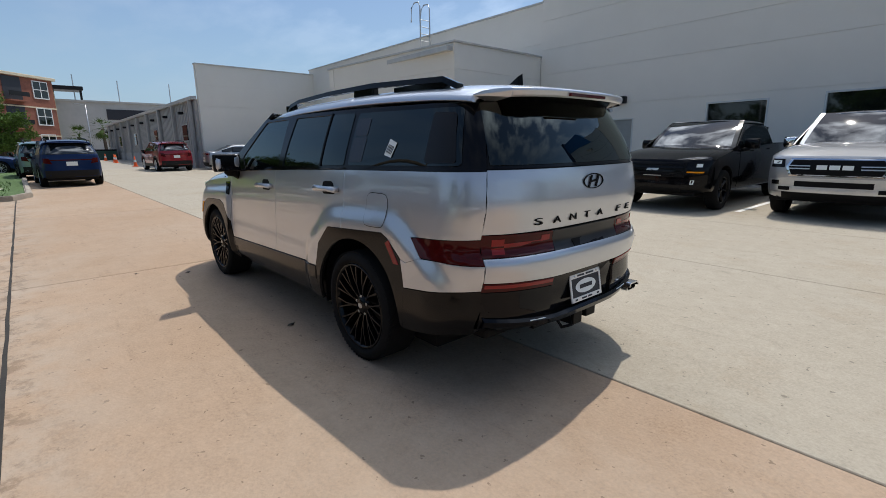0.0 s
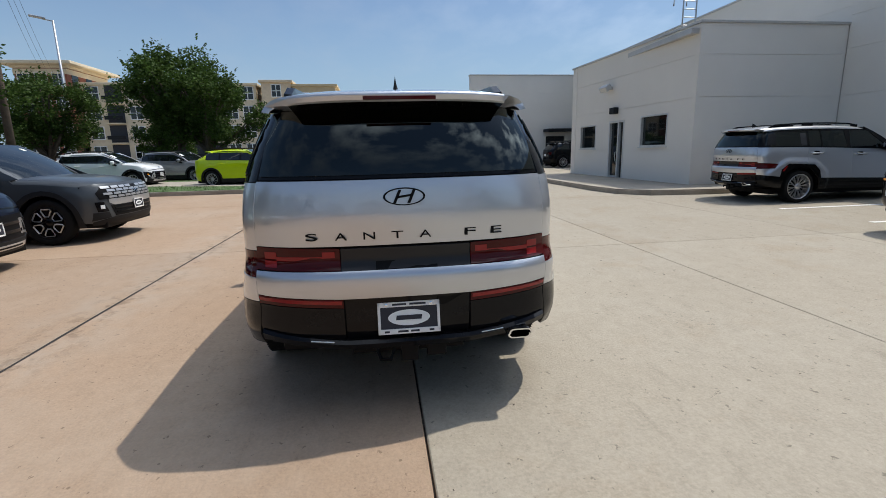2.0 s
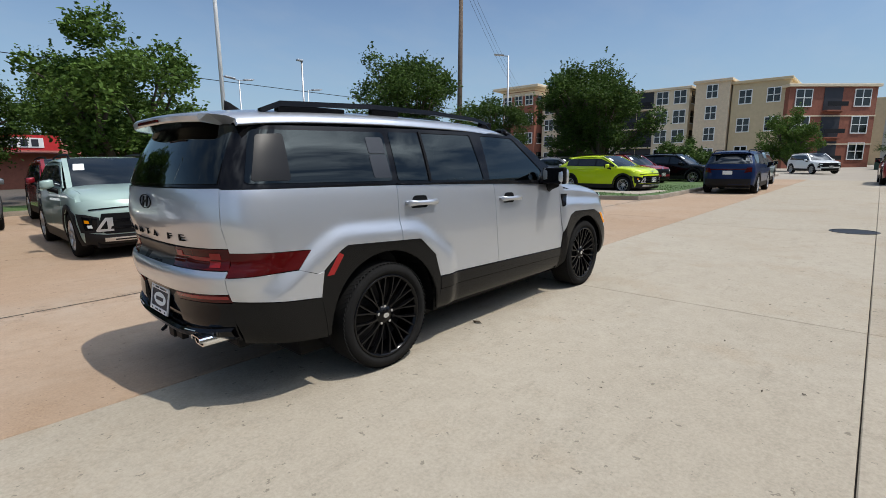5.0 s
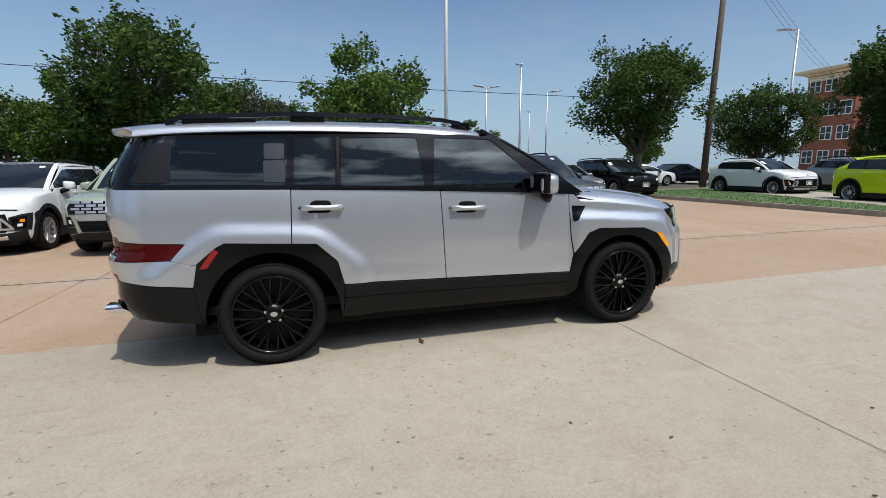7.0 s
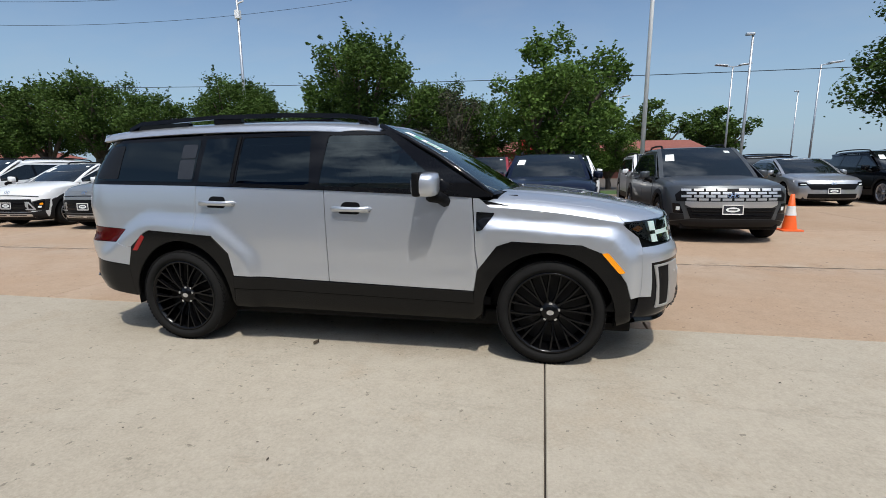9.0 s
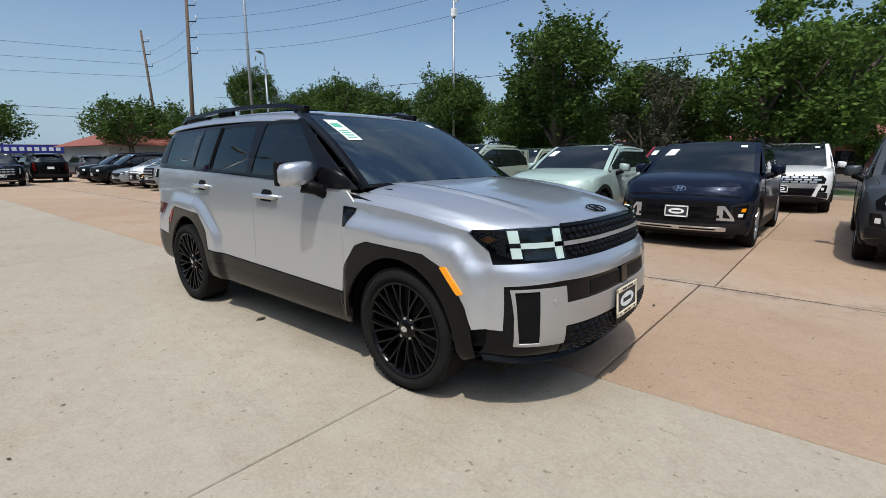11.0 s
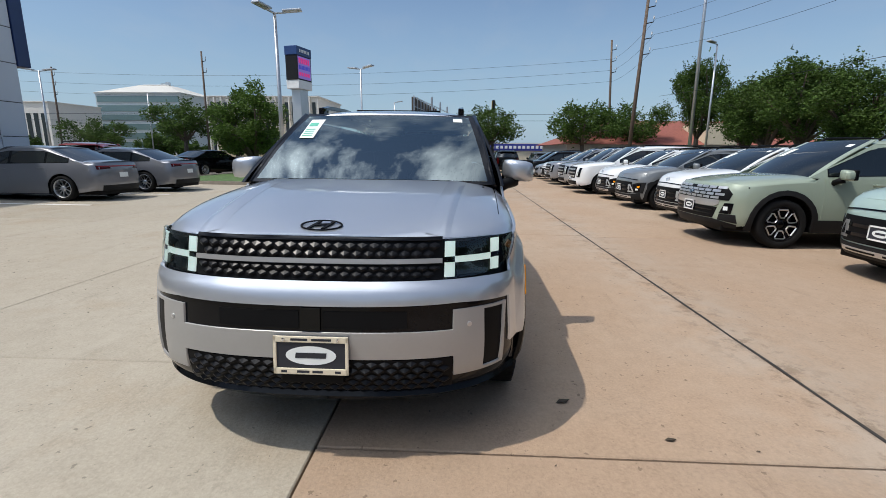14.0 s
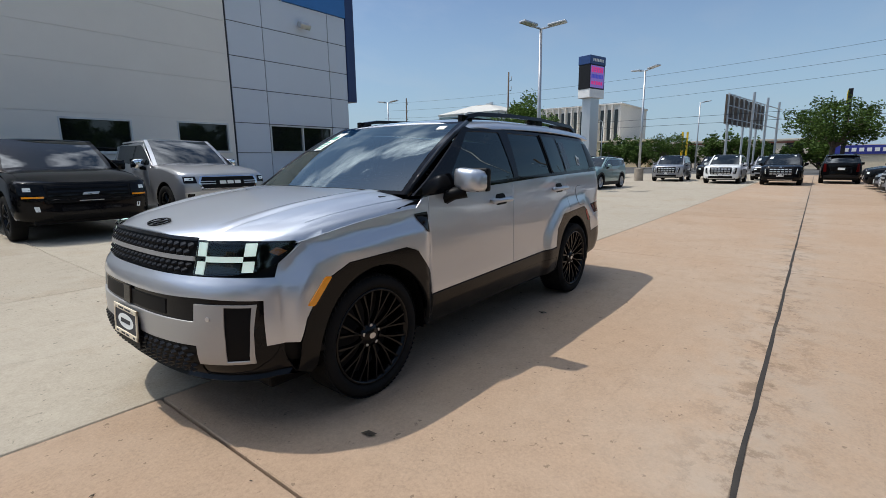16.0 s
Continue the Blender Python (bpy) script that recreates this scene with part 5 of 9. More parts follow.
    zb = H.bonnet(2.10, 0)
    oval_badge("badge", car, face_to((2.125, 0, H.zh(2.125) + 0.003), (0.28, 0, 1.0), (-1, 0, 0.2)), 0.185, 0.105, M_BLACK)
    # floor and cabin
    bm = boxed(-1.95, 1.95, -0.70, 0.70, 0.22, 0.34, 0.02)
    box(bm, -2.3, -1.75, -0.66, 0.66, 0.37, 0.45, 0.02)
    P("underbody", bm, M_BLACK, car)
    bm = boxed(-2.1, 1.0, -0.80, 0.80, 0.40, 0.46)
    P("cabin_floor", bm, M_BLACK, car)
    cabin(car, 0.86, 1.22, 0.76, (0.05, -0.85, -1.65))
    bm = boxed(0.18, 0.22, -0.12, 0.12, 1.50, 1.57, 0.015)
    P("rear_view_mirror", bm, M_BLACK, car)
    four_wheels(car, (-1.4075, 1.4075), 0.918, 0.358, 0.245, 0.276, M_RIMBLK, 12, "thin", M_SATIN, 48, 0.032)
    return car


hero_car = hero()


# ---------------------------------------------------------------- ground
bm = boxed(-900, 900, -900, 900, -3.0, -0.9)
structure("ground", bm, M_EARTH, "dry open ground reaching the horizon", "ground")
bm = boxed(-70, 60, -26, 60, -0.35, -0.03)
structure("pavement", bm, M_JOINT, "concrete lot on a dark joint bed", "pavement", m=LOT)
pave = bpy.data.objects["pavement"]
M_DRIVE = material("drive_concrete", (0.31, 0.275, 0.225), 0.9, vary=0.12, scale=0.4, fine=20, bump=0.2)
bm = boxed(27.2, 130, -60, 60, -0.30, -0.02)
structure("road", bm, M_DRIVE, "worn concrete drive further off", "road", m=LOT)
bm = boxed(-130, -47, -90, 60, -0.30, -0.02)
structure("road_west", bm, M_ASPHALT, "asphalt street beyond the lot", "road", m=LOT)

# kerbs and walks
M_WALK = material("walk_concrete", (0.33, 0.29, 0.235), 0.9, vary=0.1, scale=1.2, fine=50, bump=0.2)
walk_poly = [(7.05, -13.85), (7.0, -8.7), (7.25, -7.2), (8.0, -6.6), (9.2, -6.4), (15.6, -6.2), (16.4, -8.6), (16.4, -9.2), (8.5, -9.2), (8.5, -13.85)]


def slab(name, poly, z0, z1, mat, label, category, lean=True, bevel=0.015):
    bm = bmesh.new()
    f = bm.faces.new([bm.verts.new((x, y, z1)) for x, y in poly])
    f.normal_update()
    if f.normal.z < 0:
        f.normal_flip()
    r = bmesh.ops.extrude_face_region(bm, geom=[f])
    lowv = [v for v in r["geom"] if isinstance(v, bmesh.types.BMVert)]
    for v in lowv:
        v.co.z = z0
    bmesh.ops.recalc_face_normals(bm, faces=bm.faces[:])
    if bevel:
        es = [e for e in bm.edges if all(abs(v.co.z - z1) < 1e-5 for v in e.verts)]
        bmesh.ops.bevel(bm, geom=es, offset=bevel, segments=2, affect="EDGES")
    return structure(name, bm, mat, label, category, m=LOT if lean else None)


slab("pavement_walk", walk_poly, -0.3, 0.135, M_WALK, "raised concrete walk with a worn kerb along the building", "pavement")


def strip(pts, width):
    out, inn = [], []
    for i, p in enumerate(pts):
        a, b = Vector(pts[max(0, i - 1)]), Vector(pts[min(len(pts) - 1, i + 1)])
        d = (b - a).normalized()
        n = Vector((-d.y, d.x))
        out.append(tuple(Vector(p) + n * width))
        inn.append(tuple(p))
    return inn + out[::-1]


def kerb(pts, label):
    slab("kerb", strip(pts, 0.16), -0.25, 0.14, M_KERB, label, "kerb", bevel=0.03)


kerb([(7.0, -13.8), (6.95, -8.7), (7.2, -7.15), (7.95, -6.52), (9.2, -6.32), (15.65, -6.12)][::-1], "stained concrete kerb round the walk")
isl = [(40.0, 2.55), (20.5, 2.5), (13.8, 2.45), (12.95, 2.8), (12.7, 3.9), (12.8, 9.0), (12.75, 14.4), (13.2, 15.4), (14.5, 15.8), (40.0, 16.2)]
slab("ground_strip", isl, -0.3, 0.10, M_GRASS, "mown grass strip with a kerb", "grass")
kerb(isl, "concrete kerb of the grass strip")
isl2 = [(-15.6, -7.4), (-15.2, -8.2), (-15.3, -13.0), (-26, -13.0), (-26, -7.3), (-19.0, -7.1), (-16.3, -7.0)]
slab("ground_island", isl2, -0.3, 0.10, M_GRASS, "grass island beside the lamp post", "grass")
kerb(isl2 + [isl2[0]], "kerb of the grass island")
isl3 = [(-30.0, 16.2), (14.0, 16.0), (14.0, 19.5), (-50.0, 19.5), (-50, 16.4)]
slab("ground_verge", isl3, -0.3, 0.10, M_GRASS, "grass verge under the oak trees", "grass")
kerb([(-50, 16.3), (-30.0, 16.1), (14.0, 15.9)][::-1], "kerb of the verge")

# concrete standing under the cars on the strip
pad = [(14.25, 3.2), (16.75, 2.95), (18.9, 6.0), (20.6, 12.2), (20.9, 14.6), (18.3, 14.9), (17.2, 11.0), (15.35, 6.3)]
slab("ground_pad", pad, -0.3, 0.106, M_WALK, "pale concrete standing inside the grass strip", "pavement")


def on_pad(x, y):
    inside = False
    for (xa, ya), (xb, yb) in zip(pad, pad[1:] + pad[:1]):
        if (ya > y) != (yb > y) and x < xa + (y - ya) / (yb - ya) * (xb - xa):
            inside = not inside
    return inside


# grass blades along the near kerb
bm = bmesh.new()
rng = random.Random(5)
for _ in range(5200):
    x, y = rng.uniform(12.95, 21), rng.uniform(2.8, 15.0)
    if on_pad(x, y):
        continue
    h, a = rng.uniform(0.03, 0.075), rng.uniform(0, 6.28)
    dx, dy = 0.012 * math.cos(a), 0.012 * math.sin(a)
    bm.faces.new([bm.verts.new(p) for p in ((x - dx, y - dy, 0.10), (x + dx, y + dy, 0.10), (x + dy * 1.5, y - dx * 1.5, 0.10 + h))])
ob = part("grass_blades", bm, M_GRASS)
ob.matrix_world = LOT
tagged(ob, "short green grass blades on the strip", "grass", kind="stuff")

# parking lines
for i, (x, y0, y1) in enumerate(((-0.85, -13.6, -8.0), (2.05, -13.6, -8.0), (-4.1, -13.6, -8.4), (-7.1, -13.6, -8.6), (-10.3, -13.6, -8.6), (3.9, -13.6, -8.0))):
    bm = boxed(x - 0.05, x + 0.05, y0, y1, 0.0005, 0.004)
    ob = structure("road_line", bm, M_WHITE, "worn white parking line on concrete", "line", m=LOT)

# manhole
t_man = thing("manhole_cover", LOT @ pose(7.9, -2.98, 0.0), "dark iron manhole cover set in the concrete", "manhole")
part("ring", lathe(bmesh.new(), [(0.36, -0.02), (0.36, 0.006), (0.32, 0.007), (0.315, -0.004)], axis="z", sides=32), M_DKMETAL, t_man)
part("cover", lathe(bmesh.new(), [(0.312, 0.003), (0.2, 0.005), (0.0, 0.005)], axis="z", sides=32), M_DKMETAL, t_man)

# fallen leaves and specks
bm = bmesh.new()
spots = [(1.724, 1.176, 0.045), (-0.345, -0.81, 0.05), (-0.55, 1.0, 0.04), (2.05, 1.62, 0.03)]
for _ in range(150):
    spots.append((rng.uniform(-6, 8), rng.uniform(-6, 6), rng.uniform(0.006, 0.018)))
for x, y, s_ in spots:
    a = rng.uniform(0, 6.28)
    ring = []
    for k in range(6):
        t = a + k * math.pi / 3
        q = s_ * (1.0 if k % 3 == 0 else 0.45)
        ring.append(bm.verts.new((x + q * math.cos(t), y + q * math.sin(t), 0.004 + 0.25 * s_ * (k % 2))))
    bm.faces.new(ring)
ob = part("fallen_leaves", bm, material("dry_leaf", (0.05, 0.035, 0.02), 0.8, vary=0.3))
ob.matrix_world = LOT
tagged(ob, "small dry leaves and specks on the concrete", "leaves", kind="stuff")

# cones
M_BAND = material("cone_band", (0.75, 0.74, 0.72), 0.4)


def cone(x, y, s_=1.0):
    e = thing("traffic_cone", LOT @ pose(x, y, 0), "orange traffic cone with a pale band on the concrete", "cone", "traffic cones")
    part("base", boxed(-0.18 * s_, 0.18 * s_, -0.18 * s_, 0.18 * s_, 0, 0.03 * s_, 0.008), M_ORANGE, e)
    part("body", lathe(bmesh.new(), [(0.13 * s_, 0.03 * s_), (0.10 * s_, 0.22 * s_), (0.035 * s_, 0.70 * s_), (0.02 * s_, 0.71 * s_)], axis="z", sides=20), M_ORANGE, e, "", True)
    part("band", lathe(bmesh.new(), [(0.096 * s_, 0.30 * s_), (0.068 * s_, 0.48 * s_)], axis="z", sides=20), M_BAND, e, "", True)


cone(6.05, 6.33)
for x, y in ((35.8, -3.6), (48.0, -3.9), (46.0, -3.75), (55.5, -4.05)):
    cone(x, y)


# ---------------------------------------------------------------- the dealership building
def wall_run(name, p0, p1, z0, z1, thick, mat, reveals, openings, label, coping=True, rev_mat=None):
    """A wall from p0 to p1 with its face on that line (thickness to the left of the run), real openings, and reveal joints."""
    p0, p1 = Vector(p0), Vector(p1)
    d = (p1 - p0)
    L = d.length
    m = Matrix.Translation((p0.x, p0.y, 0)) @ Matrix.Rotation(math.atan2(d.y, d.x), 4, "Z") @ Matrix.Diagonal((1, -1, 1, 1))
    wall = new(name)
    wall.matrix_world = m
    tagged(wall, label, "wall", kind="structure")
    us = sorted({0.0, L, *[o[0] for o in openings], *[o[1] for o in openings]})
    g = 0.012
    zr = sorted(reveals)
    for a, b in zip(us, us[1:]):
        holes = sorted([(o[2], o[3]) for o in openings if o[0] <= a + 1e-6 and o[1] >= b - 1e-6])
        z = z0
        bands = []
        for h0, h1 in holes:
            bands.append((z, h0))
            z = h1
        bands.append((z, z1))
        for c, e in bands:
            if e - c < 0.01:
                continue
            cuts = [c] + [q for q in zr if c < q < e] + [e]
            for i, (s0, s1) in enumerate(zip(cuts, cuts[1:])):
                part("panel", boxed(a, b, -thick, 0.0, s0 + (g if i else 0), s1), mat, wall)
                if i:
                    part("joint", boxed(a, b, -thick, -0.018, s0, s0 + g), mat, wall)
    if coping:
        bm = boxed(-0.05, L + 0.05, -thick - 0.05, 0.05, z1, z1 + 0.07, 0.01)
        structure("trim_coping", bm, M_COPING, "pale metal coping on the wall", "trim", m=m)
    return m


def window_unit(n, m, u0, u1, z0, z1, mullions=(), label="dark tinted window in a pale metal frame"):
    e = new(f"window_{n}")
    e.matrix_world = m
    tagged(e, label, "window", kind="structure")
    fr = 0.05
    bm = bmesh.new()
    box(bm, u0, u1, -0.14, 0.012, z0, z0 + fr)
    box(bm, u0, u1, -0.14, 0.012, z1 - fr, z1)
    box(bm, u0, u0 + fr, -0.14, 0.012, z0 + fr, z1 - fr)
    box(bm, u1 - fr, u1, -0.14, 0.012, z0 + fr, z1 - fr)
    for q in mullions:
        box(bm, q - 0.025, q + 0.025, -0.14, 0.012, z0 + fr, z1 - fr)
    part("window_frame", bm, M_FRAME, e)
    xs = [u0 + fr, *mullions, u1 - fr]
    for a, b in zip(xs, xs[1:]):
        part("pane", boxed(a, b, -0.10, -0.08, z0 + fr, z1 - fr), M_WINDOW, e)
    part("window_sill", boxed(u0 - 0.04, u1 + 0.04, -0.02, 0.05, z0 - 0.04, z0), M_FRAME, e)


YW = -13.9
RV = (1.72, 2.84, 4.18, 5.12, 6.2)
def ux_(x):
    return 8.5 - x
m_main = wall_run("wall_main", (8.5, YW), (-5.95, YW), -0.6, 7.9, 0.4, M_WALL, RV,
                  [(ux_(2.1), ux_(0.42), 1.66, 2.66), (ux_(-0.85), ux_(-2.68), 1.72, 2.72), (ux_(-4.0), ux_(-5.75), 1.76, 2.76), (ux_(5.35), ux_(4.45), -0.3, 2.32)], "long pale plaster wall with horizontal joints")
window_unit(1, m_main, ux_(2.1), ux_(0.42), 1.66, 2.66)
window_unit(2, m_main, ux_(-0.85), ux_(-2.68), 1.72, 2.72)
window_unit(3, m_main, ux_(-4.0), ux_(-5.75), 1.76, 2.76)
# grey service door
e = new("door_1")
e.matrix_world = m_main
tagged(e, "grey painted metal service door, closed", "door", kind="structure")
part("leaf", boxed(ux_(5.30), ux_(4.50), -0.10, -0.05, -0.3, 2.28, 0.005), material("door_grey", (0.30, 0.31, 0.30), 0.5), e)
part("door_frame", box(box(boxed(ux_(5.35), ux_(5.30), -0.12, 0.01, -0.3, 2.32), ux_(4.50), ux_(4.45), -0.12, 0.01, -0.3, 2.32), ux_(5.30), ux_(4.50), -0.12, 0.01, 2.28, 2.32), M_FRAME, e)
part("door_handle", boxed(ux_(4.62), ux_(4.58), -0.05, 0.0, 0.95, 1.1, 0.006), M_STEEL, e)
# tall wall behind the stub
wall_run("wall_back", (29.0, YW - 0.05), (8.5, YW - 0.05), -0.6, 6.9, 0.4, M_WALL, (5.4,), [], "tall pale wall behind the lower block")
# stub block
wall_run("wall_stub_side", (8.52, -9.15), (8.52, YW), -0.6, 4.87, 0.4, M_WALL, (1.35, 2.84, 4.02), [], "pale plaster side wall")
A, Bs = -9.75, 0.07
def on_stub(x):
    return (x, A + Bs * x)
def us_(x):
    return (16.3 - x) * math.hypot(1, Bs)
m_stub = wall_run("wall_stub_front", on_stub(16.3), on_stub(8.52), -0.6, 4.87, 0.4, M_WALL, (1.35, 2.84, 4.02),
                  [(us_(11.13), us_(9.70), 1.46, 2.50), (us_(15.45), us_(14.14), 1.44, 2.40), (us_(13.15), us_(12.12), 0.13, 2.46)], "pale plaster front wall of the low block")
window_unit(4, m_stub, us_(11.13), us_(9.70), 1.46, 2.50)
window_unit(5, m_stub, us_(15.45), us_(14.14), 1.44, 2.40)
e = new("door_2")
e.matrix_world = m_stub
tagged(e, "glass entrance door in a pale metal frame with pull handle", "door", kind="structure")
d0, d1 = us_(13.15), us_(12.12)
part("door_frame", box(box(box(boxed(d0, d0 + 0.07, -0.14, 0.015, 0.13, 2.46), d1 - 0.06, d1, -0.14, 0.015, 0.13, 2.46), d0 + 0.07, d1 - 0.06, -0.14, 0.015, 2.38, 2.46), d0 + 0.62, d0 + 0.70, -0.14, 0.02, 0.13, 2.38), M_FRAME, e)
part("pane", boxed(d0 + 0.07, d0 + 0.62, -0.10, -0.08, 0.4, 2.38), M_WINDOW, e)
part("pane", boxed(d0 + 0.70, d1 - 0.06, -0.10, -0.08, 0.13, 2.38), M_WINDOW, e)
part("kick_plate", boxed(d0 + 0.07, d0 + 0.62, -0.11, -0.05, 0.13, 0.4), M_FRAME, e)
part("door_handle", tube(bmesh.new(), [(d0 + 0.57, 0.0, 0.95), (d0 + 0.57, 0.05, 0.97), (d0 + 0.57, 0.05, 1.28), (d0 + 0.57, 0.0, 1.30)], 0.014, 6), M_STEEL, e)
wall_run("wall_stub_end", (16.3, YW), (16.3, -8.62), -0.6, 4.87, 0.4, M_WALL, (2.84,), [], "pale plaster end wall of the low block")
bm = boxed(8.6, 16.2, -13.8, -8.9, 4.6, 4.75)
structure("ceiling_stub", bm, M_COPING, "flat roof of the low block", "roof")
# far cross wall and its canopy
m_far = wall_run("wall_far", (28.5, -6.3), (28.5, -15.2), -0.6, 6.55, 0.4, M_WALL, (1.65, 2.9, 4.1, 5.35), [(5.45, 6.85, -0.3, 2.45)], "tall pale cross wall with horizontal joints")
e = new("door_3")
e.matrix_world = m_far
tagged(e, "dark double door under a small canopy", "door", kind="structure")
part("leaf", boxed(5.48, 6.14, -0.12, -0.06, -0.3, 2.43, 0.004), M_DKMETAL, e)
part("leaf", boxed(6.16, 6.82, -0.12, -0.06, -0.3, 2.43, 0.004), M_DKMETAL, e)
bm = boxed(5.25, 7.4, 0.0, 1.1, 2.72, 2.92, 0.01)
structure("trim_canopy", bm, M_DKMETAL, "dark flat entrance canopy", "canopy", m=m_far)
# showroom with metal panels
def up(x):
    return -6.0 - x
m_show = Matrix.Translation((-6.0, YW + 0.02, 0)) @ Matrix.Rotation(math.pi, 4, "Z") @ Matrix.Diagonal((1, -1, 1, 1))
e = new("wall_showroom")
e.matrix_world = m_show
tagged(e, "showroom wall of grey metal panels", "wall", kind="structure")
part("backing", box(box(box(box(bmesh.new(), 0, 1.40, -0.5, -0.03, -0.6, 8.2), 1.40, 4.36, -0.5, -0.03, 2.80, 8.2), 1.40, 4.36, -0.5, -0.03, -0.6, 1.76), 4.36, 5.36, -0.5, -0.03, -0.6, 8.2), M_REVEAL, e)
xs = (0.0, 1.38, 4.40, 5.36)
zs = (-0.6, 1.74, 2.82, 4.03, 5.12, 6.28, 7.4, 8.2)
for i in range(3):
    for j in range(7):
        if i == 1 and j == 1:
            continue
        bm = boxed(xs[i] + 0.014, xs[i + 1] - 0.014, -0.028, 0.0, zs[j] + 0.014, zs[j + 1] - 0.014, 0.004)
        part("panel", bm, M_PANEL, e)
window_unit(6, m_show, 1.40, 4.36, 1.76, 2.80, (2.88,))
bm = boxed(5.37, 5.84, -1.6, 0.04, 3.97, 9.4, 0.02)
structure("trim_fascia", bm, M_NAVYF, "tall navy blue fascia fin at the showroom corner", "fascia", m=m_show)
bm = boxed(2.3, 5.36, -0.4, 0.06, 7.40, 8.9, 0.02)
structure("trim_sign_band", bm, M_BLUEF, "blue sign band above the grey panels", "fascia", m=m_show)
bm = boxed(-11.3, 26, -30, -14.4, -0.6, 6.7)
structure("wall_core", bm, M_WALL, "building mass behind the walls", "wall")


def wall_light(m, u, z, big=True):
    t = thing("wall_light", m @ Matrix.Translation((u, 0, z)), "metal floodlight bracketed to the wall" if big else "small dark wall light over a door", "light", "wall lights")
    if big:
        part("bracket", boxed(-0.06, 0.06, 0, 0.16, -0.05, 0.05, 0.01), M_STEEL, t)
        part("housing", boxed(-0.24, 0.24, -0.13, 0.13, -0.1, 0.1, 0.03, m=Matrix.Translation((0, 0.28, 0.0)) @ Matrix.Rotation(radians(-35), 4, "X")), M_STEEL, t, "", True)
        part("lens", boxed(-0.2, 0.2, -0.02, 0.10, -0.115, -0.102, 0.002, m=Matrix.Translation((0, 0.28, 0.0)) @ Matrix.Rotation(radians(-35), 4, "X")), M_LAMPWHITE, t)
    else:
        part("housing", boxed(-0.17, 0.17, 0, 0.2, -0.12, 0.12, 0.03), M_DKMETAL, t)


wall_light(m_stub, us_(13.1), 3.68)
wall_light(m_stub, us_(12.72), 2.82, False)
wall_light(m_main, ux_(4.9), 2.95, False)
wall_light(m_show, 3.05, 6.62)

# roof ladder
t = thing("roof_ladder", pose(14.0, -12.4, 6.9), "pale steel roof ladder with hooped rails", "ladder")
for dy in (-0.28, 0.28):
    part("rail", tube(bmesh.new(), [(0.0, dy, -2.15), (0.0, dy, 0.75), (0.12, dy, 0.95), (0.4, dy, 0.98), (0.62, dy, 0.80), (0.66, dy, 0.2)], 0.03, 8), M_STEEL, t, "", True)
for k in range(7):
    part("rung", tube(bmesh.new(), [(0, -0.28, -1.6 + 0.3 * k), (0, 0.28, -1.6 + 0.3 * k)], 0.016, 6), M_STEEL, t)

# metal-clad building down the drive
e = new("wall_metal_building")
e.matrix_world = pose(28.92, -6.15, 0)
tagged(e, "long grey metal-clad building with ribs, downpipes and small windows", "building", kind="structure")
part("wall", boxed(0, 40, -12, 0, 1.3, 4.55), M_METALWALL, e)
part("base_course", boxed(0, 40, -12, 0.06, -0.6, 1.3), material("base_blocks", (0.42, 0.41, 0.40), 0.9, vary=0.1), e)
part("gutter", boxed(-0.1, 40.2, -0.1, 0.22, 4.5, 4.72, 0.02), M_COPING, e)
for k in range(9):
    part("downpipe", boxed(0.5 + 4.6 * k, 0.75 + 4.6 * k, 0.06, 0.24, -0.3, 4.5, 0.02), M_METALWALL, e)
    if k % 2 == 0:
        w_ = part("window", boxed(2.4 + 4.6 * k, 3.5 + 4.6 * k, -0.02, 0.05, 2.1, 3.1), M_WINDOW, e)
        part("window_frame", box(boxed(2.3 + 4.6 * k, 3.6 + 4.6 * k, 0.0, 0.07, 2.02, 2.1), 2.3 + 4.6 * k, 3.6 + 4.6 * k, 0.0, 0.07, 3.1, 3.16), M_COPING, w_)
    part("floodlight", boxed(2.95 + 4.6 * k, 3.25 + 4.6 * k, 0.0, 0.3, 3.8, 3.98, 0.05), M_DKMETAL, e)
bm = bmesh.new()
for k in range(100):
    box(bm, 0.2 + 0.4 * k, 0.25 + 0.4 * k, 0, 0.03, 1.35, 4.5)
ob = part("rib", bm, M_METALWALL, e)
ob["kind"] = "stuff"


# ---------------------------------------------------------------- posts, poles and wires
def lamp_post(x, y, h, arms, r=0.09, base=True, z0=-0.3, cam_=False):
    t = thing("street_lamp", pose(x, y, z0), "tall grey steel car-park lamp post with flat heads", "lamp", "car-park lamps")
    part("pole", tube(bmesh.new(), [(0, 0, 0), (0, 0, h)], [r, r * 0.6], 10), M_STEEL, t, "", True)
    if base:
        part("base", lathe(bmesh.new(), [(0.3, 0), (0.3, 0.9), (0.27, 0.95), (0.0, 0.95)], axis="z", sides=20), M_KERB, t)
    for a in arms:
        rot = Matrix.Translation((0, 0, h)) @ Matrix.Rotation(radians(a), 4, "Z")
        ob = part("lamp_head", box(boxed(0.0, 0.5, -0.05, 0.05, -0.06, 0.0, 0.01), 0.35, 1.15, -0.2, 0.2, -0.02, 0.07, 0.03), M_STEEL, t)
        ob.matrix_basis = rot @ Matrix.Rotation(radians(-6), 4, "Y")
    if cam_:
        part("camera_box", boxed(-0.12, 0.12, -0.12, 0.12, h - 1.9, h - 1.5, 0.03), M_WHITE, t)
        part("camera_arm", tube(bmesh.new(), [(0, 0, h - 1.2), (0.35, 0, h - 1.1)], 0.04, 6), M_WHITE, t)


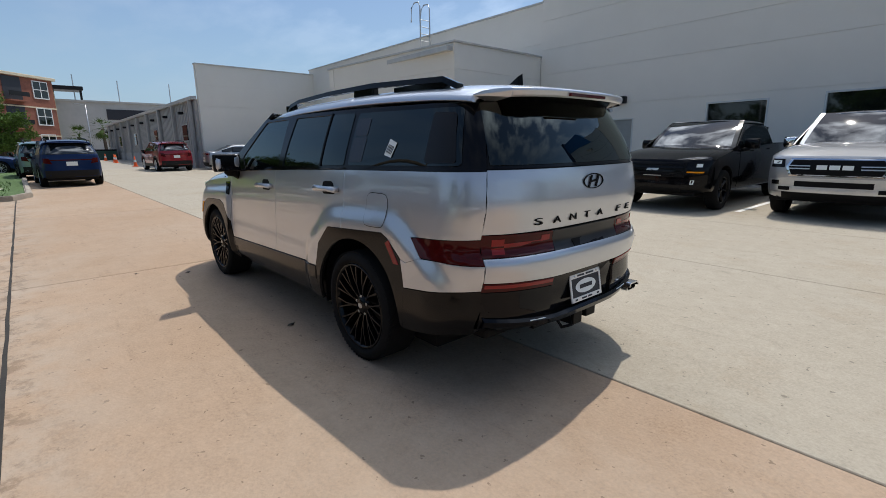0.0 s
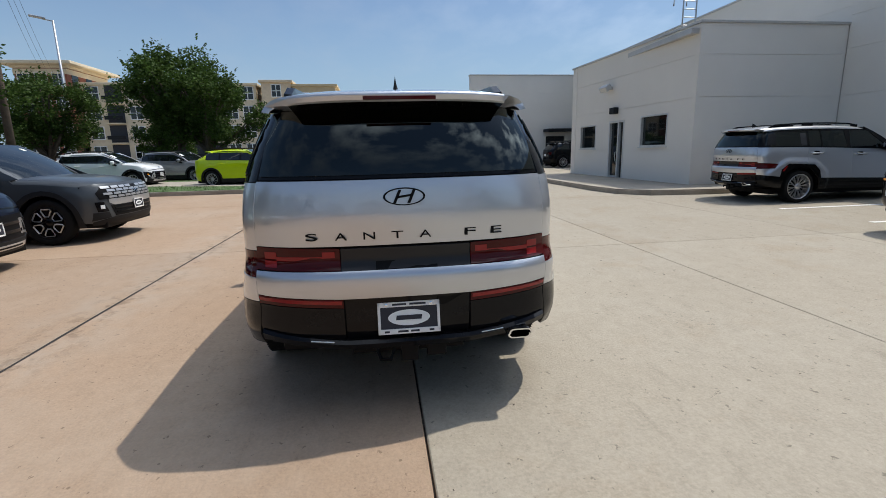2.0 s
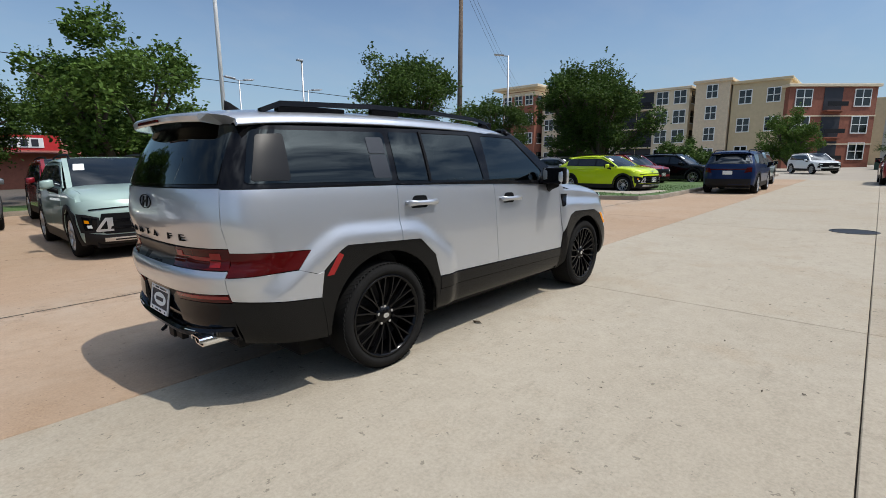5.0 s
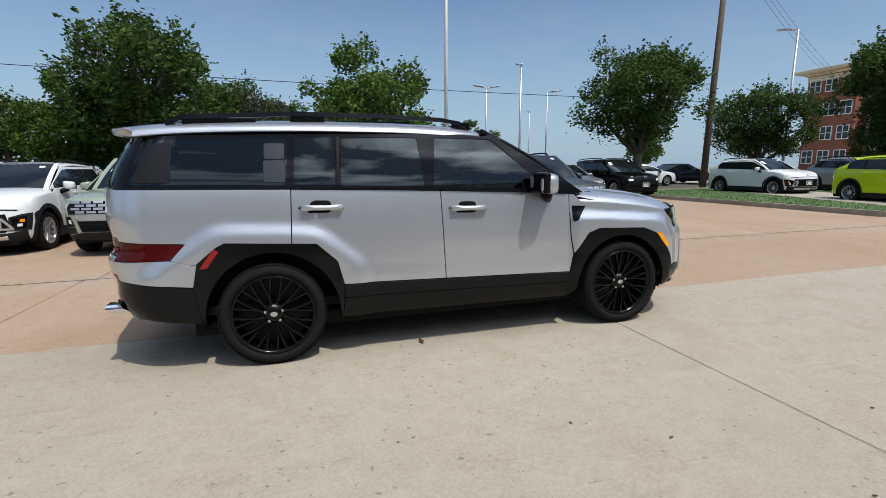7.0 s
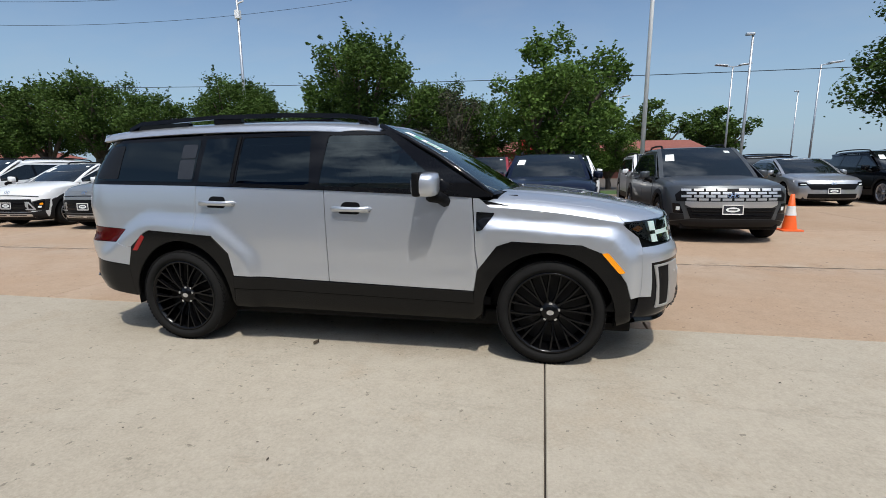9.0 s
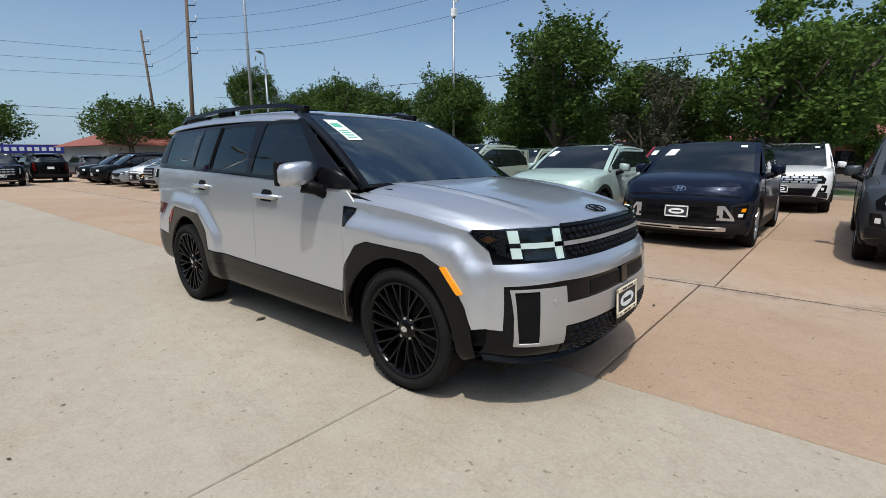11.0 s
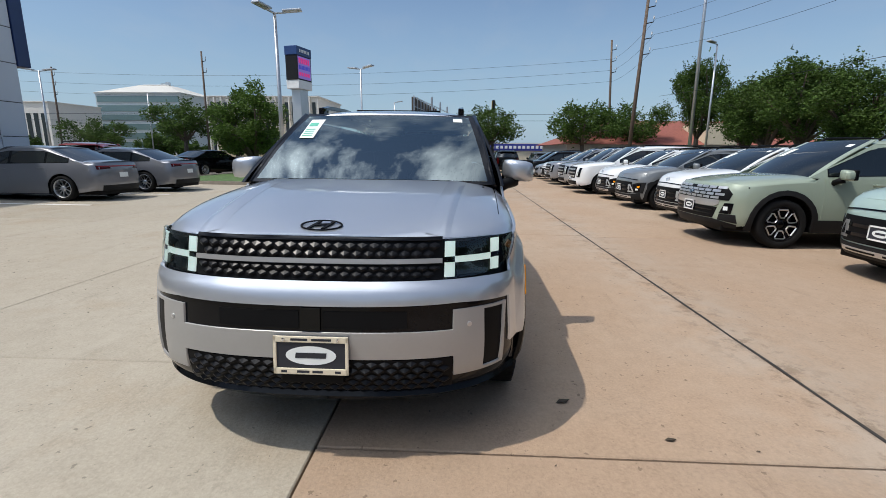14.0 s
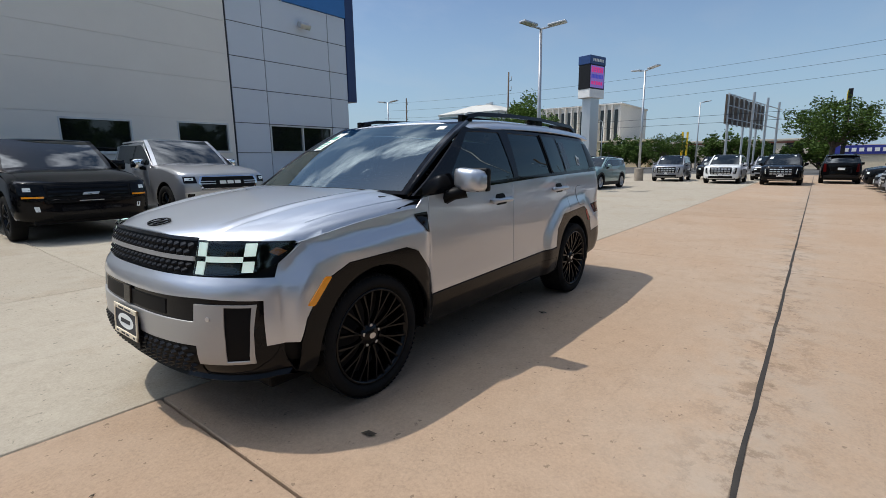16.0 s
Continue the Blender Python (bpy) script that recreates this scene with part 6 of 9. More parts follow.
lamp_post(-17.45, -7.65, 7.45, (100, -20), 0.11)
lamp_post(-31.4, -6.95, 7.4, (60, -120), 0.09)
lamp_post(-36.8, 20.6, 10.1, (-60,), 0.10, False)
lamp_post(-13.55, 18.1, 10.6, (-20,), 0.09, False, cam_=True)
lamp_post(29.4, 19.7, 10.2, (120,), 0.10, False)
lamp_post(-62.0, -9.0, 8.0, (90,), 0.09, False)
lamp_post(14.0, 34.0, 8.2, (180, 0), 0.08, False)
lamp_post(9.0, 52.0, 8.6, (180, 0), 0.08, False)
lamp_post(17.5, 30.0, 7.4, (0,), 0.07, False)
lamp_post(-57.0, -40.0, 8.6, (140,), 0.09, False)
lamp_post(-60.0, -20.0, 6.4, (-30,), 0.07, False)
lamp_post(-31.2, -30.9, 7.25, (100, -80), 0.09, False)
lamp_post(72.0, -4.6, 7.6, (90,), 0.09, False)


def utility_pole(x, y, h, r, lean_x=0.0, lean_y=0.0, arms=0, face=0.0, z0=-0.9):
    t = thing("utility_pole", pose(x, y, z0), "weathered wooden utility pole", "pole", "utility poles")
    part("shaft", tube(bmesh.new(), [(0, 0, 0), (lean_x * 0.5, lean_y * 0.5, h / 2), (lean_x, lean_y, h)], [r, r * 0.85, r * 0.65], 10), M_WOOD, t, "", True)
    for k in range(arms):
        z = h - 1.2 - 1.3 * k
        f = z / h
        a = radians(face)
        p = Vector((lean_x * f, lean_y * f, z))
        d = Vector((math.cos(a), math.sin(a), 0))
        arm = part("insulator_arm", tube(bmesh.new(), [p, p + d * 0.75, p + d * 0.8 + Vector((0, 0, 0.3))], [0.05, 0.045, 0.03], 6), M_DKMETAL, t)
        part("insulator", tube(bmesh.new(), [p + d * 0.8 + Vector((0, 0, 0.28)), p + d * 0.8 + Vector((0, 0, 0.5))], 0.06, 8), M_WHITE, arm)
    return t


utility_pole(20.6, 17.4, 15.0, 0.19, 0.9, 0.5)
utility_pole(-42.7, 16.25, 16.0, 0.195, 0.75, 0.45, 4, 40)
utility_pole(-58.0, 19.0, 15.6, 0.17, -0.2, -0.6, 3, 30)
utility_pole(-63.8, -58.2, 13.5, 0.16, 0.1, 0.2, 3, 60)
utility_pole(-56.0, -32.0, 14.0, 0.15, 0.0, 0.1, 2, 60)
t = thing("flag_pole", pose(5.2, 16.7, -0.4), "tall thin white steel pole", "pole")
part("shaft", tube(bmesh.new(), [(0, 0, 0), (0, 0, 17)], [0.09, 0.06], 10), M_WHITE, t, "", True)
t = thing("flag_pole", pose(-39.0, 20.3, -0.4), "tall pale steel mast", "pole")
part("shaft", tube(bmesh.new(), [(0, 0, 0), (0, 0, 26)], [0.16, 0.09], 10), M_STEEL, t, "", True)
for x, y, h in ((8.7, 16.4, 6.4), (20.0, 38.0, 7.0)):
    t = thing("street_lamp", pose(x, y, -0.4), "slim pale lamp post", "lamp")
    part("pole", tube(bmesh.new(), [(0, 0, 0), (0, 0, h)], [0.06, 0.04], 8), M_STEEL, t, "", True)
    part("lamp_head", boxed(-0.25, 0.05, -0.08, 0.08, h - 0.05, h + 0.03, 0.02), M_STEEL, t)


def wire(a, b, sag, r=0.016):
    pts = []
    a, b = Vector(a), Vector(b)
    for i in range(17):
        t = i / 16
        p = a.lerp(b, t)
        p.z -= sag * 4 * t * (1 - t)
        pts.append(p)
    bm = tube(bmesh.new(), pts, r * 0.65, 5)
    ob = part("power_line", bm, M_DKMETAL)
    tagged(ob, "thin dark overhead power line", "cable", "power lines")


for dz in (0, -1.3, -2.6):
    wire((-42.0, 17.5, 13.0 + dz), (-57.6, 18.6, 12.4 + dz), 0.4)
    wire((-57.6, 18.6, 12.4 + dz), (-60.0, -60.0, 11.5 + dz), 1.2, 0.022)
    wire((-42.0, 17.5, 13.0 + dz), (-10.0, 24.0, 13.4 + dz), 1.0)
wire((-60, -120, 6.3), (-60, 40, 6.2), 0.3, 0.03)
wire((-60, -120, 5.4), (-60, 40, 5.4), 0.3, 0.03)
for d in (0, 0.45, 0.9):
    wire((20.9 + d, 17.6, 13.0), (75.0 + 3 * d, 48.0, 13.2), 1.0)
wire((20.9, 17.5, 4.9), (-44.0, 19.2, 6.6), 0.5, 0.022)

# billboard frame, pylon sign, yellow post
t = thing("billboard", pose(-81.0, -5.3, -0.9, 0, 0, 84), "tall steel billboard frame seen from behind", "billboard")
for x, y in ((-8.5, -1.2), (-8.5, 1.6), (0, -1.2), (0, 1.6), (8.5, -1.2), (8.5, 1.6)):
    part("leg", tube(bmesh.new(), [(y, x, 0), (y, x, 10.4)], 0.16, 8), M_STEEL, t)
part("board", boxed(-1.1, -0.9, -11, 11, 6.5, 10.2), material("billboard_back", (0.10, 0.075, 0.055), 0.9, vary=0.3, scale=2), t)
for k in range(9):
    part("rib", boxed(-0.9, -0.7, -10.8 + 2.68 * k, -10.65 + 2.68 * k, 6.3, 10.4), M_STEEL, t)
for z in (7.2, 8.8, 10.2):
    part("strut", tube(bmesh.new(), [(-0.7, -10.8, z), (1.6, 10.8, z - 0.8)], 0.07, 6), M_STEEL, t)
M_NAVYCAP = material("sign_cap_blue", (0.015, 0.05, 0.17), 0.4, vary=0.05)
t = thing("pylon_sign", pose(-49.1, -17.5, 0.15, 0, 0, 76), "dealer pylon sign with a blue cap and a lit message screen", "sign")
part("column", boxed(-0.55, 0.55, -0.75, 0.75, -1.05, 8.0, 0.05), M_STEEL, t)
part("foot_panel", boxed(-0.75, 0.75, -1.3, 1.3, 7.6, 8.5, 0.03), M_WHITE, t)
sc = part("screen_box", boxed(-0.7, 0.7, -1.35, 1.35, 8.5, 11.0, 0.02), M_DKMETAL, t)
part("screen", boxed(0.70, 0.72, -1.2, 1.2, 8.65, 10.9), glow("led_screen", (0.20, 0.13, 0.42), 0.5), sc)
M_LEDRED, M_LEDPINK = glow("led_red", (0.75, 0.03, 0.22), 0.4), glow("led_blue", (0.05, 0.06, 0.45), 0.4)
for z0, z1, mat, n in ((10.2, 10.75, M_LEDRED, 6), (9.6, 10.0, M_LEDPINK, 8), (8.95, 9.3, M_LEDRED, 5)):
    for k in range(n):
        w_ = 2.1 / n
        part("message_bar", boxed(0.72, 0.735, -1.05 + k * w_, -1.05 + (k + 0.72) * w_, z0, z1), mat, sc)
cap = part("cap", boxed(-0.75, 0.75, -1.4, 1.4, 11.0, 11.9, 0.05), M_NAVYCAP, t)
for k in range(7):
    part("letter_bar", boxed(0.75, 0.77, -0.9 + 0.28 * k, -0.72 + 0.28 * k, 11.3, 11.6), M_WHITE, cap)
t = thing("pylon_sign", pose(-70.0, -12.0, -0.9), "slim yellow street sign on two posts", "sign")
for y in (-0.3, 0.3):
    part("post", boxed(-0.12, 0.12, y - 0.12, y + 0.12, 0, 5.6, 0.03), material("sign_yellow", (0.75, 0.50, 0.02), 0.5), t)
t = thing("pylon_sign", pose(-72.0, 5.0, -0.9), "dark slim sign with a yellow edge behind a tree", "sign")
part("post", boxed(-0.2, 0.2, -0.22, 0.22, 0, 9.9, 0.03), M_DKMETAL, t)
part("edge", boxed(-0.2, 0.2, -0.30, -0.22, 8.2, 9.7, 0.02), material("sign_edge", (0.75, 0.55, 0.03), 0.5), t)


# ---------------------------------------------------------------- far buildings
def block(name, label, x0, x1, y0, y1, z1, wall_mat, face, cols, rows, win, zbase=0.8, roof_mat=None, bands=(), z0=-0.9, balconies=()):
    """A far building with storeys and windows. face: 'W' looks to -x, 'E' to +x, 'S' to -y."""
    t = thing(name, pose(0, 0, 0), label, "building")
    part("wall", boxed(x0, x1, y0, y1, z0, z1), wall_mat, t)
    part("roof", boxed(x0 - 0.3, x1 + 0.3, y0 - 0.3, y1 + 0.3, z1, z1 + 0.35, 0.05), roof_mat or wall_mat, t)
    ww, wh = win
    for f in face:
        L = (y1 - y0) if f in "WE" else (x1 - x0)
        for i in range(cols):
            for j in range(rows):
                c = (i + 0.5) / cols * L
                z = zbase + (j + 0.3) * (z1 - zbase) / rows
                if f == "W" and i in balconies:
                    yc = y0 + c
                    # the recess is not hollow: a flat dark sheet paints its shade
                    ba = part("balcony", boxed(x0 - 0.04, x0 + 0.02, yc - 1.15, yc + 1.15, z - 0.55, z + wh + 0.25), M_INK_SHADE, t)
                    part("balcony_floor", boxed(x0 - 0.9, x0, yc - 1.25, yc + 1.25, z - 0.7, z - 0.55), wall_mat, ba)
                    part("railing", boxed(x0 - 0.9, x0 - 0.84, yc - 1.25, yc + 1.25, z - 0.1, z + 0.42), M_DKMETAL, ba)
                    continue
                if f == "W":
                    b, fr = (x0 - 0.06, x0 + 0.02, y0 + c - ww / 2, y0 + c + ww / 2), (x0 - 0.09, x0 + 0.02, y0 + c - ww / 2 - 0.1, y0 + c + ww / 2 + 0.1)
                elif f == "E":
                    b, fr = (x1 - 0.02, x1 + 0.06, y0 + c - ww / 2, y0 + c + ww / 2), (x1 - 0.02, x1 + 0.09, y0 + c - ww / 2 - 0.1, y0 + c + ww / 2 + 0.1)
                else:
                    b, fr = (x0 + c - ww / 2, x0 + c + ww / 2, y0 - 0.06, y0 + 0.02), (x0 + c - ww / 2 - 0.1, x0 + c + ww / 2 + 0.1, y0 - 0.09, y0 + 0.02)
                wn = part("window", boxed(*b, z, z + wh), M_WINDOW, t)
                bm = boxed(*fr, z - 0.12, z)
                box(bm, fr[0], fr[1], (b[2] + b[3]) / 2 - 0.05 if f in "WE" else b[2], (b[2] + b[3]) / 2 + 0.05 if f in "WE" else b[3], z + (0 if f in "WE" else wh / 2), z + (wh if f in "WE" else wh / 2 + 0.08))
                if f == "W":
                    box(bm, fr[0], fr[1], b[2] - 0.1, b[2], z, z + wh)
                    box(bm, fr[0], fr[1], b[3], b[3] + 0.1, z, z + wh)
                    box(bm, fr[0], fr[1], b[2] - 0.1, b[3] + 0.1, z + wh, z + wh + 0.1)
                    box(bm, fr[0], fr[1], b[2], b[3], z + wh * 0.5 - 0.04, z + wh * 0.5 + 0.04)
                part("frame", bm, M_WHITE, wn)
    for zz0, zz1, mat in bands:
        part("band", boxed(x0 - 0.08, x1 + 0.08, y0 - 0.08, y1 + 0.08, zz0, zz1), mat, t)
    return t


block("apartment_building", "beige stucco apartment block with white-framed windows", 70, 84, 17.5, 27.0, 11.6, M_STUCCO, "WS", 4, 4, (1.5, 1.7), balconies=(2, 3))
block("apartment_building", "beige stucco apartment block with balconies, further along", 72, 86, 28, 42, 12.0, M_STUCCO, "W", 5, 4, (1.6, 1.7), balconies=(1, 3))
block("apartment_building", "narrow pale stucco stair tower between apartment blocks", 69, 78, 12.4, 16.5, 11.9, material("stucco_pale", (0.66, 0.53, 0.37), 0.9), "W", 1, 4, (1.2, 1.6))
block("apartment_building", "olive stucco wing of the apartment house", 69.5, 80, 6.1, 12.2, 11.4, M_STUCCO2, "W", 2, 3, (1.3, 1.6))
t = block("apartment_building", "red brick apartment house with pale cornice and balconies", 68, 79, -5.0, 6.0, 10.4, M_BRICK, "W", 3, 3, (1.9, 1.9), balconies=(1,), roof_mat=M_STUCCO, bands=((6.9, 7.05, M_STUCCO), (3.5, 3.65, M_STUCCO)))
t.matrix_world = Matrix.Translation((69, 6, 0)) @ Matrix.Rotation(radians(44), 4, "Z") @ Matrix.Translation((-68, -6, 0))
block("apartment_building", "brick corner tower with a wide pale cornice", 70, 80, 42.4, 49, 14.0, M_BRICK, "WS", 3, 4, (1.4, 1.7), roof_mat=M_STUCCO, bands=((13.2, 13.9, M_STUCCO),))
part("cornice", boxed(68.6, 81.4, 41.0, 50.4, 14.36, 14.8, 0.1), M_STUCCO, bpy.data.objects["apartment_building.005"] if "apartment_building.005" in bpy.data.objects else None)
t = block("parking_garage", "pale concrete parking garage with open decks", 96, 130, -34, 0.6, 9.6, M_GARAGE, "W", 1, 1, (0.2, 0.2))
# deck openings are dark sheets on the solid wall, their inner shade painted
for j, z in enumerate((1.2, 4.0, 6.9)):
    part("deck_opening", boxed(95.9, 96.1, -33, -9.6, z, z + 1.7), M_INK_SHADE, t)
tw = part("stair_tower", boxed(94, 100, -2.9, 0.4, -0.9, 10.8), M_STUCCO2, t)
# dark sheets paint the shade inside the tower's slots
for z in (0.8, 3.6, 6.4, 8.6):
    part("slot", boxed(93.94, 94.02, -1.6, -0.4, z, z + 1.5), M_INK_SHADE, tw)
for y, h in ((-12.0, 4.0), (-20.0, 4.0), (-5.8, 4.6)):
    part("roof_lamp", tube(bmesh.new(), [(98, y, 9.6), (98, y, 9.6 + h)], 0.09, 6), M_STEEL, t)
part("roof_shelter", boxed(95, 99, -6.8, -2.6, 11.4, 12.0, 0.1), M_DKMETAL, t)
for y in (-6.5, -2.9):
    part("shelter_post", boxed(96, 96.3, y - 0.15, y + 0.15, 9.6, 11.4), M_DKMETAL, t)
M_BIN = material("bin_green", (0.02, 0.06, 0.045), 0.6)
for y in (-4.2, -7.9):
    t = thing("waste_container", pose(60.0, y, -0.3), "dark green waste container by the garage", "container", "waste containers")
    part("body", boxed(0, 3, -1.5, 1.5, 0, 1.9, 0.05), M_BIN, t)
    part("lid", boxed(0, 3, -1.5, 1.5, 1.9, 2.05, 0.04), M_BLACK, t)
    part("pocket", boxed(-0.12, 0.0, -1.5, -1.2, 0.7, 1.2, 0.02), M_BIN, t)
# west: red roofed shops, offices, street front
t = thing("shop_building", pose(-64, 26, -0.9), "long low shop building with a red shingle hip roof", "building")
part("wall", boxed(-9, 9, -13, 18, 0, 3.2), material("wall_white_shop", (0.60, 0.57, 0.52), 0.9), t)
bm = bmesh.new()
v = [bm.verts.new(p) for p in ((-10, -14, 3.1), (10, -14, 3.1), (10, 19, 3.1), (-10, 19, 3.1), (0, -6, 6.4), (0, 11, 6.4))]
for q in ((0, 1, 4), (1, 2, 5, 4), (2, 3, 5), (3, 0, 4, 5), (3, 2, 1, 0)):
    bm.faces.new([v[i] for i in q])
part("roof", bm, M_ROOFRED, t)
part("gable", boxed(3.5, 10.2, 3.0, 6.5, 3.1, 5.6, 0.05), M_STUCCO, t)
for k in range(5):
    part("window", boxed(8.95, 9.06, -11 + 5.6 * k, -8.6 + 5.6 * k, 0.9, 2.3), M_WINDOW, t)
t = thing("shop_building", pose(1.5, 44.0, -0.9), "brick shop with red and white sign panels behind the trees", "building")
part("wall", boxed(-15, 14, 0, 12, 0, 3.4), M_BRICK, t)
bm = bmesh.new()
v = [bm.verts.new(p) for p in ((-15.5, -1.2, 3.3), (14.5, -1.2, 3.3), (14.5, 6, 4.5), (-15.5, 6, 4.5))]
bm.faces.new(v)
part("roof", bm, M_ROOFRED, t)
part("sign_panel", boxed(-2.4, 2.4, -1.4, -1.2, 3.5, 4.6), material("sign_red", (0.50, 0.02, 0.02), 0.5), t)
part("sign_panel", boxed(-1.4, 1.4, -1.45, -1.39, 3.7, 4.4), M_WHITE, t)
for k in range(4):
    part("letter_bar", boxed(-1.1 + 0.6 * k, -0.7 + 0.6 * k, -1.48, -1.44, 3.8, 4.3), M_INK_SHADE, t)
for k in range(4):
    part("window", boxed(-12 + 6.5 * k, -8.5 + 6.5 * k, -0.06, 0.02, 0.7, 2.4), M_WINDOW, t)
t = thing("shop_building", pose(-88, 12, -0.9), "low pale shops behind a fence across the street", "building")
part("wall", boxed(-4, 4, -8, 40, 0, 3.6), M_STUCCO, t)
part("sign_band", boxed(4.0, 4.2, -7.5, 8, 2.3, 3.5), material("sign_blue", (0.03, 0.04, 0.25), 0.5), t)
for k in range(12):
    part("letter_bar", boxed(4.2, 4.25, -6.5 + 0.8 * k, -6.0 + 0.8 * k, 2.65, 3.15), M_WHITE, t)
block("shop_building", "pale shopping parade with arches across the street", -125, -108, -26, 6, 4.1, material("stucco_parade", (0.55, 0.49, 0.40), 0.9), "E", 7, 1, (2.6, 2.4), 0.2, bands=((3.7, 3.95, M_ROOFRED),))
block("apartment_building", "two-storey brown flats across the street", -125, -112, -60, -28, 5.0, M_STUCCO2, "E", 8, 2, (2.2, 1.5), 0.3, roof_mat=M_STUCCO)
t = block("office_building", "wide glass and stone office building with a pale dome roof", -190, -160, -127, -97, 19.7, material("office_band", (0.52, 0.55, 0.54), 0.6), "E", 1, 1, (0.3, 0.3))
for j in range(6):
    part("glass_band", boxed(-159.98, -159.8, -126.5, -97.5, 1.5 + 3.1 * j, 3.5 + 3.1 * j), material("office_glass", (0.13, 0.20, 0.20), 0.08, spec=0.8) if j == 0 else bpy.data.materials["office_glass"], t)
bm = bmesh.new()
v = [bm.verts.new(p) for p in ((-190.5, -127.5, 20.1), (-159.5, -127.5, 20.1), (-159.5, -96.5, 20.1), (-190.5, -96.5, 20.1), (-179, -116, 24.0), (-170, -116, 24.0), (-170, -108, 24.0), (-179, -108, 24.0))]
for q in ((0, 1, 5, 4), (1, 2, 6, 5), (2, 3, 7, 6), (3, 0, 4, 7), (4, 5, 6, 7)):
    bm.faces.new([v[i] for i in q])
part("dome_roof", bm, material("roof_membrane", (0.50, 0.49, 0.45), 0.8, vary=0.1), t)
for k in range(4):
    part("roof_unit", boxed(-177 + 1.6 * k, -176.2 + 1.6 * k, -114.5 + 1.9 * k, -113 + 1.9 * k, 23.9, 24.7 + 0.3 * (k % 2)), M_SATIN, t)
t = block("office_building", "white office slab with tall fins", -140, -118, -65, -36.5, 14.2, material("office_white", (0.70, 0.66, 0.60), 0.8), "E", 1, 1, (0.3, 0.3))
for k in range(16):
    part("window_slot", boxed(-117.98, -117.85, -64.2 + 1.75 * k, -63.4 + 1.75 * k, 1.0, 13.0), M_WINDOW, t)
    part("fin", boxed(-118, -117.3, -64.9 + 1.75 * k, -64.6 + 1.75 * k, 0.5, 14.4), bpy.data.materials["office_white"], t)
t = block("office_building", "white office slab with red sign strip beyond the showroom", -150, -130, -150, -118, 14.0, bpy.data.materials["office_white"], "E", 1, 1, (0.3, 0.3))
for k in range(14):
    part("window_slot", boxed(-129.98, -129.85, -149 + 2.2 * k, -147.8 + 2.2 * k, 1.0, 11.0), M_WINDOW, t)


# ---------------------------------------------------------------- the other vehicles
M_CARGLASS = material("car_glass", (0.007, 0.010, 0.011), 0.03, vary=0.05, spec=0.75)
M_CLADG = material("cladding_grey_plastic", (0.016, 0.016, 0.0165), 0.55, vary=0.1, fine=200, bump=0.05, spec=0.15)
M_CHROMEDK = material("dark_chrome", (0.62, 0.61, 0.59), 0.34, metal=0.8)
PAINTS = {
    "navy": paint("paint_navy", (0.007, 0.011, 0.026), 0.3, 0.28),
    "mint": paint("paint_mint", (0.36, 0.47, 0.42), 0.1, 0.35),
    "sage": paint("paint_sage", (0.30, 0.35, 0.27), 0.1, 0.35),
    "charcoal": paint("paint_charcoal", (0.075, 0.082, 0.088), 0.4, 0.32),
    "white": paint("paint_white", (0.72, 0.73, 0.72), 0.0, 0.35),
    "silver": paint("paint_silver", (0.42, 0.43, 0.44), 0.7, 0.32),
    "grey": paint("paint_grey", (0.19, 0.20, 0.20), 0.3, 0.35),
    "gunmetal": paint("paint_gunmetal", (0.27, 0.275, 0.29), 0.5, 0.32),
    "steel": paint("paint_steel", (0.40, 0.405, 0.42), 0.6, 0.3),
    "slate": paint("paint_slate", (0.215, 0.220, 0.240), 0.5, 0.28),
    "black": paint("paint_black", (0.003, 0.003, 0.0035), 0.0, 0.12),
    "lime": paint("paint_lime", (0.52, 0.66, 0.0), 0.0, 0.35),
    "blue": paint("paint_blue", (0.008, 0.022, 0.078), 0.3, 0.3),
    "red": paint("paint_red", (0.24, 0.008, 0.014), 0.2, 0.3),
    "teal": paint("paint_teal", (0.19, 0.29, 0.29), 0.4, 0.32),
}


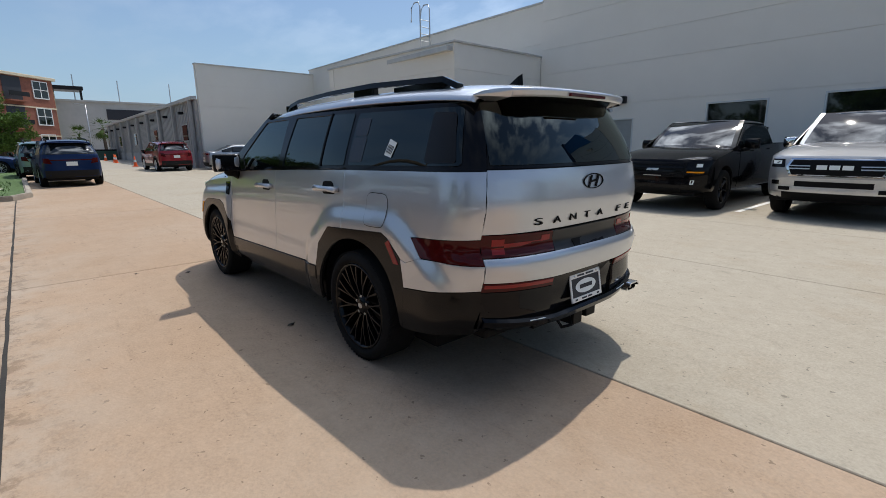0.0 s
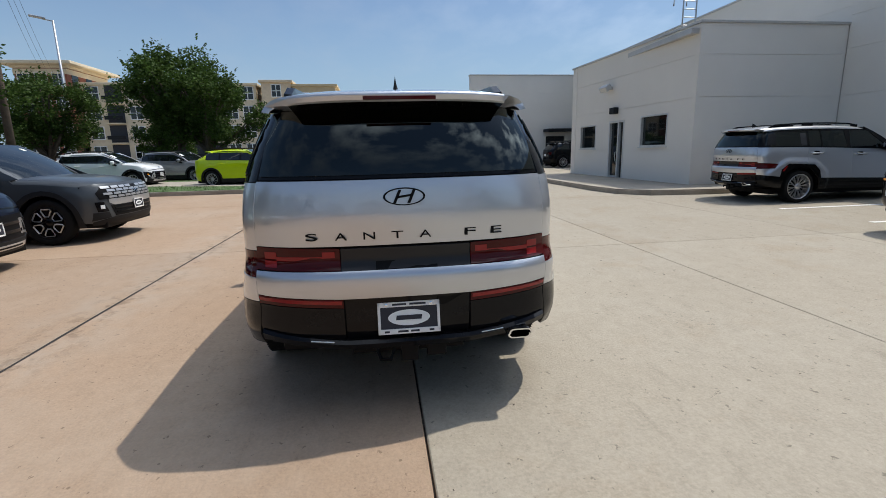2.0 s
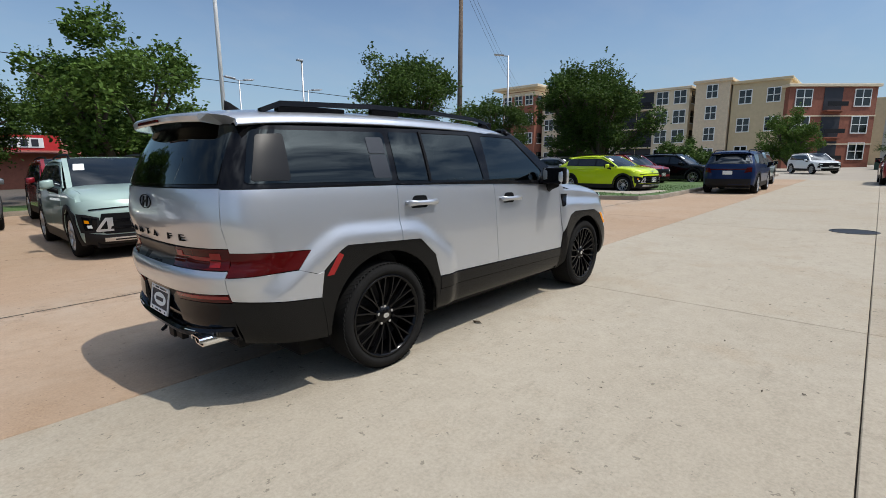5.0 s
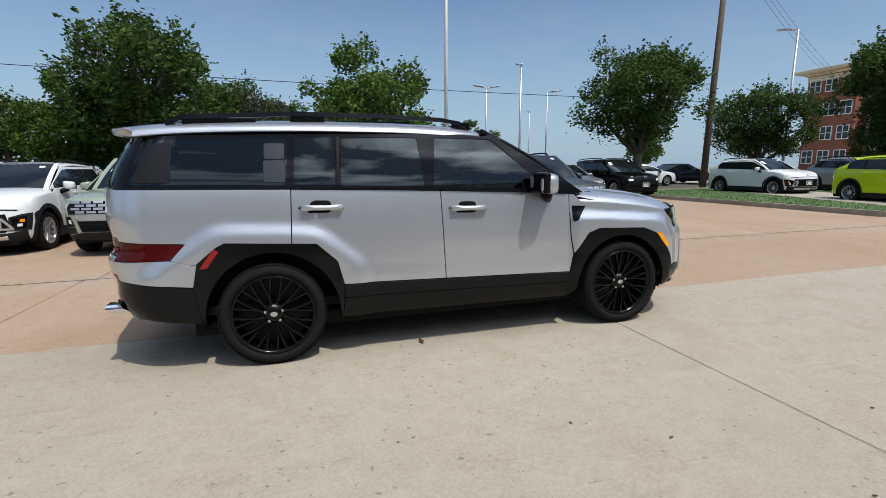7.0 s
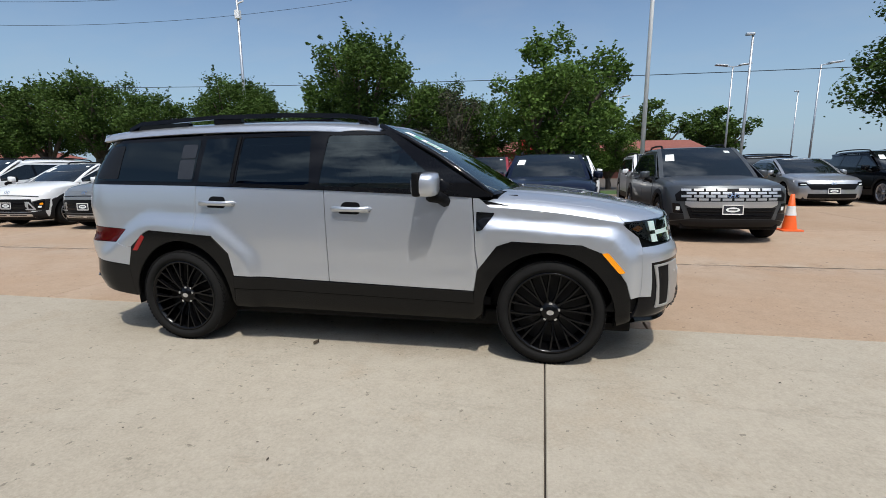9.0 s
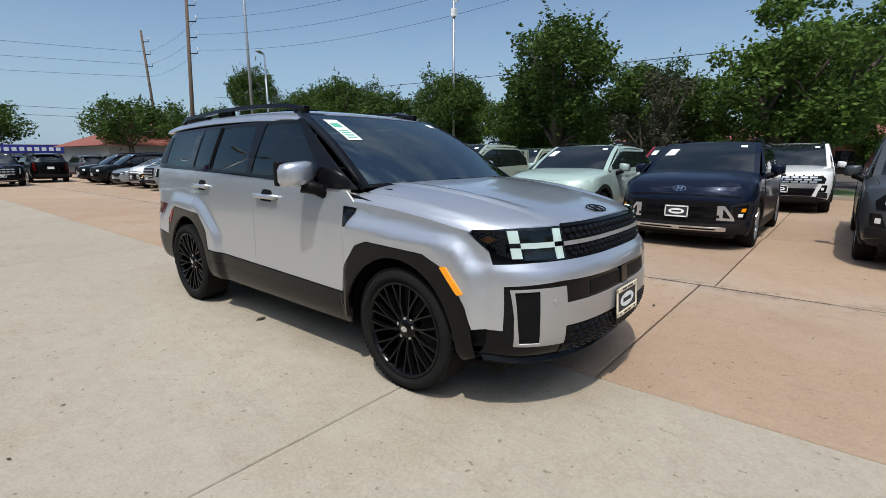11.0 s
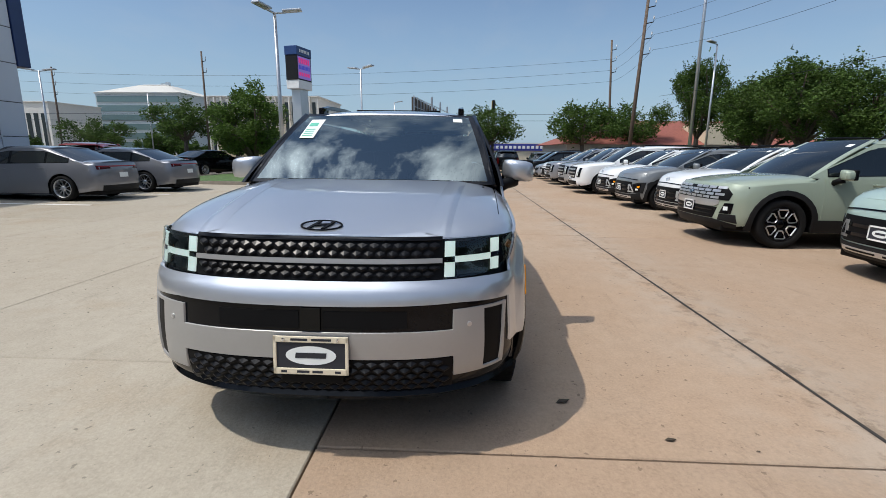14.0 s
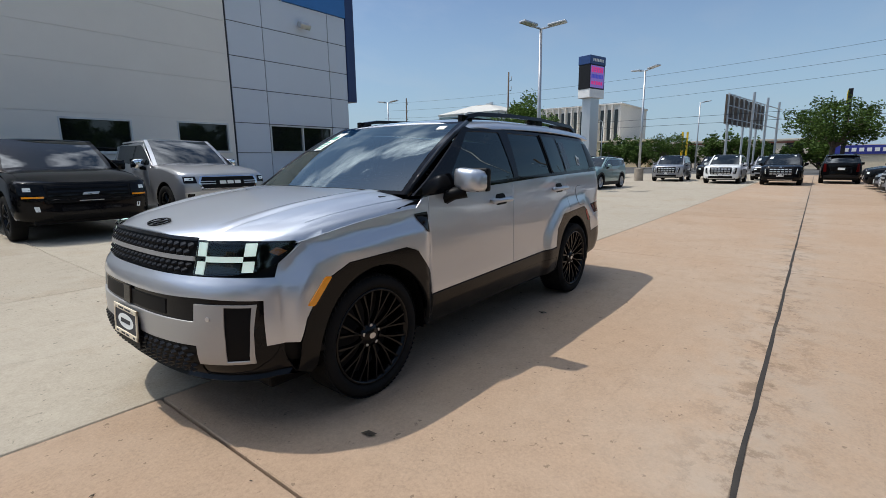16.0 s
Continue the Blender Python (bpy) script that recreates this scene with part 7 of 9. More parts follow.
def vehicle(name, m, label, body, sp, group="parked vehicles", rims=None):
    """A parked vehicle from a table of its measures."""
    pm = PAINTS[body]
    w, xn, xt, zs = sp["w"], sp["nose"], sp["tail"], sp["sill"]
    b0, b1, eave, zr = sp["belt_f"], sp["belt_r"], sp["eave"], sp["roof"]
    xa, xat, xdt, xd = sp["a_base"], sp["a_top"], sp["d_top"], sp["d_base"]
    zn = sp["hood"][-1][1]
    tail = [(zs - 0.1, xt + 0.12), (zs + 0.12, xt + 0.01), ((zs + b1) / 2, xt), (b1 - 0.1, xt + sp.get("tuck", 0.01)), (b1, xt + sp.get("tuck", 0.01) + 0.02)]
    if not sp.get("bed") and not sp.get("deck"):
        tail += [((b1 + eave) / 2, (xt + xdt) / 2), (eave + 0.05, xdt - 0.06)]
    else:
        tail += [(b1 + 0.3, xt + 0.2)]
    S = Shape(
        nose=((zs - 0.1, xn - 0.14), (zs + 0.08, xn - 0.01), (zs + 0.25, xn), (zn - 0.12, xn - 0.03), (zn, xn - 0.10), (zn + 0.15, xn - 0.25)),
        tail=tail, width=((zs - 0.1, w * 0.93), (zs + 0.15, w * 0.985), ((zs + b0) / 2, w), (b0, w * 0.965), ((b0 + eave) / 2, w * 0.89), (eave, w * 0.80), (zr, w * 0.74)),
        hood=sp["hood"], roof=sp["roof_line"], screen=((xa + 0.14, b0 + 0.015), (xat + 0.02, zr - 0.03), 0.20, 0.07),
        cf=sp.get("cf", 0.6), nf=2.8, cr=0.4, nr=3.0, taper=(xt + 1.4, xt + 0.4, 0.95), flares=sp.get("flares", ()), roof_half=w * 0.80, roof_drop=zr - eave - 0.01, hood_drop=0.18)
    car = thing(name, m, label, "car" if name != "pickup_truck" else "truck", group)
    st = 0.16
    ax_f, ax_r, r = sp["axle_f"], sp["axle_r"], sp["r"]
    ra = r + sp.get("gap", 0.065)
    fa, rr = arc(ax_f, r, ra, 180, 0, 14), arc(ax_r, r, ra, 180, 0, 14)
    low = M_CLADG if sp["clad"] else pm
    zc = zs + sp.get("clad_h", 0.16)
    he = [(x, S.zh(x) - 0.11) for x in np.linspace(xn - 0.42, xa + 0.02, 5)]
    lim = xn - 0.40
    for sg in (1, -1):
        sd = S.side(sg)
        fl = sg > 0

        def side(nm, poly, mat, off=0.0, thick=0.012, step=st, parent=car, lab=""):
            return skin(nm, poly, sd, mat, parent, off, step, thick, lab, flip=fl)
        poly = [(xt + 0.12, b1), (xt + 0.10, zs + 0.10), (ax_r - ra - 0.02, zs + 0.02)] + rr + [(ax_r + ra + 0.02, zs), (ax_f - ra - 0.02, zs)] + fa + [(lim + 0.02, zs + 0.05), (lim + 0.015, (zs + zn) / 2), (lim + 0.015, zn - 0.08)] + he + [(xa - 0.05, b0), ((xa + xd) / 2, (b0 + b1) / 2)]
        if sp.get("deck"):
            poly = [(xt + 0.12, S.zh(xt + 0.15) - 0.11)] + poly[1:] + [(xd, b1)] + [(x, S.zh(x) - 0.11) for x in np.linspace(xd - 0.05, xt + 0.2, 4)]
        side("body_side", poly, pm)
        # doors as shallow panels with gaps
        for n_, (da, db) in enumerate(sp["doors"]):
            za, zb_ = np.interp((da, db), (xd, xa), (b1, b0))
            z0 = zc if sp["clad"] else zs + 0.06
            dp = [(da, z0), (db, z0), (db, zb_ - 0.006), (da, za - 0.006)]
            if n_ == 1 and da < ax_r + ra:
                dp = [(ax_r + ra * 0.98, z0), (db, z0), (db, zb_ - 0.006), (da, za - 0.006), (da, r + ra * 0.98)]
            dr = side("door", dp, pm, 0.006, 0.006)
            hx, hz = da + 0.16, (za + zb_) / 2 - 0.10
            y = S.side_y(hx, hz) + 0.03
            bm = tube(bmesh.new(), [(hx - 0.1, sg * (y - 0.025), hz), (hx - 0.08, sg * y, hz), (hx + 0.08, sg * y, hz), (hx + 0.1, sg * (y - 0.025), hz)], 0.014, 6)
            part("door_handle", bm, sp.get("handle") or pm, dr)
        if sp["clad"]:
            side("sill_trim", [(ax_r + ra, zs - 0.02), (ax_f - ra, zs - 0.02), (ax_f - ra - 0.02, zc), (ax_r + ra + 0.02, zc)], M_CLADG, 0.012, 0.02)
            side("rear_arch_trim", [(ax_r - ra - 0.09, zs)] + arc(ax_r, r, ra + 0.075, 178, 2, 12) + [(ax_r + ra + 0.08, zs - 0.02), (ax_r + ra, zs - 0.02)] + rr[::-1] + [(ax_r - ra, zs)], M_CLADG, 0.014, 0.03)
            side("front_arch_trim", [(ax_f - ra - 0.08, zs - 0.02)] + arc(ax_f, r, ra + 0.075, 178, 2, 12) + [(ax_f + ra + 0.09, zs), (ax_f + ra, zs)] + fa[::-1] + [(ax_f - ra, zs - 0.02)], M_CLADG, 0.014, 0.03)
        if sp.get("pod"):
            side("lamp_pod", [(ax_f + ra * 0.55, r + ra * 0.98), (lim - 0.05, 0.71), (lim + 0.012, 0.67), (lim + 0.012, 0.27), (ax_f + ra + 0.02, 0.27), (ax_f + ra + 0.05, r)], M_CLADG, 0.010, 0.02, 0.06)
        gh = [(xd, b1), ((xa + xd) / 2, (b0 + b1) / 2), (xa - 0.05, b0), (xa + 0.10, b0 + 0.01), (xat + 0.03, eave + 0.02), ((xat + xdt) / 2, eave + 0.02), (xdt, eave)]
        side("pillar_trim", gh, pm, 0.0, 0.015)
        for ga, gb in [(sp["glass"][-1][0] - 0.02, sp["glass"][0][1] + 0.02)] + list(sp["glass"]):
            def zt(x):
                return min(float(np.interp(x, (xat, xa + 0.05), (eave - 0.035, b0 + 0.03))), float(np.interp(x, (xd + 0.05, xdt + 0.02), (b1 + 0.03, eave - 0.035))))
            def zb2(x):
                return float(np.interp(x, (xd, xa), (b1, b0))) + 0.03
            xs = np.linspace(ga, gb, 6)
            gp = [(x, zb2(x)) for x in xs] + [(x, max(zb2(x) + 0.01, zt(x))) for x in xs[::-1]]
            if gb - ga > 1.4 and ga < sp["glass"][-1][0]:
                xs = np.linspace(ga, gb, 12)
                gp = [(x, zb2(x) - 0.012) for x in xs] + [(x, max(zb2(x) + 0.004, zt(x) + 0.012)) for x in xs[::-1]]
                side("window_band", gp, M_GLOSSBLACK, 0.003, 0.003)
                continue
            side("side_glass", gp, M_CARGLASS, 0.007, 0.004)
        mirror_housing(car, xa - 0.33, sg * (w + 0.10), b0 + 0.06, sg, pm if not sp.get("chrome_mirror") else M_CHROME, M_BLACK, *sp.get("mirror", (0.085, 0.09, 0.072)))
        for x0 in (ax_f, ax_r):
            bm = bmesh.new()
            pts = arc(x0, r, ra + 0.01, -15, 195, 12)
            a = [bm.verts.new((p[0], sg * w * 0.97, p[1])) for p in pts]
            b = [bm.verts.new((p[0], sg * (w - 0.32), p[1])) for p in pts]
            for i in range(len(pts) - 1):
                bm.faces.new((a[i], a[i + 1], b[i + 1], b[i]))
            bm.faces.new(b)
            part("wheel_housing", bm, M_BLACK, car)
        if sp.get("rails"):
            y0 = w * 0.62
            xs = np.linspace(xdt + 0.1, xat - 0.25, 7)
            bm = tube(bmesh.new(), [(xs[0] - 0.06, sg * y0, S.top(xs[0], y0)[2])] + [(x, sg * y0, S.top(x, y0)[2] + 0.055) for x in xs] + [(xs[-1] + 0.08, sg * y0, S.top(xs[-1], y0)[2])], 0.02, 6)
            part("roof_rail", bm, M_BLACK, car)
        ed = [(x, S.side_y(x, S.zh(x) - 0.11) - 0.003) for x in np.linspace(xa - 0.05, xn - 0.42, 6)]
        inn = [(xn - 0.42, w * 0.85), (xa - 0.02, w * 0.88)]
        poly = [(a, sg * b) for a, b in inn + ed]
        skin("fender_top", poly if sg < 0 else poly[::-1], S.bonnet, pm, car, 0.0, 0.1, 0.0)
    um = S.ux(xn - 0.40, zn - 0.02, 1)
    front = [(p[0] - 0.008, p[1]) for p in (S.wrap(u, zn - 0.02) for u in np.linspace(-um, um, 25))]
    skin("bonnet", front + [(xn - 0.46, w * 0.845), (xa - 0.02, w * 0.875)] + [(xa + 0.14 - 0.2 * abs(y) ** 2.2, y) for y in np.linspace(w * 0.8, -w * 0.8, 9)] + [(xa - 0.02, -w * 0.875), (xn - 0.46, -w * 0.845)], S.bonnet, pm, car, 0.0, 0.1, 0.012)
    ws = [(-w * 0.82, 0.0), (w * 0.82, 0.0), (w * 0.685, 1.0), (-w * 0.685, 1.0)]
    for sg in (1, -1):
        ap = [(sg * w * 0.82, -0.02), (sg * w * 0.90, -0.02), (sg * w * 0.765, 1.0), (sg * w * 0.685, 1.0)]
        skin("a_pillar", ap if sg > 0 else ap[::-1], S.screen, pm, car, 0.004, 0.12, 0.02)
    skin("windscreen", ws, S.screen, M_CARGLASS, car, 0.0, 0.12, 0.004)
    if sp.get("paper", True):
        skin("window_sticker", [(-w * 0.70, 0.50), (-w * 0.53, 0.50), (-w * 0.49, 0.74), (-w * 0.65, 0.74)], S.screen, M_PAPER, car, 0.004, 0.3, 0)
        skin("inspection_sticker", [(w * 0.50, 0.78), (w * 0.60, 0.78), (w * 0.59, 0.86), (w * 0.49, 0.86)], S.screen, M_PAPER, car, 0.004, 0.3, 0)
    rx = xat + 0.04
    skin("roof", [(xdt - 0.03, -w * 0.72), (xdt + 0.15, -w * 0.79), (rx - 0.2, -w * 0.79), (rx - 0.03, -w * 0.76)] + [(rx + 0.03 - 0.07 * abs(y) ** 2, y) for y in (-0.4, 0, 0.4)] + [(rx - 0.03, w * 0.76), (rx - 0.2, w * 0.79), (xdt + 0.15, w * 0.79), (xdt - 0.03, w * 0.72)] + [(xdt - 0.08, y) for y in (0.4, 0, -0.4)], S.top, M_GLOSSBLACK if sp.get("black_roof") else pm, car, 0.0, st, 0.03)

    # nose
    def nose(nm, pts, mat, off=0.0, thick=0.012, parent=car):
        pp = []
        n = len(pts)
        for i in range(n):
            (ya, za), (yb, zb_) = pts[i], pts[(i + 1) % n]
            k = max(1, int(abs(yb - ya) / 0.25))
            for j in range(k):
                yy, zz = ya + (yb - ya) * j / k, za + (zb_ - za) * j / k
                pp.append((S.uy(yy, zz), zz))
        return skin(nm, pp, S.wrap, mat, parent, off, 0.07, thick)
    xs_ = lim + 0.01
    uu = S.ux(xs_, zs + 0.06, 1)
    full = [(-uu, zs + 0.06)] + [(S.uy(y, zs), zs + 0.02) for y in np.linspace(-w * 0.8, w * 0.8, 7)] + [(uu, zs + 0.06)] + [(S.ux(xs_, z, 1), z) for z in np.linspace(zs + 0.1, zn - 0.035, 9)] + [(S.uy(y, zn), zn - 0.01) for y in np.linspace(w * 0.78, -w * 0.78, 7)] + [(-S.ux(xs_, z, 1), z) for z in np.linspace(zn - 0.035, zs + 0.1, 9)]
    skin("nose_panel", full, S.wrap, pm, car, 0.0, 0.07, 0.012)
    for nm, mat, pts, both in sp["front"]:
        mt = pm if mat == "body" else mat
        off = 0.007 + 0.004 * (nm in ("headlamp", "grille_bar", "skid_trim")) + 0.004 * (nm in ("light_strip", "grille_bar", "grille_mesh", "badge_bar", "turn_signal")) + 0.004 * (nm == "badge_bar") + 0.008 * (nm == "trim_insert")
        nose(nm, pts, mt, off, 0.01)
        if both:
            nose(nm, mirror(pts), mt, off, 0.01)
    if sp.get("plate_f", True):
        zp = sp["plate_z"]
        p = S.wrap(0.0001, zp)
        dealer_plate(car, face_to((p[0] + 0.02, 0, zp), (1, 0, 0.05)), M_WHITE, False)
    if sp.get("badge"):
        zg = sp["badge"]
        p = S.wrap(0.0001, zg)
        oval_badge("badge", car, face_to((p[0] + 0.012, 0, zg), (1, 0, 0.3)), 0.17, 0.085, M_CHROME, "chrome oval badge")

    # tail
    def back(nm, pts, mat, off=0.0, thick=0.012):
        return skin(nm, pts, S.rear, mat, car, off, st, thick, flip=True)
    wy = w * 0.84
    zd = b1 if not sp.get("deck") else S.zh(xt + 0.15) - 0.02
    back("tail_panel", [(-wy, zs + 0.08), (wy, zs + 0.08), (wy, zd - 0.01), (-wy, zd - 0.01)], pm)
    if not sp.get("bed") and not sp.get("deck"):
        back("rear_glass", [(-wy, b1), (wy, b1), (w * 0.70, eave + 0.0), (-w * 0.70, eave + 0.0)], M_CARGLASS, 0.0)
        bm = boxed(xdt - 0.20, xdt + 0.02, -w * 0.62, w * 0.62, eave + 0.015, eave + 0.05, 0.012)
        part("roof_spoiler", bm, pm, car, "", True)
    elif sp.get("deck"):
        skin("boot_lid", [(xt + 0.16, -w * 0.78), (xd + 0.1, -w * 0.80), (xd + 0.1, w * 0.80), (xt + 0.16, w * 0.78)], S.bonnet, pm, car, 0.0, st, 0.01)
        a, b, c, d = (xd + 0.10, w * 0.86, S.zh(xd + 0.1) - 0.04), (xdt + 0.02, w * 0.70, eave + 0.06), 0, 0
        bm = bmesh.new()
        n = 8
        rows = [[bm.verts.new((x0 + 0.05 * (1 - (i / n * 2 - 1) ** 2) * (-1), (i / n * 2 - 1) * y0, z0 + 0.03 * (1 - (i / n * 2 - 1) ** 2))) for i in range(n + 1)] for x0, y0, z0 in (a, b)]
        for i in range(n):
            bm.faces.new((rows[0][i], rows[0][i + 1], rows[1][i + 1], rows[1][i]))
        part("rear_glass", bm, M_CARGLASS, car, "", True)
        # the rounded shoulder from the boot up the rear pillar and along the roof's edge
        for sg in (1, -1):
            pairs = []
            for x in np.linspace(xt + 0.17, xd + 0.02, 5):
                z = S.zh(x) - 0.11
                pairs.append(((x, w * 0.775, S.bonnet(x, w * 0.775)[2] - 0.002), (x, S.side_y(x, z) - 0.002, z - 0.004)))
            for k in np.linspace(0.06, 0.94, 7):
                x, z = xd + (xdt - xd) * k, b1 + (eave - b1) * k
                pairs.append((tuple(p + (q - p) * k for p, q in zip(a[:3], b[:3])), (x, S.side_y(x, z) - 0.002, z - 0.004)))
            for x in np.linspace(xdt + 0.10, xat + 0.02, 7):
                pairs.append(((x, w * 0.765, S.top(x, w * 0.765)[2] - 0.004), (x, S.side_y(x, eave) - 0.002, eave - 0.004)))
            bm = bmesh.new()
            strip = []
            for (ix, iy, iz), (ox, oy, oz) in pairs:
                mid = ((ix + ox) / 2, iy + (oy - iy) * 0.64, iz + (oz - iz) * 0.40)
                strip.append([bm.verts.new((p[0], sg * p[1], p[2])) for p in ((ix, iy, iz), mid, (ox, oy, oz))])
            for ra_, rb_ in zip(strip, strip[1:]):
                for i in range(2):
                    q = (ra_[i], ra_[i + 1], rb_[i + 1], rb_[i])
                    bm.faces.new(q if sg < 0 else q[::-1])
            part("rear_quarter", bm, pm, car, "", True)
    else:
        bm = bmesh.new()
        box(bm, xt + 0.06, xd - 0.10, -w * 0.80, w * 0.80, b1 - 0.5, b1 - 0.45)
        part("bed_floor", bm, M_BLACK, car)
        for sg in (1, -1):
            part("bed_side", boxed(xt + 0.08, xd - 0.05, sg * w * 0.86 - 0.055, sg * w * 0.86 + 0.055, b1 - 0.5, b1 + 0.01, 0.012), pm, car)
        part("tailgate", boxed(xt + 0.03, xt + 0.09, -w * 0.8, w * 0.8, b1 - 0.5, b1 + 0.0, 0.01), pm, car)
        part("cab_back", boxed(xd - 0.10, xd, -w * 0.8, w * 0.8, b1 - 0.5, eave - 0.02, 0.01), pm, car)
        bm = boxed(xd - 0.01, xd + 0.02, -w * 0.70, w * 0.70, b1 + 0.05, eave - 0.06, 0.004)
        part("rear_glass", bm, M_CARGLASS, car)
    for nm, mat, pts, both in sp["back"]:
        mt = pm if mat == "body" else mat
        back(nm, pts, mt, 0.005, 0.01)
        if both:
            q = mirror(pts)
            back(nm, q, mt, 0.005, 0.01)
    bm = boxed(xt + 0.15, xn - 0.15, -w * 0.78, w * 0.78, zs - 0.04, zs + 0.12, 0.02)
    part("underbody", bm, M_BLACK, car)
    bm = boxed(xd + 0.1, xa, -w * 0.78, w * 0.78, zs + 0.1, b0 - 0.02)
    part("cabin_core", bm, M_BLACK, car)
    four_wheels(car, (ax_f, ax_r), w + sp.get("poke", -0.005), r, 0.23, sp["rim_r"], rims or sp["rims"], sp["spokes"], sp["style"], None, 28)
    return car


def quad2(y0, y1, z0, z1, z0b=None, z1b=None):
    return [(y0, z0), (y1, z0b if z0b is not None else z0), (y1, z1b if z1b is not None else z1), (y0, z1)]


HATCH = dict(w=0.912, nose=2.10, tail=-2.25, sill=0.22, belt_f=1.06, belt_r=1.13, eave=1.45, roof=1.575, a_base=0.93, a_top=0.12, d_top=-1.52, d_base=-2.06,
            hood=((0.7, 1.115), (1.0, 1.11), (1.3, 1.085), (1.6, 1.04), (1.85, 0.98), (2.0, 0.905)), roof_line=((-2.1, 1.47), (-1.6, 1.525), (-0.8, 1.575), (-0.2, 1.57), (0.2, 1.525)),
            axle_f=1.28, axle_r=-1.38, r=0.345, rim_r=0.235, clad=True, clad_h=0.15, rims=M_RIMALU, spokes=5, style="split", rails=True, badge=0.865, plate_z=0.545, gap=0.06, pod=True,
            doors=((-0.05, 0.85), (-1.02, -0.06)), glass=((-0.05, 0.82), (-0.96, -0.12), (-1.58, -1.02)),
            front=(("lamp_line", M_GLOSSBLACK, [(-0.76, 0.765), (-0.4, 0.79), (0, 0.796), (0.4, 0.79), (0.76, 0.765), (0.76, 0.745), (0.4, 0.772), (0, 0.779), (-0.4, 0.772), (-0.76, 0.745)][::-1], False),
                   ("grille", M_BLACK, [(-0.60, 0.40), (0.60, 0.40), (0.68, 0.46), (0.63, 0.70), (-0.63, 0.70), (-0.68, 0.46)], False),
                   ("grille_bar", M_GLOSSBLACK, [(-0.50, 0.575), (0.50, 0.575), (0.49, 0.615), (-0.49, 0.615)], False),
                   ("grille_bar", M_GLOSSBLACK, [(-0.54, 0.47), (0.54, 0.47), (0.53, 0.51), (-0.53, 0.51)], False),
                   ("lamp_pod", M_CLADG, [(0.64, 0.42), (0.86, 0.42), (0.885, 0.70), (0.80, 0.69), (0.66, 0.645)], True),
                   ("headlamp", M_GLOSSBLACK, [(0.70, 0.46), (0.82, 0.46), (0.84, 0.66), (0.68, 0.63)], True),
                   ("light_strip", M_LAMPWHITE, [(0.74, 0.49), (0.79, 0.49), (0.795, 0.535), (0.745, 0.535)], True),
                   ("turn_signal", M_AMBER, [(0.77, 0.56), (0.815, 0.56), (0.82, 0.61), (0.775, 0.605)], True),
                   ("skid_trim", M_SATIN, [(0.505, 0.440), (0.705, 0.432), (0.705, 0.462), (0.590, 0.638), (0.505, 0.638)], True),
                   ("trim_insert", M_BLACK, [(0.575, 0.474), (0.662, 0.470), (0.575, 0.598)], True),
                   ("bumper_trim", M_CLADG, [(-0.82, 0.245), (0.82, 0.245), (0.83, 0.43), (0.70, 0.40), (0.60, 0.385), (-0.60, 0.385), (-0.70, 0.40), (-0.83, 0.43)], False),
                   ("skid_trim", M_SATIN, quad2(-0.62, 0.62, 0.285, 0.340), False),
                   ("trim_insert", M_BLACK, quad2(0.05, 0.50, 0.302, 0.320), True)),
            back=(("tail_bar", M_RED, quad2(-0.72, 0.72, 0.93, 0.965), False), ("bumper_trim", M_CLADG, quad2(-0.75, 0.75, 0.33, 0.58), False), ("tail_lamp", M_RED, quad2(0.58, 0.75, 0.60, 0.72), True), ("number_plate", M_PAPER, quad2(-0.16, 0.16, 0.66, 0.80), False)))
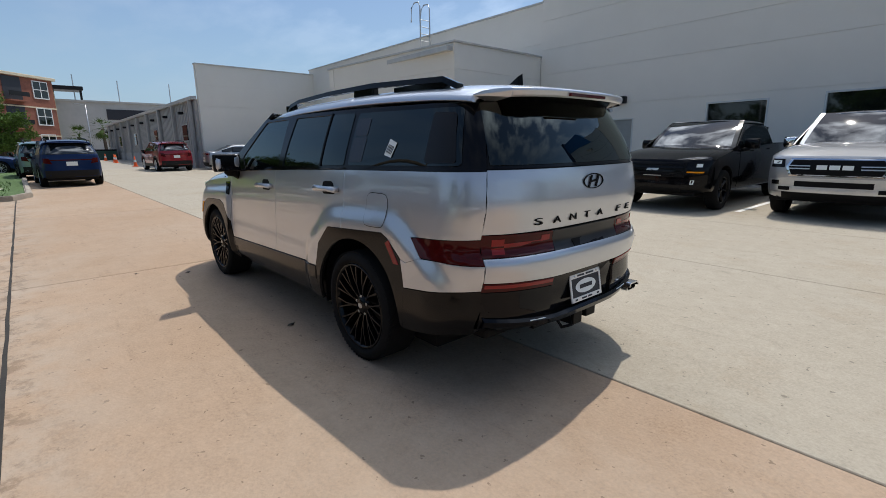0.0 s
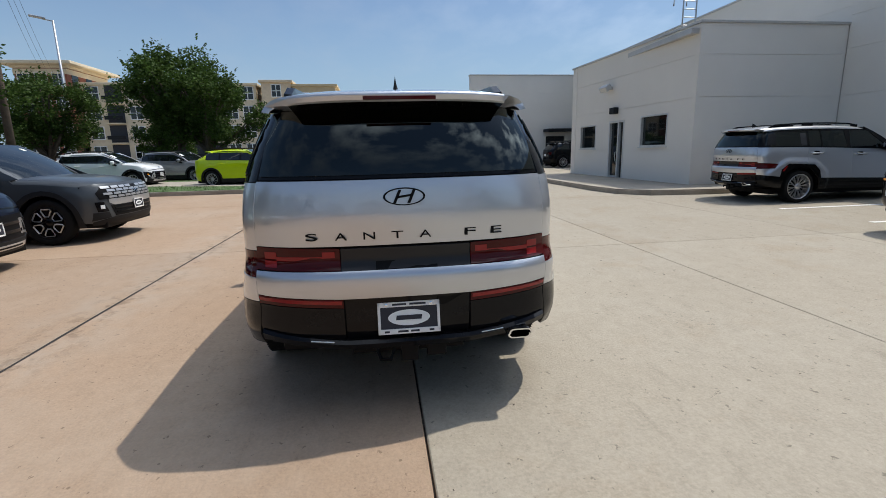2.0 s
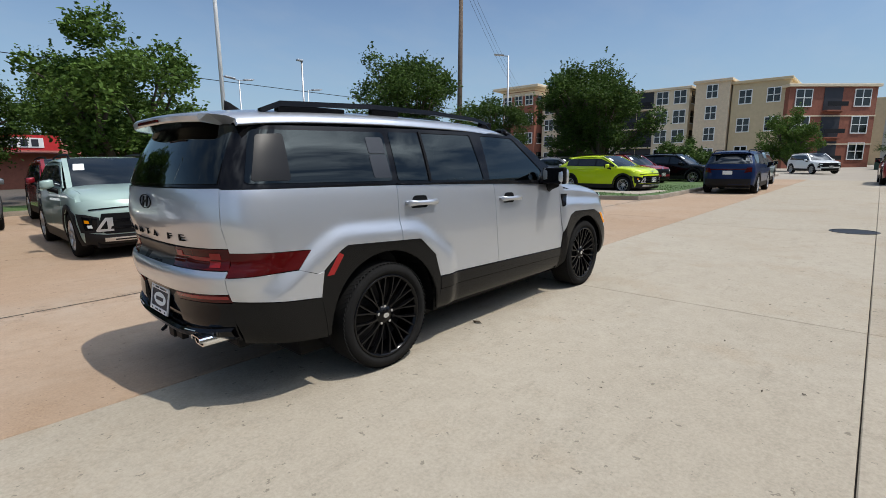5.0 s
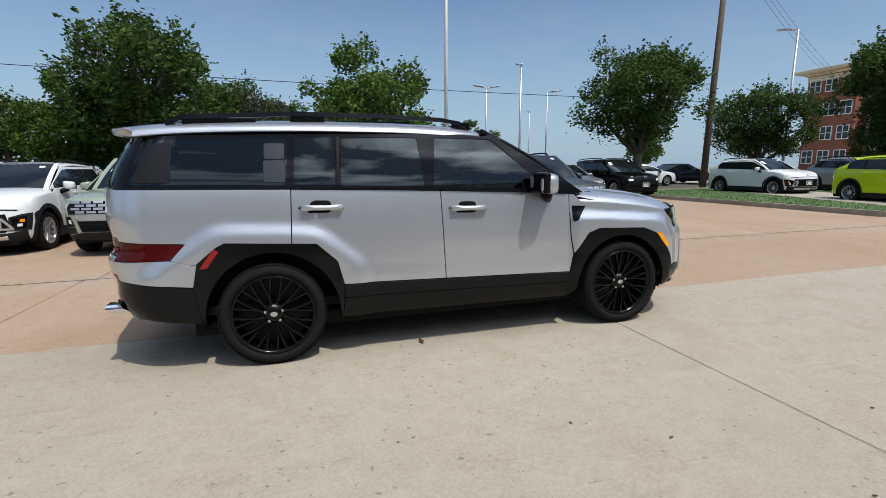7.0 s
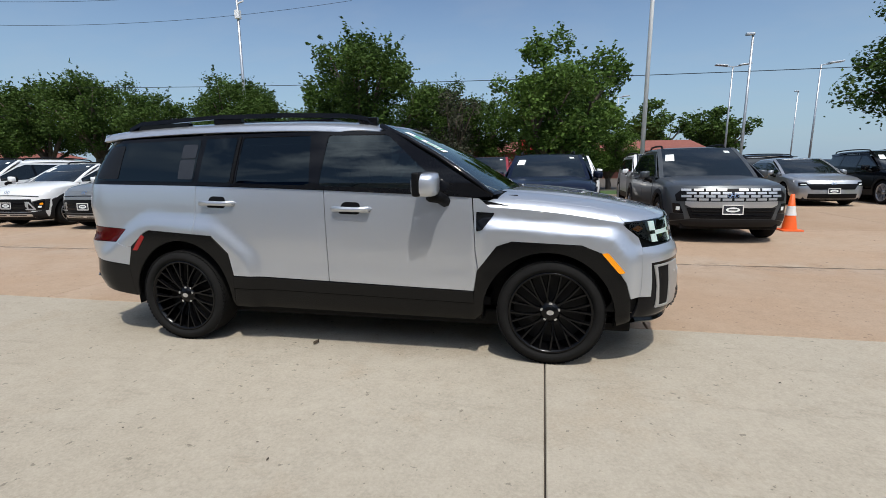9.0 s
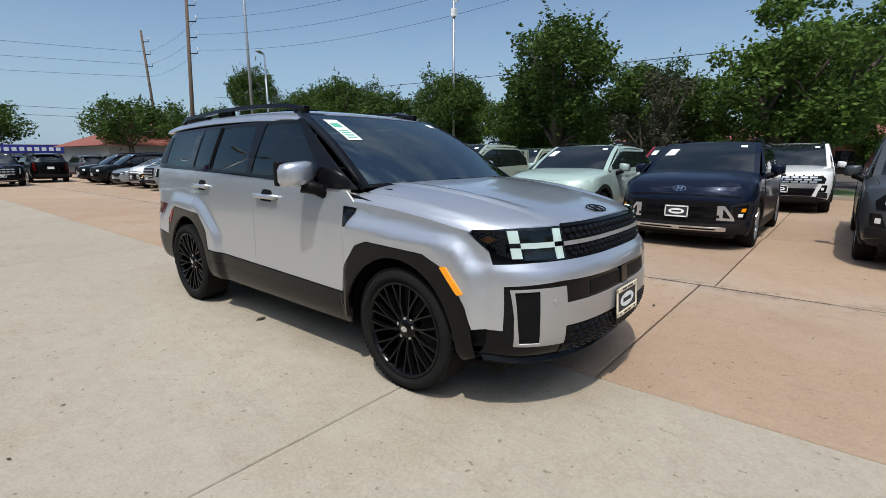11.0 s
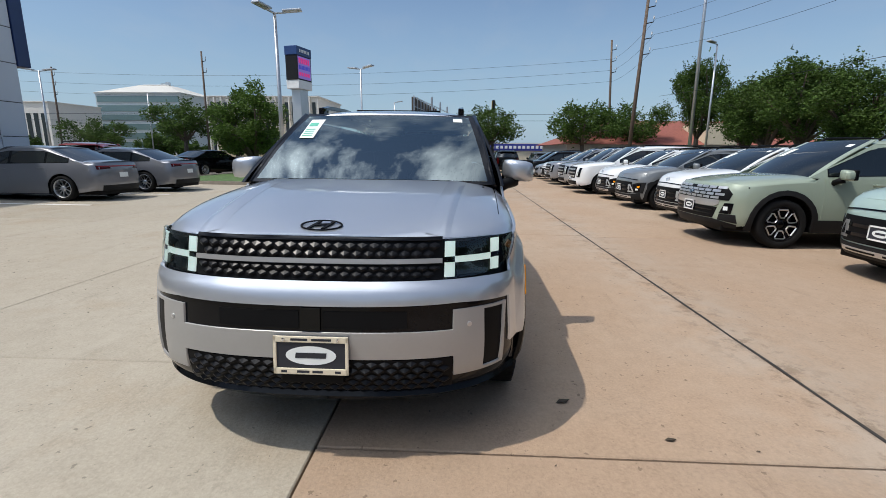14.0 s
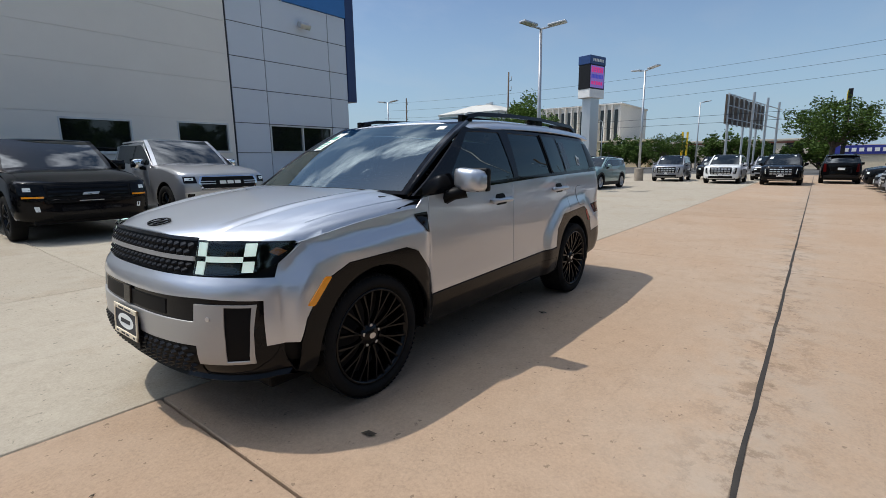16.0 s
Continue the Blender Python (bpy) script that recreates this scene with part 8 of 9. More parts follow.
PICKUP = dict(w=0.945, nose=2.40, tail=-2.55, sill=0.27, belt_f=1.05, belt_r=1.12, eave=1.53, roof=1.655, a_base=1.08, a_top=0.20, d_top=-1.10, d_base=-1.52, bed=True, tuck=0.0,
            hood=((0.8, 1.11), (1.1, 1.10), (1.5, 1.075), (1.9, 1.03), (2.3, 0.96)), roof_line=((-1.6, 1.60), (-1.0, 1.64), (-0.5, 1.655), (-0.1, 1.645), (0.3, 1.60)),
            axle_f=1.48, axle_r=-1.52, r=0.37, rim_r=0.255, clad=True, clad_h=0.17, rims=M_RIMBLK, spokes=6, style="segment", rails=True, badge=0.80, plate_z=0.57, gap=0.06,
            doors=((0.02, 0.95), (-0.98, 0.01)), glass=((0.0, 0.90), (-0.86, -0.07), (-1.30, -0.93)),
            front=(("grille", M_BLACK, [(-0.80, 0.70), (0.80, 0.70), (0.82, 0.80), (0.72, 0.90), (-0.72, 0.90), (-0.82, 0.80)], False),
                   *[("grille_bar", M_CHROMEDK, quad2(y, y + 0.135, z, z + 0.035), True) for z, o in ((0.715, 0.0), (0.765, 0.07), (0.815, 0.0), (0.865, 0.07)) for y in (0.02 + o, 0.19 + o, 0.36 + o, 0.53 + o)],
                   ("skid_trim", M_SATIN, [(-0.60, 0.60), (0.60, 0.60), (0.68, 0.64), (0.68, 0.70), (-0.68, 0.70), (-0.68, 0.64)], False),
                   ("lower_grille", M_BLACK, [(-0.60, 0.42), (0.60, 0.42), (0.66, 0.59), (-0.66, 0.59)], False),
                   ("grille_bar", M_GLOSSBLACK, quad2(-0.58, 0.58, 0.47, 0.49), False), ("grille_bar", M_GLOSSBLACK, quad2(-0.60, 0.60, 0.53, 0.55), False),
                   ("bumper_trim", M_CLADG, [(-0.84, 0.285), (0.84, 0.285), (0.86, 0.34), (0.60, 0.41), (-0.60, 0.41), (-0.86, 0.34)], False),
                   ("headlamp", M_GLOSSBLACK, [(0.70, 0.50), (0.83, 0.50), (0.85, 0.66), (0.76, 0.66)], True),
                   ("light_strip", M_LAMPWHITE, quad2(0.75, 0.80, 0.55, 0.61), True),
                   ("bumper_trim", M_CLADG, [(-0.87, 0.36), (-0.68, 0.40), (-0.70, 0.49), (-0.87, 0.49)], True)),
            back=(("tail_lamp", M_RED, quad2(0.60, 0.79, 0.78, 1.04), True), ("bumper_trim", M_CLADG, quad2(-0.78, 0.78, 0.36, 0.62), False)))
SUV = dict(w=0.965, nose=2.40, tail=-2.55, sill=0.27, belt_f=1.10, belt_r=1.20, eave=1.58, roof=1.73, a_base=1.08, a_top=0.22, d_top=-2.12, d_base=-2.32,
           hood=((0.8, 1.17), (1.1, 1.16), (1.5, 1.14), (1.9, 1.10), (2.3, 1.02)), roof_line=((-2.4, 1.63), (-1.8, 1.70), (-0.9, 1.73), (-0.2, 1.715), (0.3, 1.67)),
           axle_f=1.45, axle_r=-1.45, r=0.375, rim_r=0.265, clad=False, rims=M_RIMALU, spokes=7, style="split", rails=True, badge=0.98, plate_z=0.56, gap=0.05,
           doors=((0.02, 0.95), (-1.02, 0.01)), glass=((0.0, 0.90), (-0.98, -0.07), (-2.0, -1.05)),
           front=(("grille", M_BLACK, [(-0.52, 0.56), (0.52, 0.56), (0.58, 0.75), (0.56, 0.96), (-0.56, 0.96), (-0.58, 0.75)], False),
                  *[("grille_bar", M_CHROMEDK, quad2(y, y + 0.13, z, z + 0.05), True) for z in (0.60, 0.72, 0.84) for y in (0.02, 0.19, 0.36)],
                  ("headlamp", M_GLOSSBLACK, [(0.64, 0.60), (0.78, 0.60), (0.82, 0.92), (0.70, 0.92)], True),
                  ("light_strip", M_LAMPWHITE, [(0.67, 0.63), (0.70, 0.63), (0.73, 0.90), (0.705, 0.90)], True),
                  ("lower_grille", M_BLACK, quad2(-0.62, 0.62, 0.33, 0.46), False), ("skid_trim", M_SATIN, quad2(-0.55, 0.55, 0.285, 0.32), False)),
           back=(("tail_lamp", M_RED, [(0.66, 0.70), (0.80, 0.70), (0.80, 1.16), (0.70, 1.16)], True), ("bumper_trim", M_CLADG, quad2(-0.78, 0.78, 0.34, 0.50), False), ("number_plate", M_PAPER, quad2(-0.16, 0.16, 0.80, 0.93), False)))
CROSS = dict(SUV, w=0.925, nose=2.20, tail=-2.30, belt_f=1.04, belt_r=1.14, eave=1.50, roof=1.655, a_base=1.02, d_top=-1.90, d_base=-2.08,
             hood=((0.8, 1.10), (1.1, 1.085), (1.5, 1.05), (1.8, 1.0), (2.1, 0.93)), roof_line=((-2.2, 1.56), (-1.6, 1.63), (-0.8, 1.655), (-0.2, 1.645), (0.25, 1.60)), axle_f=1.36, axle_r=-1.40, r=0.36, clad=True, badge=0.88, glass=((0.0, 0.86), (-0.94, -0.07), (-1.75, -1.0)),
             front=(("grille", M_BLACK, [(-0.60, 0.56), (0.60, 0.56), (0.80, 0.74), (0.74, 0.86), (-0.74, 0.86), (-0.80, 0.74)], False), ("light_strip", M_LAMPWHITE, quad2(0.55, 0.72, 0.72, 0.80), True), ("headlamp", M_GLOSSBLACK, quad2(0.68, 0.82, 0.50, 0.66), True), ("lower_grille", M_BLACK, quad2(-0.62, 0.62, 0.30, 0.46), False)),
             back=(("tail_bar", M_RED, quad2(-0.66, 0.66, 0.92, 0.955), False), ("tail_lamp", M_RED, [(0.54, 0.80), (0.77, 0.84), (0.77, 1.0), (0.62, 1.0)], True), ("bumper_trim", M_CLADG, quad2(-0.76, 0.76, 0.32, 0.58), False), ("number_plate", M_PAPER, quad2(-0.16, 0.16, 0.74, 0.88), False)))
SEDAN = dict(w=0.93, nose=2.38, tail=-2.48, sill=0.20, belt_f=0.92, belt_r=0.99, eave=1.32, roof=1.445, a_base=1.10, a_top=0.10, d_top=-1.0, d_base=-2.0, deck=True, tuck=0.02,
             hood=((-2.5, 1.02), (-2.2, 1.06), (-1.7, 1.07), (0.0, 1.0), (0.8, 0.985), (1.2, 0.97), (1.6, 0.93), (2.0, 0.86), (2.3, 0.77)), roof_line=((-1.4, 1.38), (-0.9, 1.425), (-0.5, 1.445), (-0.1, 1.44), (0.2, 1.40)),
             axle_f=1.42, axle_r=-1.43, r=0.335, rim_r=0.24, clad=False, rims=M_RIMALU, spokes=5, style="split", badge=0.68, plate_z=0.46, gap=0.05, body_pillars=True, paper=False,
             doors=((-0.05, 0.92), (-1.08, -0.06)), glass=((-0.02, 0.90), (-1.0, -0.09), (-1.62, -1.06)),
             front=(("grille", M_BLACK, [(-0.55, 0.50), (0.55, 0.50), (0.66, 0.66), (-0.66, 0.66)], False), ("headlamp", M_GLOSSBLACK, [(0.60, 0.62), (0.82, 0.60), (0.82, 0.70), (0.66, 0.71)], True), ("light_strip", M_LAMPWHITE, quad2(0.66, 0.78, 0.63, 0.66), True), ("lower_grille", M_BLACK, quad2(-0.62, 0.62, 0.24, 0.38), False)),
             back=(("tail_bar", M_REDBR, quad2(-0.74, 0.74, 0.905, 0.935), False), ("tail_lamp", M_RED, [(0.40, 0.86), (0.78, 0.83), (0.78, 0.94), (0.46, 0.90)], True), ("number_plate", M_PAPER, quad2(-0.16, 0.16, 0.62, 0.75), False), ("bumper_trim", M_CLADG, quad2(-0.7, 0.7, 0.27, 0.42), False)))
TRUCK = dict(w=1.01, nose=2.85, tail=-3.00, sill=0.36, belt_f=1.24, belt_r=1.30, eave=1.70, roof=1.84, a_base=1.14, a_top=0.36, d_top=-1.10, d_base=-1.22, bed=True, tuck=0.0, cf=0.5,
             hood=((0.9, 1.29), (1.2, 1.28), (1.8, 1.23), (2.3, 1.15), (2.72, 1.03)), roof_line=((-1.5, 1.785), (-0.9, 1.83), (-0.3, 1.84), (0.2, 1.825), (0.5, 1.785)),
             axle_f=1.84, axle_r=-1.80, r=0.40, rim_r=0.26, clad=False, rims=M_RIMBLK, spokes=6, style="blade", badge=None, plate_z=0.55, gap=0.085, plate_f=False, body_pillars=True, paper=False, mirror=(0.09, 0.13, 0.10),
             doors=((0.10, 1.08), (-1.05, 0.09)), glass=((0.10, 1.02), (-1.0, 0.0)),
             front=(("grille", M_BLACK, [(-0.60, 0.681), (0.60, 0.681), (0.62, 0.968), (-0.62, 0.968)], False),
                    *[("grille_bar", M_GLOSSBLACK, quad2(-0.58, 0.58, z, z + 0.035), False) for z in (0.715, 0.782, 0.850, 0.918)],
                    ("headlamp", M_GLOSSBLACK, [(0.62, 0.833), (0.90, 0.833), (0.90, 0.977), (0.64, 0.977)], True), ("light_strip", M_LAMPWHITE, quad2(0.78, 0.87, 0.875, 0.935), True),
                    ("badge_bar", M_CHROMEDK, [(-0.13, 0.804), (0.10, 0.804), (0.13, 0.846), (-0.10, 0.846)], False), ("light_strip", M_CHROMEDK, quad2(-0.18, 0.18, 0.702, 0.723), False),
                    ("turn_signal", M_AMBER, quad2(0.64, 0.90, 0.766, 0.795), True), ("bumper_trim", M_GLOSSBLACK, quad2(-0.86, 0.86, 0.478, 0.647), False), ("lower_grille", M_BLACK, quad2(-0.55, 0.55, 0.394, 0.478), False),
                    ("fog_lamp", M_LAMPWHITE, [(0.70, 0.546), (0.76, 0.546), (0.775, 0.630), (0.71, 0.630)], True)),
             back=(("tail_lamp", M_RED, quad2(0.70, 0.84, 0.86, 1.22), True), ("bumper_trim", M_CHROMEDK, quad2(-0.84, 0.84, 0.46, 0.64), False)))
TRUCK2 = dict(TRUCK, hood=((0.9, 1.34), (1.2, 1.33), (1.8, 1.29), (2.3, 1.22), (2.72, 1.11)), belt_f=1.27, belt_r=1.33, eave=1.78, roof=1.93, roof_line=((-1.5, 1.875), (-0.9, 1.92), (-0.3, 1.93), (0.2, 1.915), (0.5, 1.875)), rims=M_RIMBLK, style="blade", chrome_mirror=True, handle=M_CHROME, r=0.42, rim_r=0.27,
              front=(("grille", M_CHROME, [(-0.62, 0.760), (0.62, 0.760), (0.68, 0.909), (0.62, 1.058), (-0.62, 1.058), (-0.68, 0.909)], False),
                     ("grille_mesh", M_BLACK, [(-0.585, 0.788), (0.585, 0.788), (0.64, 0.909), (0.585, 1.030), (-0.585, 1.030), (-0.64, 0.909)], False), ("grille_bar", M_SATIN, quad2(0.33, 0.63, 0.923, 0.941), True), ("grille_bar", M_SATIN, quad2(0.33, 0.63, 0.876, 0.895), True),
                     *[("badge_bar", M_PAPER, quad2(y, y + 0.14, 0.876, 0.946), False) for y in (-0.24, -0.07, 0.10)],
                     ("headlamp", M_GLOSSBLACK, [(0.70, 0.899), (0.92, 0.899), (0.92, 1.039), (0.72, 1.039)], True), ("light_strip", M_LAMPWHITE, quad2(0.76, 0.90, 0.955, 1.011), True),
                     ("bumper_trim", M_SATIN, [(-0.90, 0.490), (0.90, 0.490), (0.92, 0.695), (0.60, 0.732), (-0.60, 0.732), (-0.92, 0.695)], False), ("skid_trim", M_BLACK, quad2(-0.52, 0.52, 0.583, 0.676), False),
                     ("skid_trim", M_BLACK, quad2(0.58, 0.76, 0.509, 0.574), True), ("headlamp", M_GLOSSBLACK, quad2(0.76, 0.88, 0.602, 0.676), True), ("lower_grille", M_BLACK, quad2(-0.7, 0.7, 0.360, 0.481), False)))

PROTO = {}


def park(kind, x, y, heading, body, label, z=0.0):
    """A vehicle of a kind with its middle at x, y; copies share their meshes and take a paint of their own."""
    specs = dict(hatch=HATCH, pickup=PICKUP, suv=SUV, cross=CROSS, sedan=SEDAN, truck=TRUCK, truck2=TRUCK2)
    names = dict(hatch="hatchback", pickup="pickup", suv="suv", cross="suv", sedan="sedan", truck="pickup_truck", truck2="pickup_truck")
    m = LOT @ pose(x, y, z, 0, 0, heading)
    if kind not in PROTO:
        PROTO[kind] = (vehicle(names[kind], m, label, body, specs[kind]), body)
        return PROTO[kind][0]
    src, old = PROTO[kind]
    c = copy_thing(src, m)
    c["label"] = label
    if body != old:
        for o in c.children_recursive:
            if o.type == "MESH" and o.data.materials and o.data.materials[0] == PAINTS[old]:
                o.material_slots[0].link = "OBJECT"
                o.material_slots[0].material = PAINTS[body]
    return c


# row along the tan strip, noses to the aisle
def nose_in(kind, x, ynose, body, label):
    n = dict(hatch=2.10, pickup=2.40, suv=2.40, cross=2.20, sedan=2.38, truck=2.85)[kind]
    return park(kind, x, ynose + n, -90, body, label)


nose_in("pickup", 4.35, 4.45, "charcoal", "charcoal grey crew-cab pickup with block-pattern grille, dealer plate in front")
nose_in("hatch", 1.42, 4.70, "navy", "dark navy compact crossover with black cladding and a price paper")
nose_in("hatch", -1.05, 5.10, "mint", "pale mint green compact crossover with black arches and dealer plate")
nose_in("pickup", -3.95, 4.42, "sage", "sage green crew-cab pickup with black arches, parked in the row")
nose_in("hatch", -6.45, 5.00, "white", "white compact crossover with dark roof rails in the parked row")
nose_in("hatch", -8.95, 4.85, "grey", "mid-grey compact crossover with silver front trim in the row")
nose_in("hatch", -11.4, 5.00, "white", "white compact crossover beside a grey one")
nose_in("suv", -13.9, 4.60, "white", "white three-row SUV with a large grille in the row")
nose_in("suv", -16.5, 4.70, "silver", "silver three-row SUV with a large grille in the row")
nose_in("suv", -19.2, 4.60, "gunmetal", "dark grey three-row SUV in the parked row")
nose_in("hatch", -21.8, 4.80, "white", "white compact crossover among dark cars")
nose_in("sedan", -24.4, 4.80, "gunmetal", "dark grey saloon car in the parked row")
nose_in("cross", -27.2, 4.60, "black", "black SUV near the end of the row")
nose_in("cross", -30.2, 4.70, "black", "black SUV at the end of the row")
# second and third rows behind
for x, k, b, l in ((6.6, "cross", "silver", "silver SUV in the row behind the crossovers"), (4.9, "cross", "white", "white crossover in the back row"), (2.1, "pickup", "white", "white pickup in the back row by the grass"), (-0.6, "cross", "red", "dark red SUV behind the mint crossover"), (-3.2, "cross", "grey", "grey SUV in the back row"),
                   (-5.9, "cross", "sage", "green SUV in the back row"), (-8.6, "hatch", "white", "white crossover in the back row"), (-11.2, "cross", "white", "white SUV in the back row"), (-14.0, "suv", "black", "black SUV in the back row"), (-17.0, "cross", "gunmetal", "grey SUV in the back row")):
    park(k, x, 13.0 + 0.3 * math.sin(x), -90, b, l)
for x, k, b, l in ((9.6, "sedan", "silver", "silver saloon car parked near the traffic cone"), (12.3, "cross", "black", "black SUV at the far edge of the lot")):
    park(k, x, 14.2, -90, b, l)
for x, y, k, b, h, l in ((10.6, 21.5, "cross", "black", 170, "black SUV beyond the grass strip"), (16.0, 23.5, "sedan", "gunmetal", 10, "dark saloon car beyond the grass strip"), (20.5, 22.5, "sedan", "white", 0, "white saloon car beyond the grass strip"), (25.5, 24.5, "sedan", "navy", 5, "dark blue saloon car beyond the grass strip"), (14.0, 28.0, "cross", "silver", 0, "silver SUV far across the lot"), (22.0, 29.0, "suv", "white", 180, "white SUV far across the lot")):
    park(k, x, y, h, b, l)
# cars on the grass strip to the east
park("hatch", 17.1, 5.65, -100, "lime", "lime yellow compact crossover parked on the grass strip")
park("hatch", 18.6, 12.15, -90, "white", "white compact crossover parked on the grass strip")
park("hatch", 22.4, 10.6, -105, "gunmetal", "dark crossover behind the white one")
park("cross", 26.5, 5.6, -100, "black", "black SUV beyond the lime crossover")
park("cross", 23.7, 7.3, -108, "red", "dark red SUV parked beyond the lime crossover")
park("sedan", 31.0, 4.6, -95, "blue", "blue saloon car beside the drive")
park("cross", 19.6, 1.15, 2, "blue", "dark blue SUV seen from behind, parked along the drive")
park("cross", 25.0, 1.7, 2, "teal", "dark SUV parked ahead of the blue one")
park("cross", 28.4, -4.1, 2, "red", "dark red SUV beside the metal-clad building")
park("cross", 46.0, 0.9, 215, "white", "white SUV far down the drive")
park("sedan", 26.7, -8.25, -94, "silver", "silver saloon car parked along the pale wall")
park("cross", 25.6, -13.0, -90, "black", "black car half hidden behind the building corner")
# against the long wall
park("truck", 0.48, -9.95, 90, "black", "lowered black crew-cab pickup truck with black grille facing out")
park("truck2", -2.30, -10.45, 90, "steel", "metallic silver-grey crew-cab pickup truck with chrome grille and bumper")
park("sedan", -8.75, -11.35, -90, "slate", "grey saloon car with its nose to the building")
park("sedan", -11.9, -11.3, -90, "slate", "dark silver saloon car with alloy wheels")
park("cross", -15.6, -14.9, 200, "red", "dark red SUV beyond the saloon cars")
park("sedan", -23.8, -14.5, 165, "black", "black saloon car behind the grass island")
c = copy_thing(hero_car, LEAN @ pose(5.55, -10.55, 0, 0, 0, -91))
c["label"] = "silver SUV with alloy wheels, nose towards the building"
for o in c.children_recursive:
    if o.type == "MESH" and o.data.materials and o.data.materials[0] == M_RIMBLK:
        o.material_slots[0].link = "OBJECT"
        o.material_slots[0].material = M_RIMALU
# far end of the lot
park("hatch", -20.8, -6.15, -3, "teal", "grey-green crossover facing the aisle beside the lamp post")
park("suv", -33.2, -5.2, 3, "gunmetal", "dark grey three-row SUV facing the aisle")
park("suv", -31.6, -1.7, 0, "white", "white three-row SUV facing the aisle")
park("suv", -31.0, 1.25, 0, "black", "black three-row SUV facing the aisle")
park("suv", -35.0, 3.9, 180, "black", "black SUV seen from behind at the lot's end")
park("suv", -27.5, -10.5, -5, "white", "white SUV beside the grass island")
for x, y, b, h in ((-38.5, -3.4, "black", 0), (-38.0, 0.1, "gunmetal", 0), (-41.0, 7.6, "charcoal", 180), (-44.5, 10.5, "black", 180), (-36.0, -10.8, "white", 0), (-40.5, -14.6, "gunmetal", 0), (-47.0, 14.0, "navy", 180), (-43.0, 4.2, "blue", 180)):
    park("cross", x, y, h, b, dict(black="black", gunmetal="dark grey", charcoal="charcoal", white="white", navy="navy", blue="blue")[b] + " SUV parked at the far end of the lot")


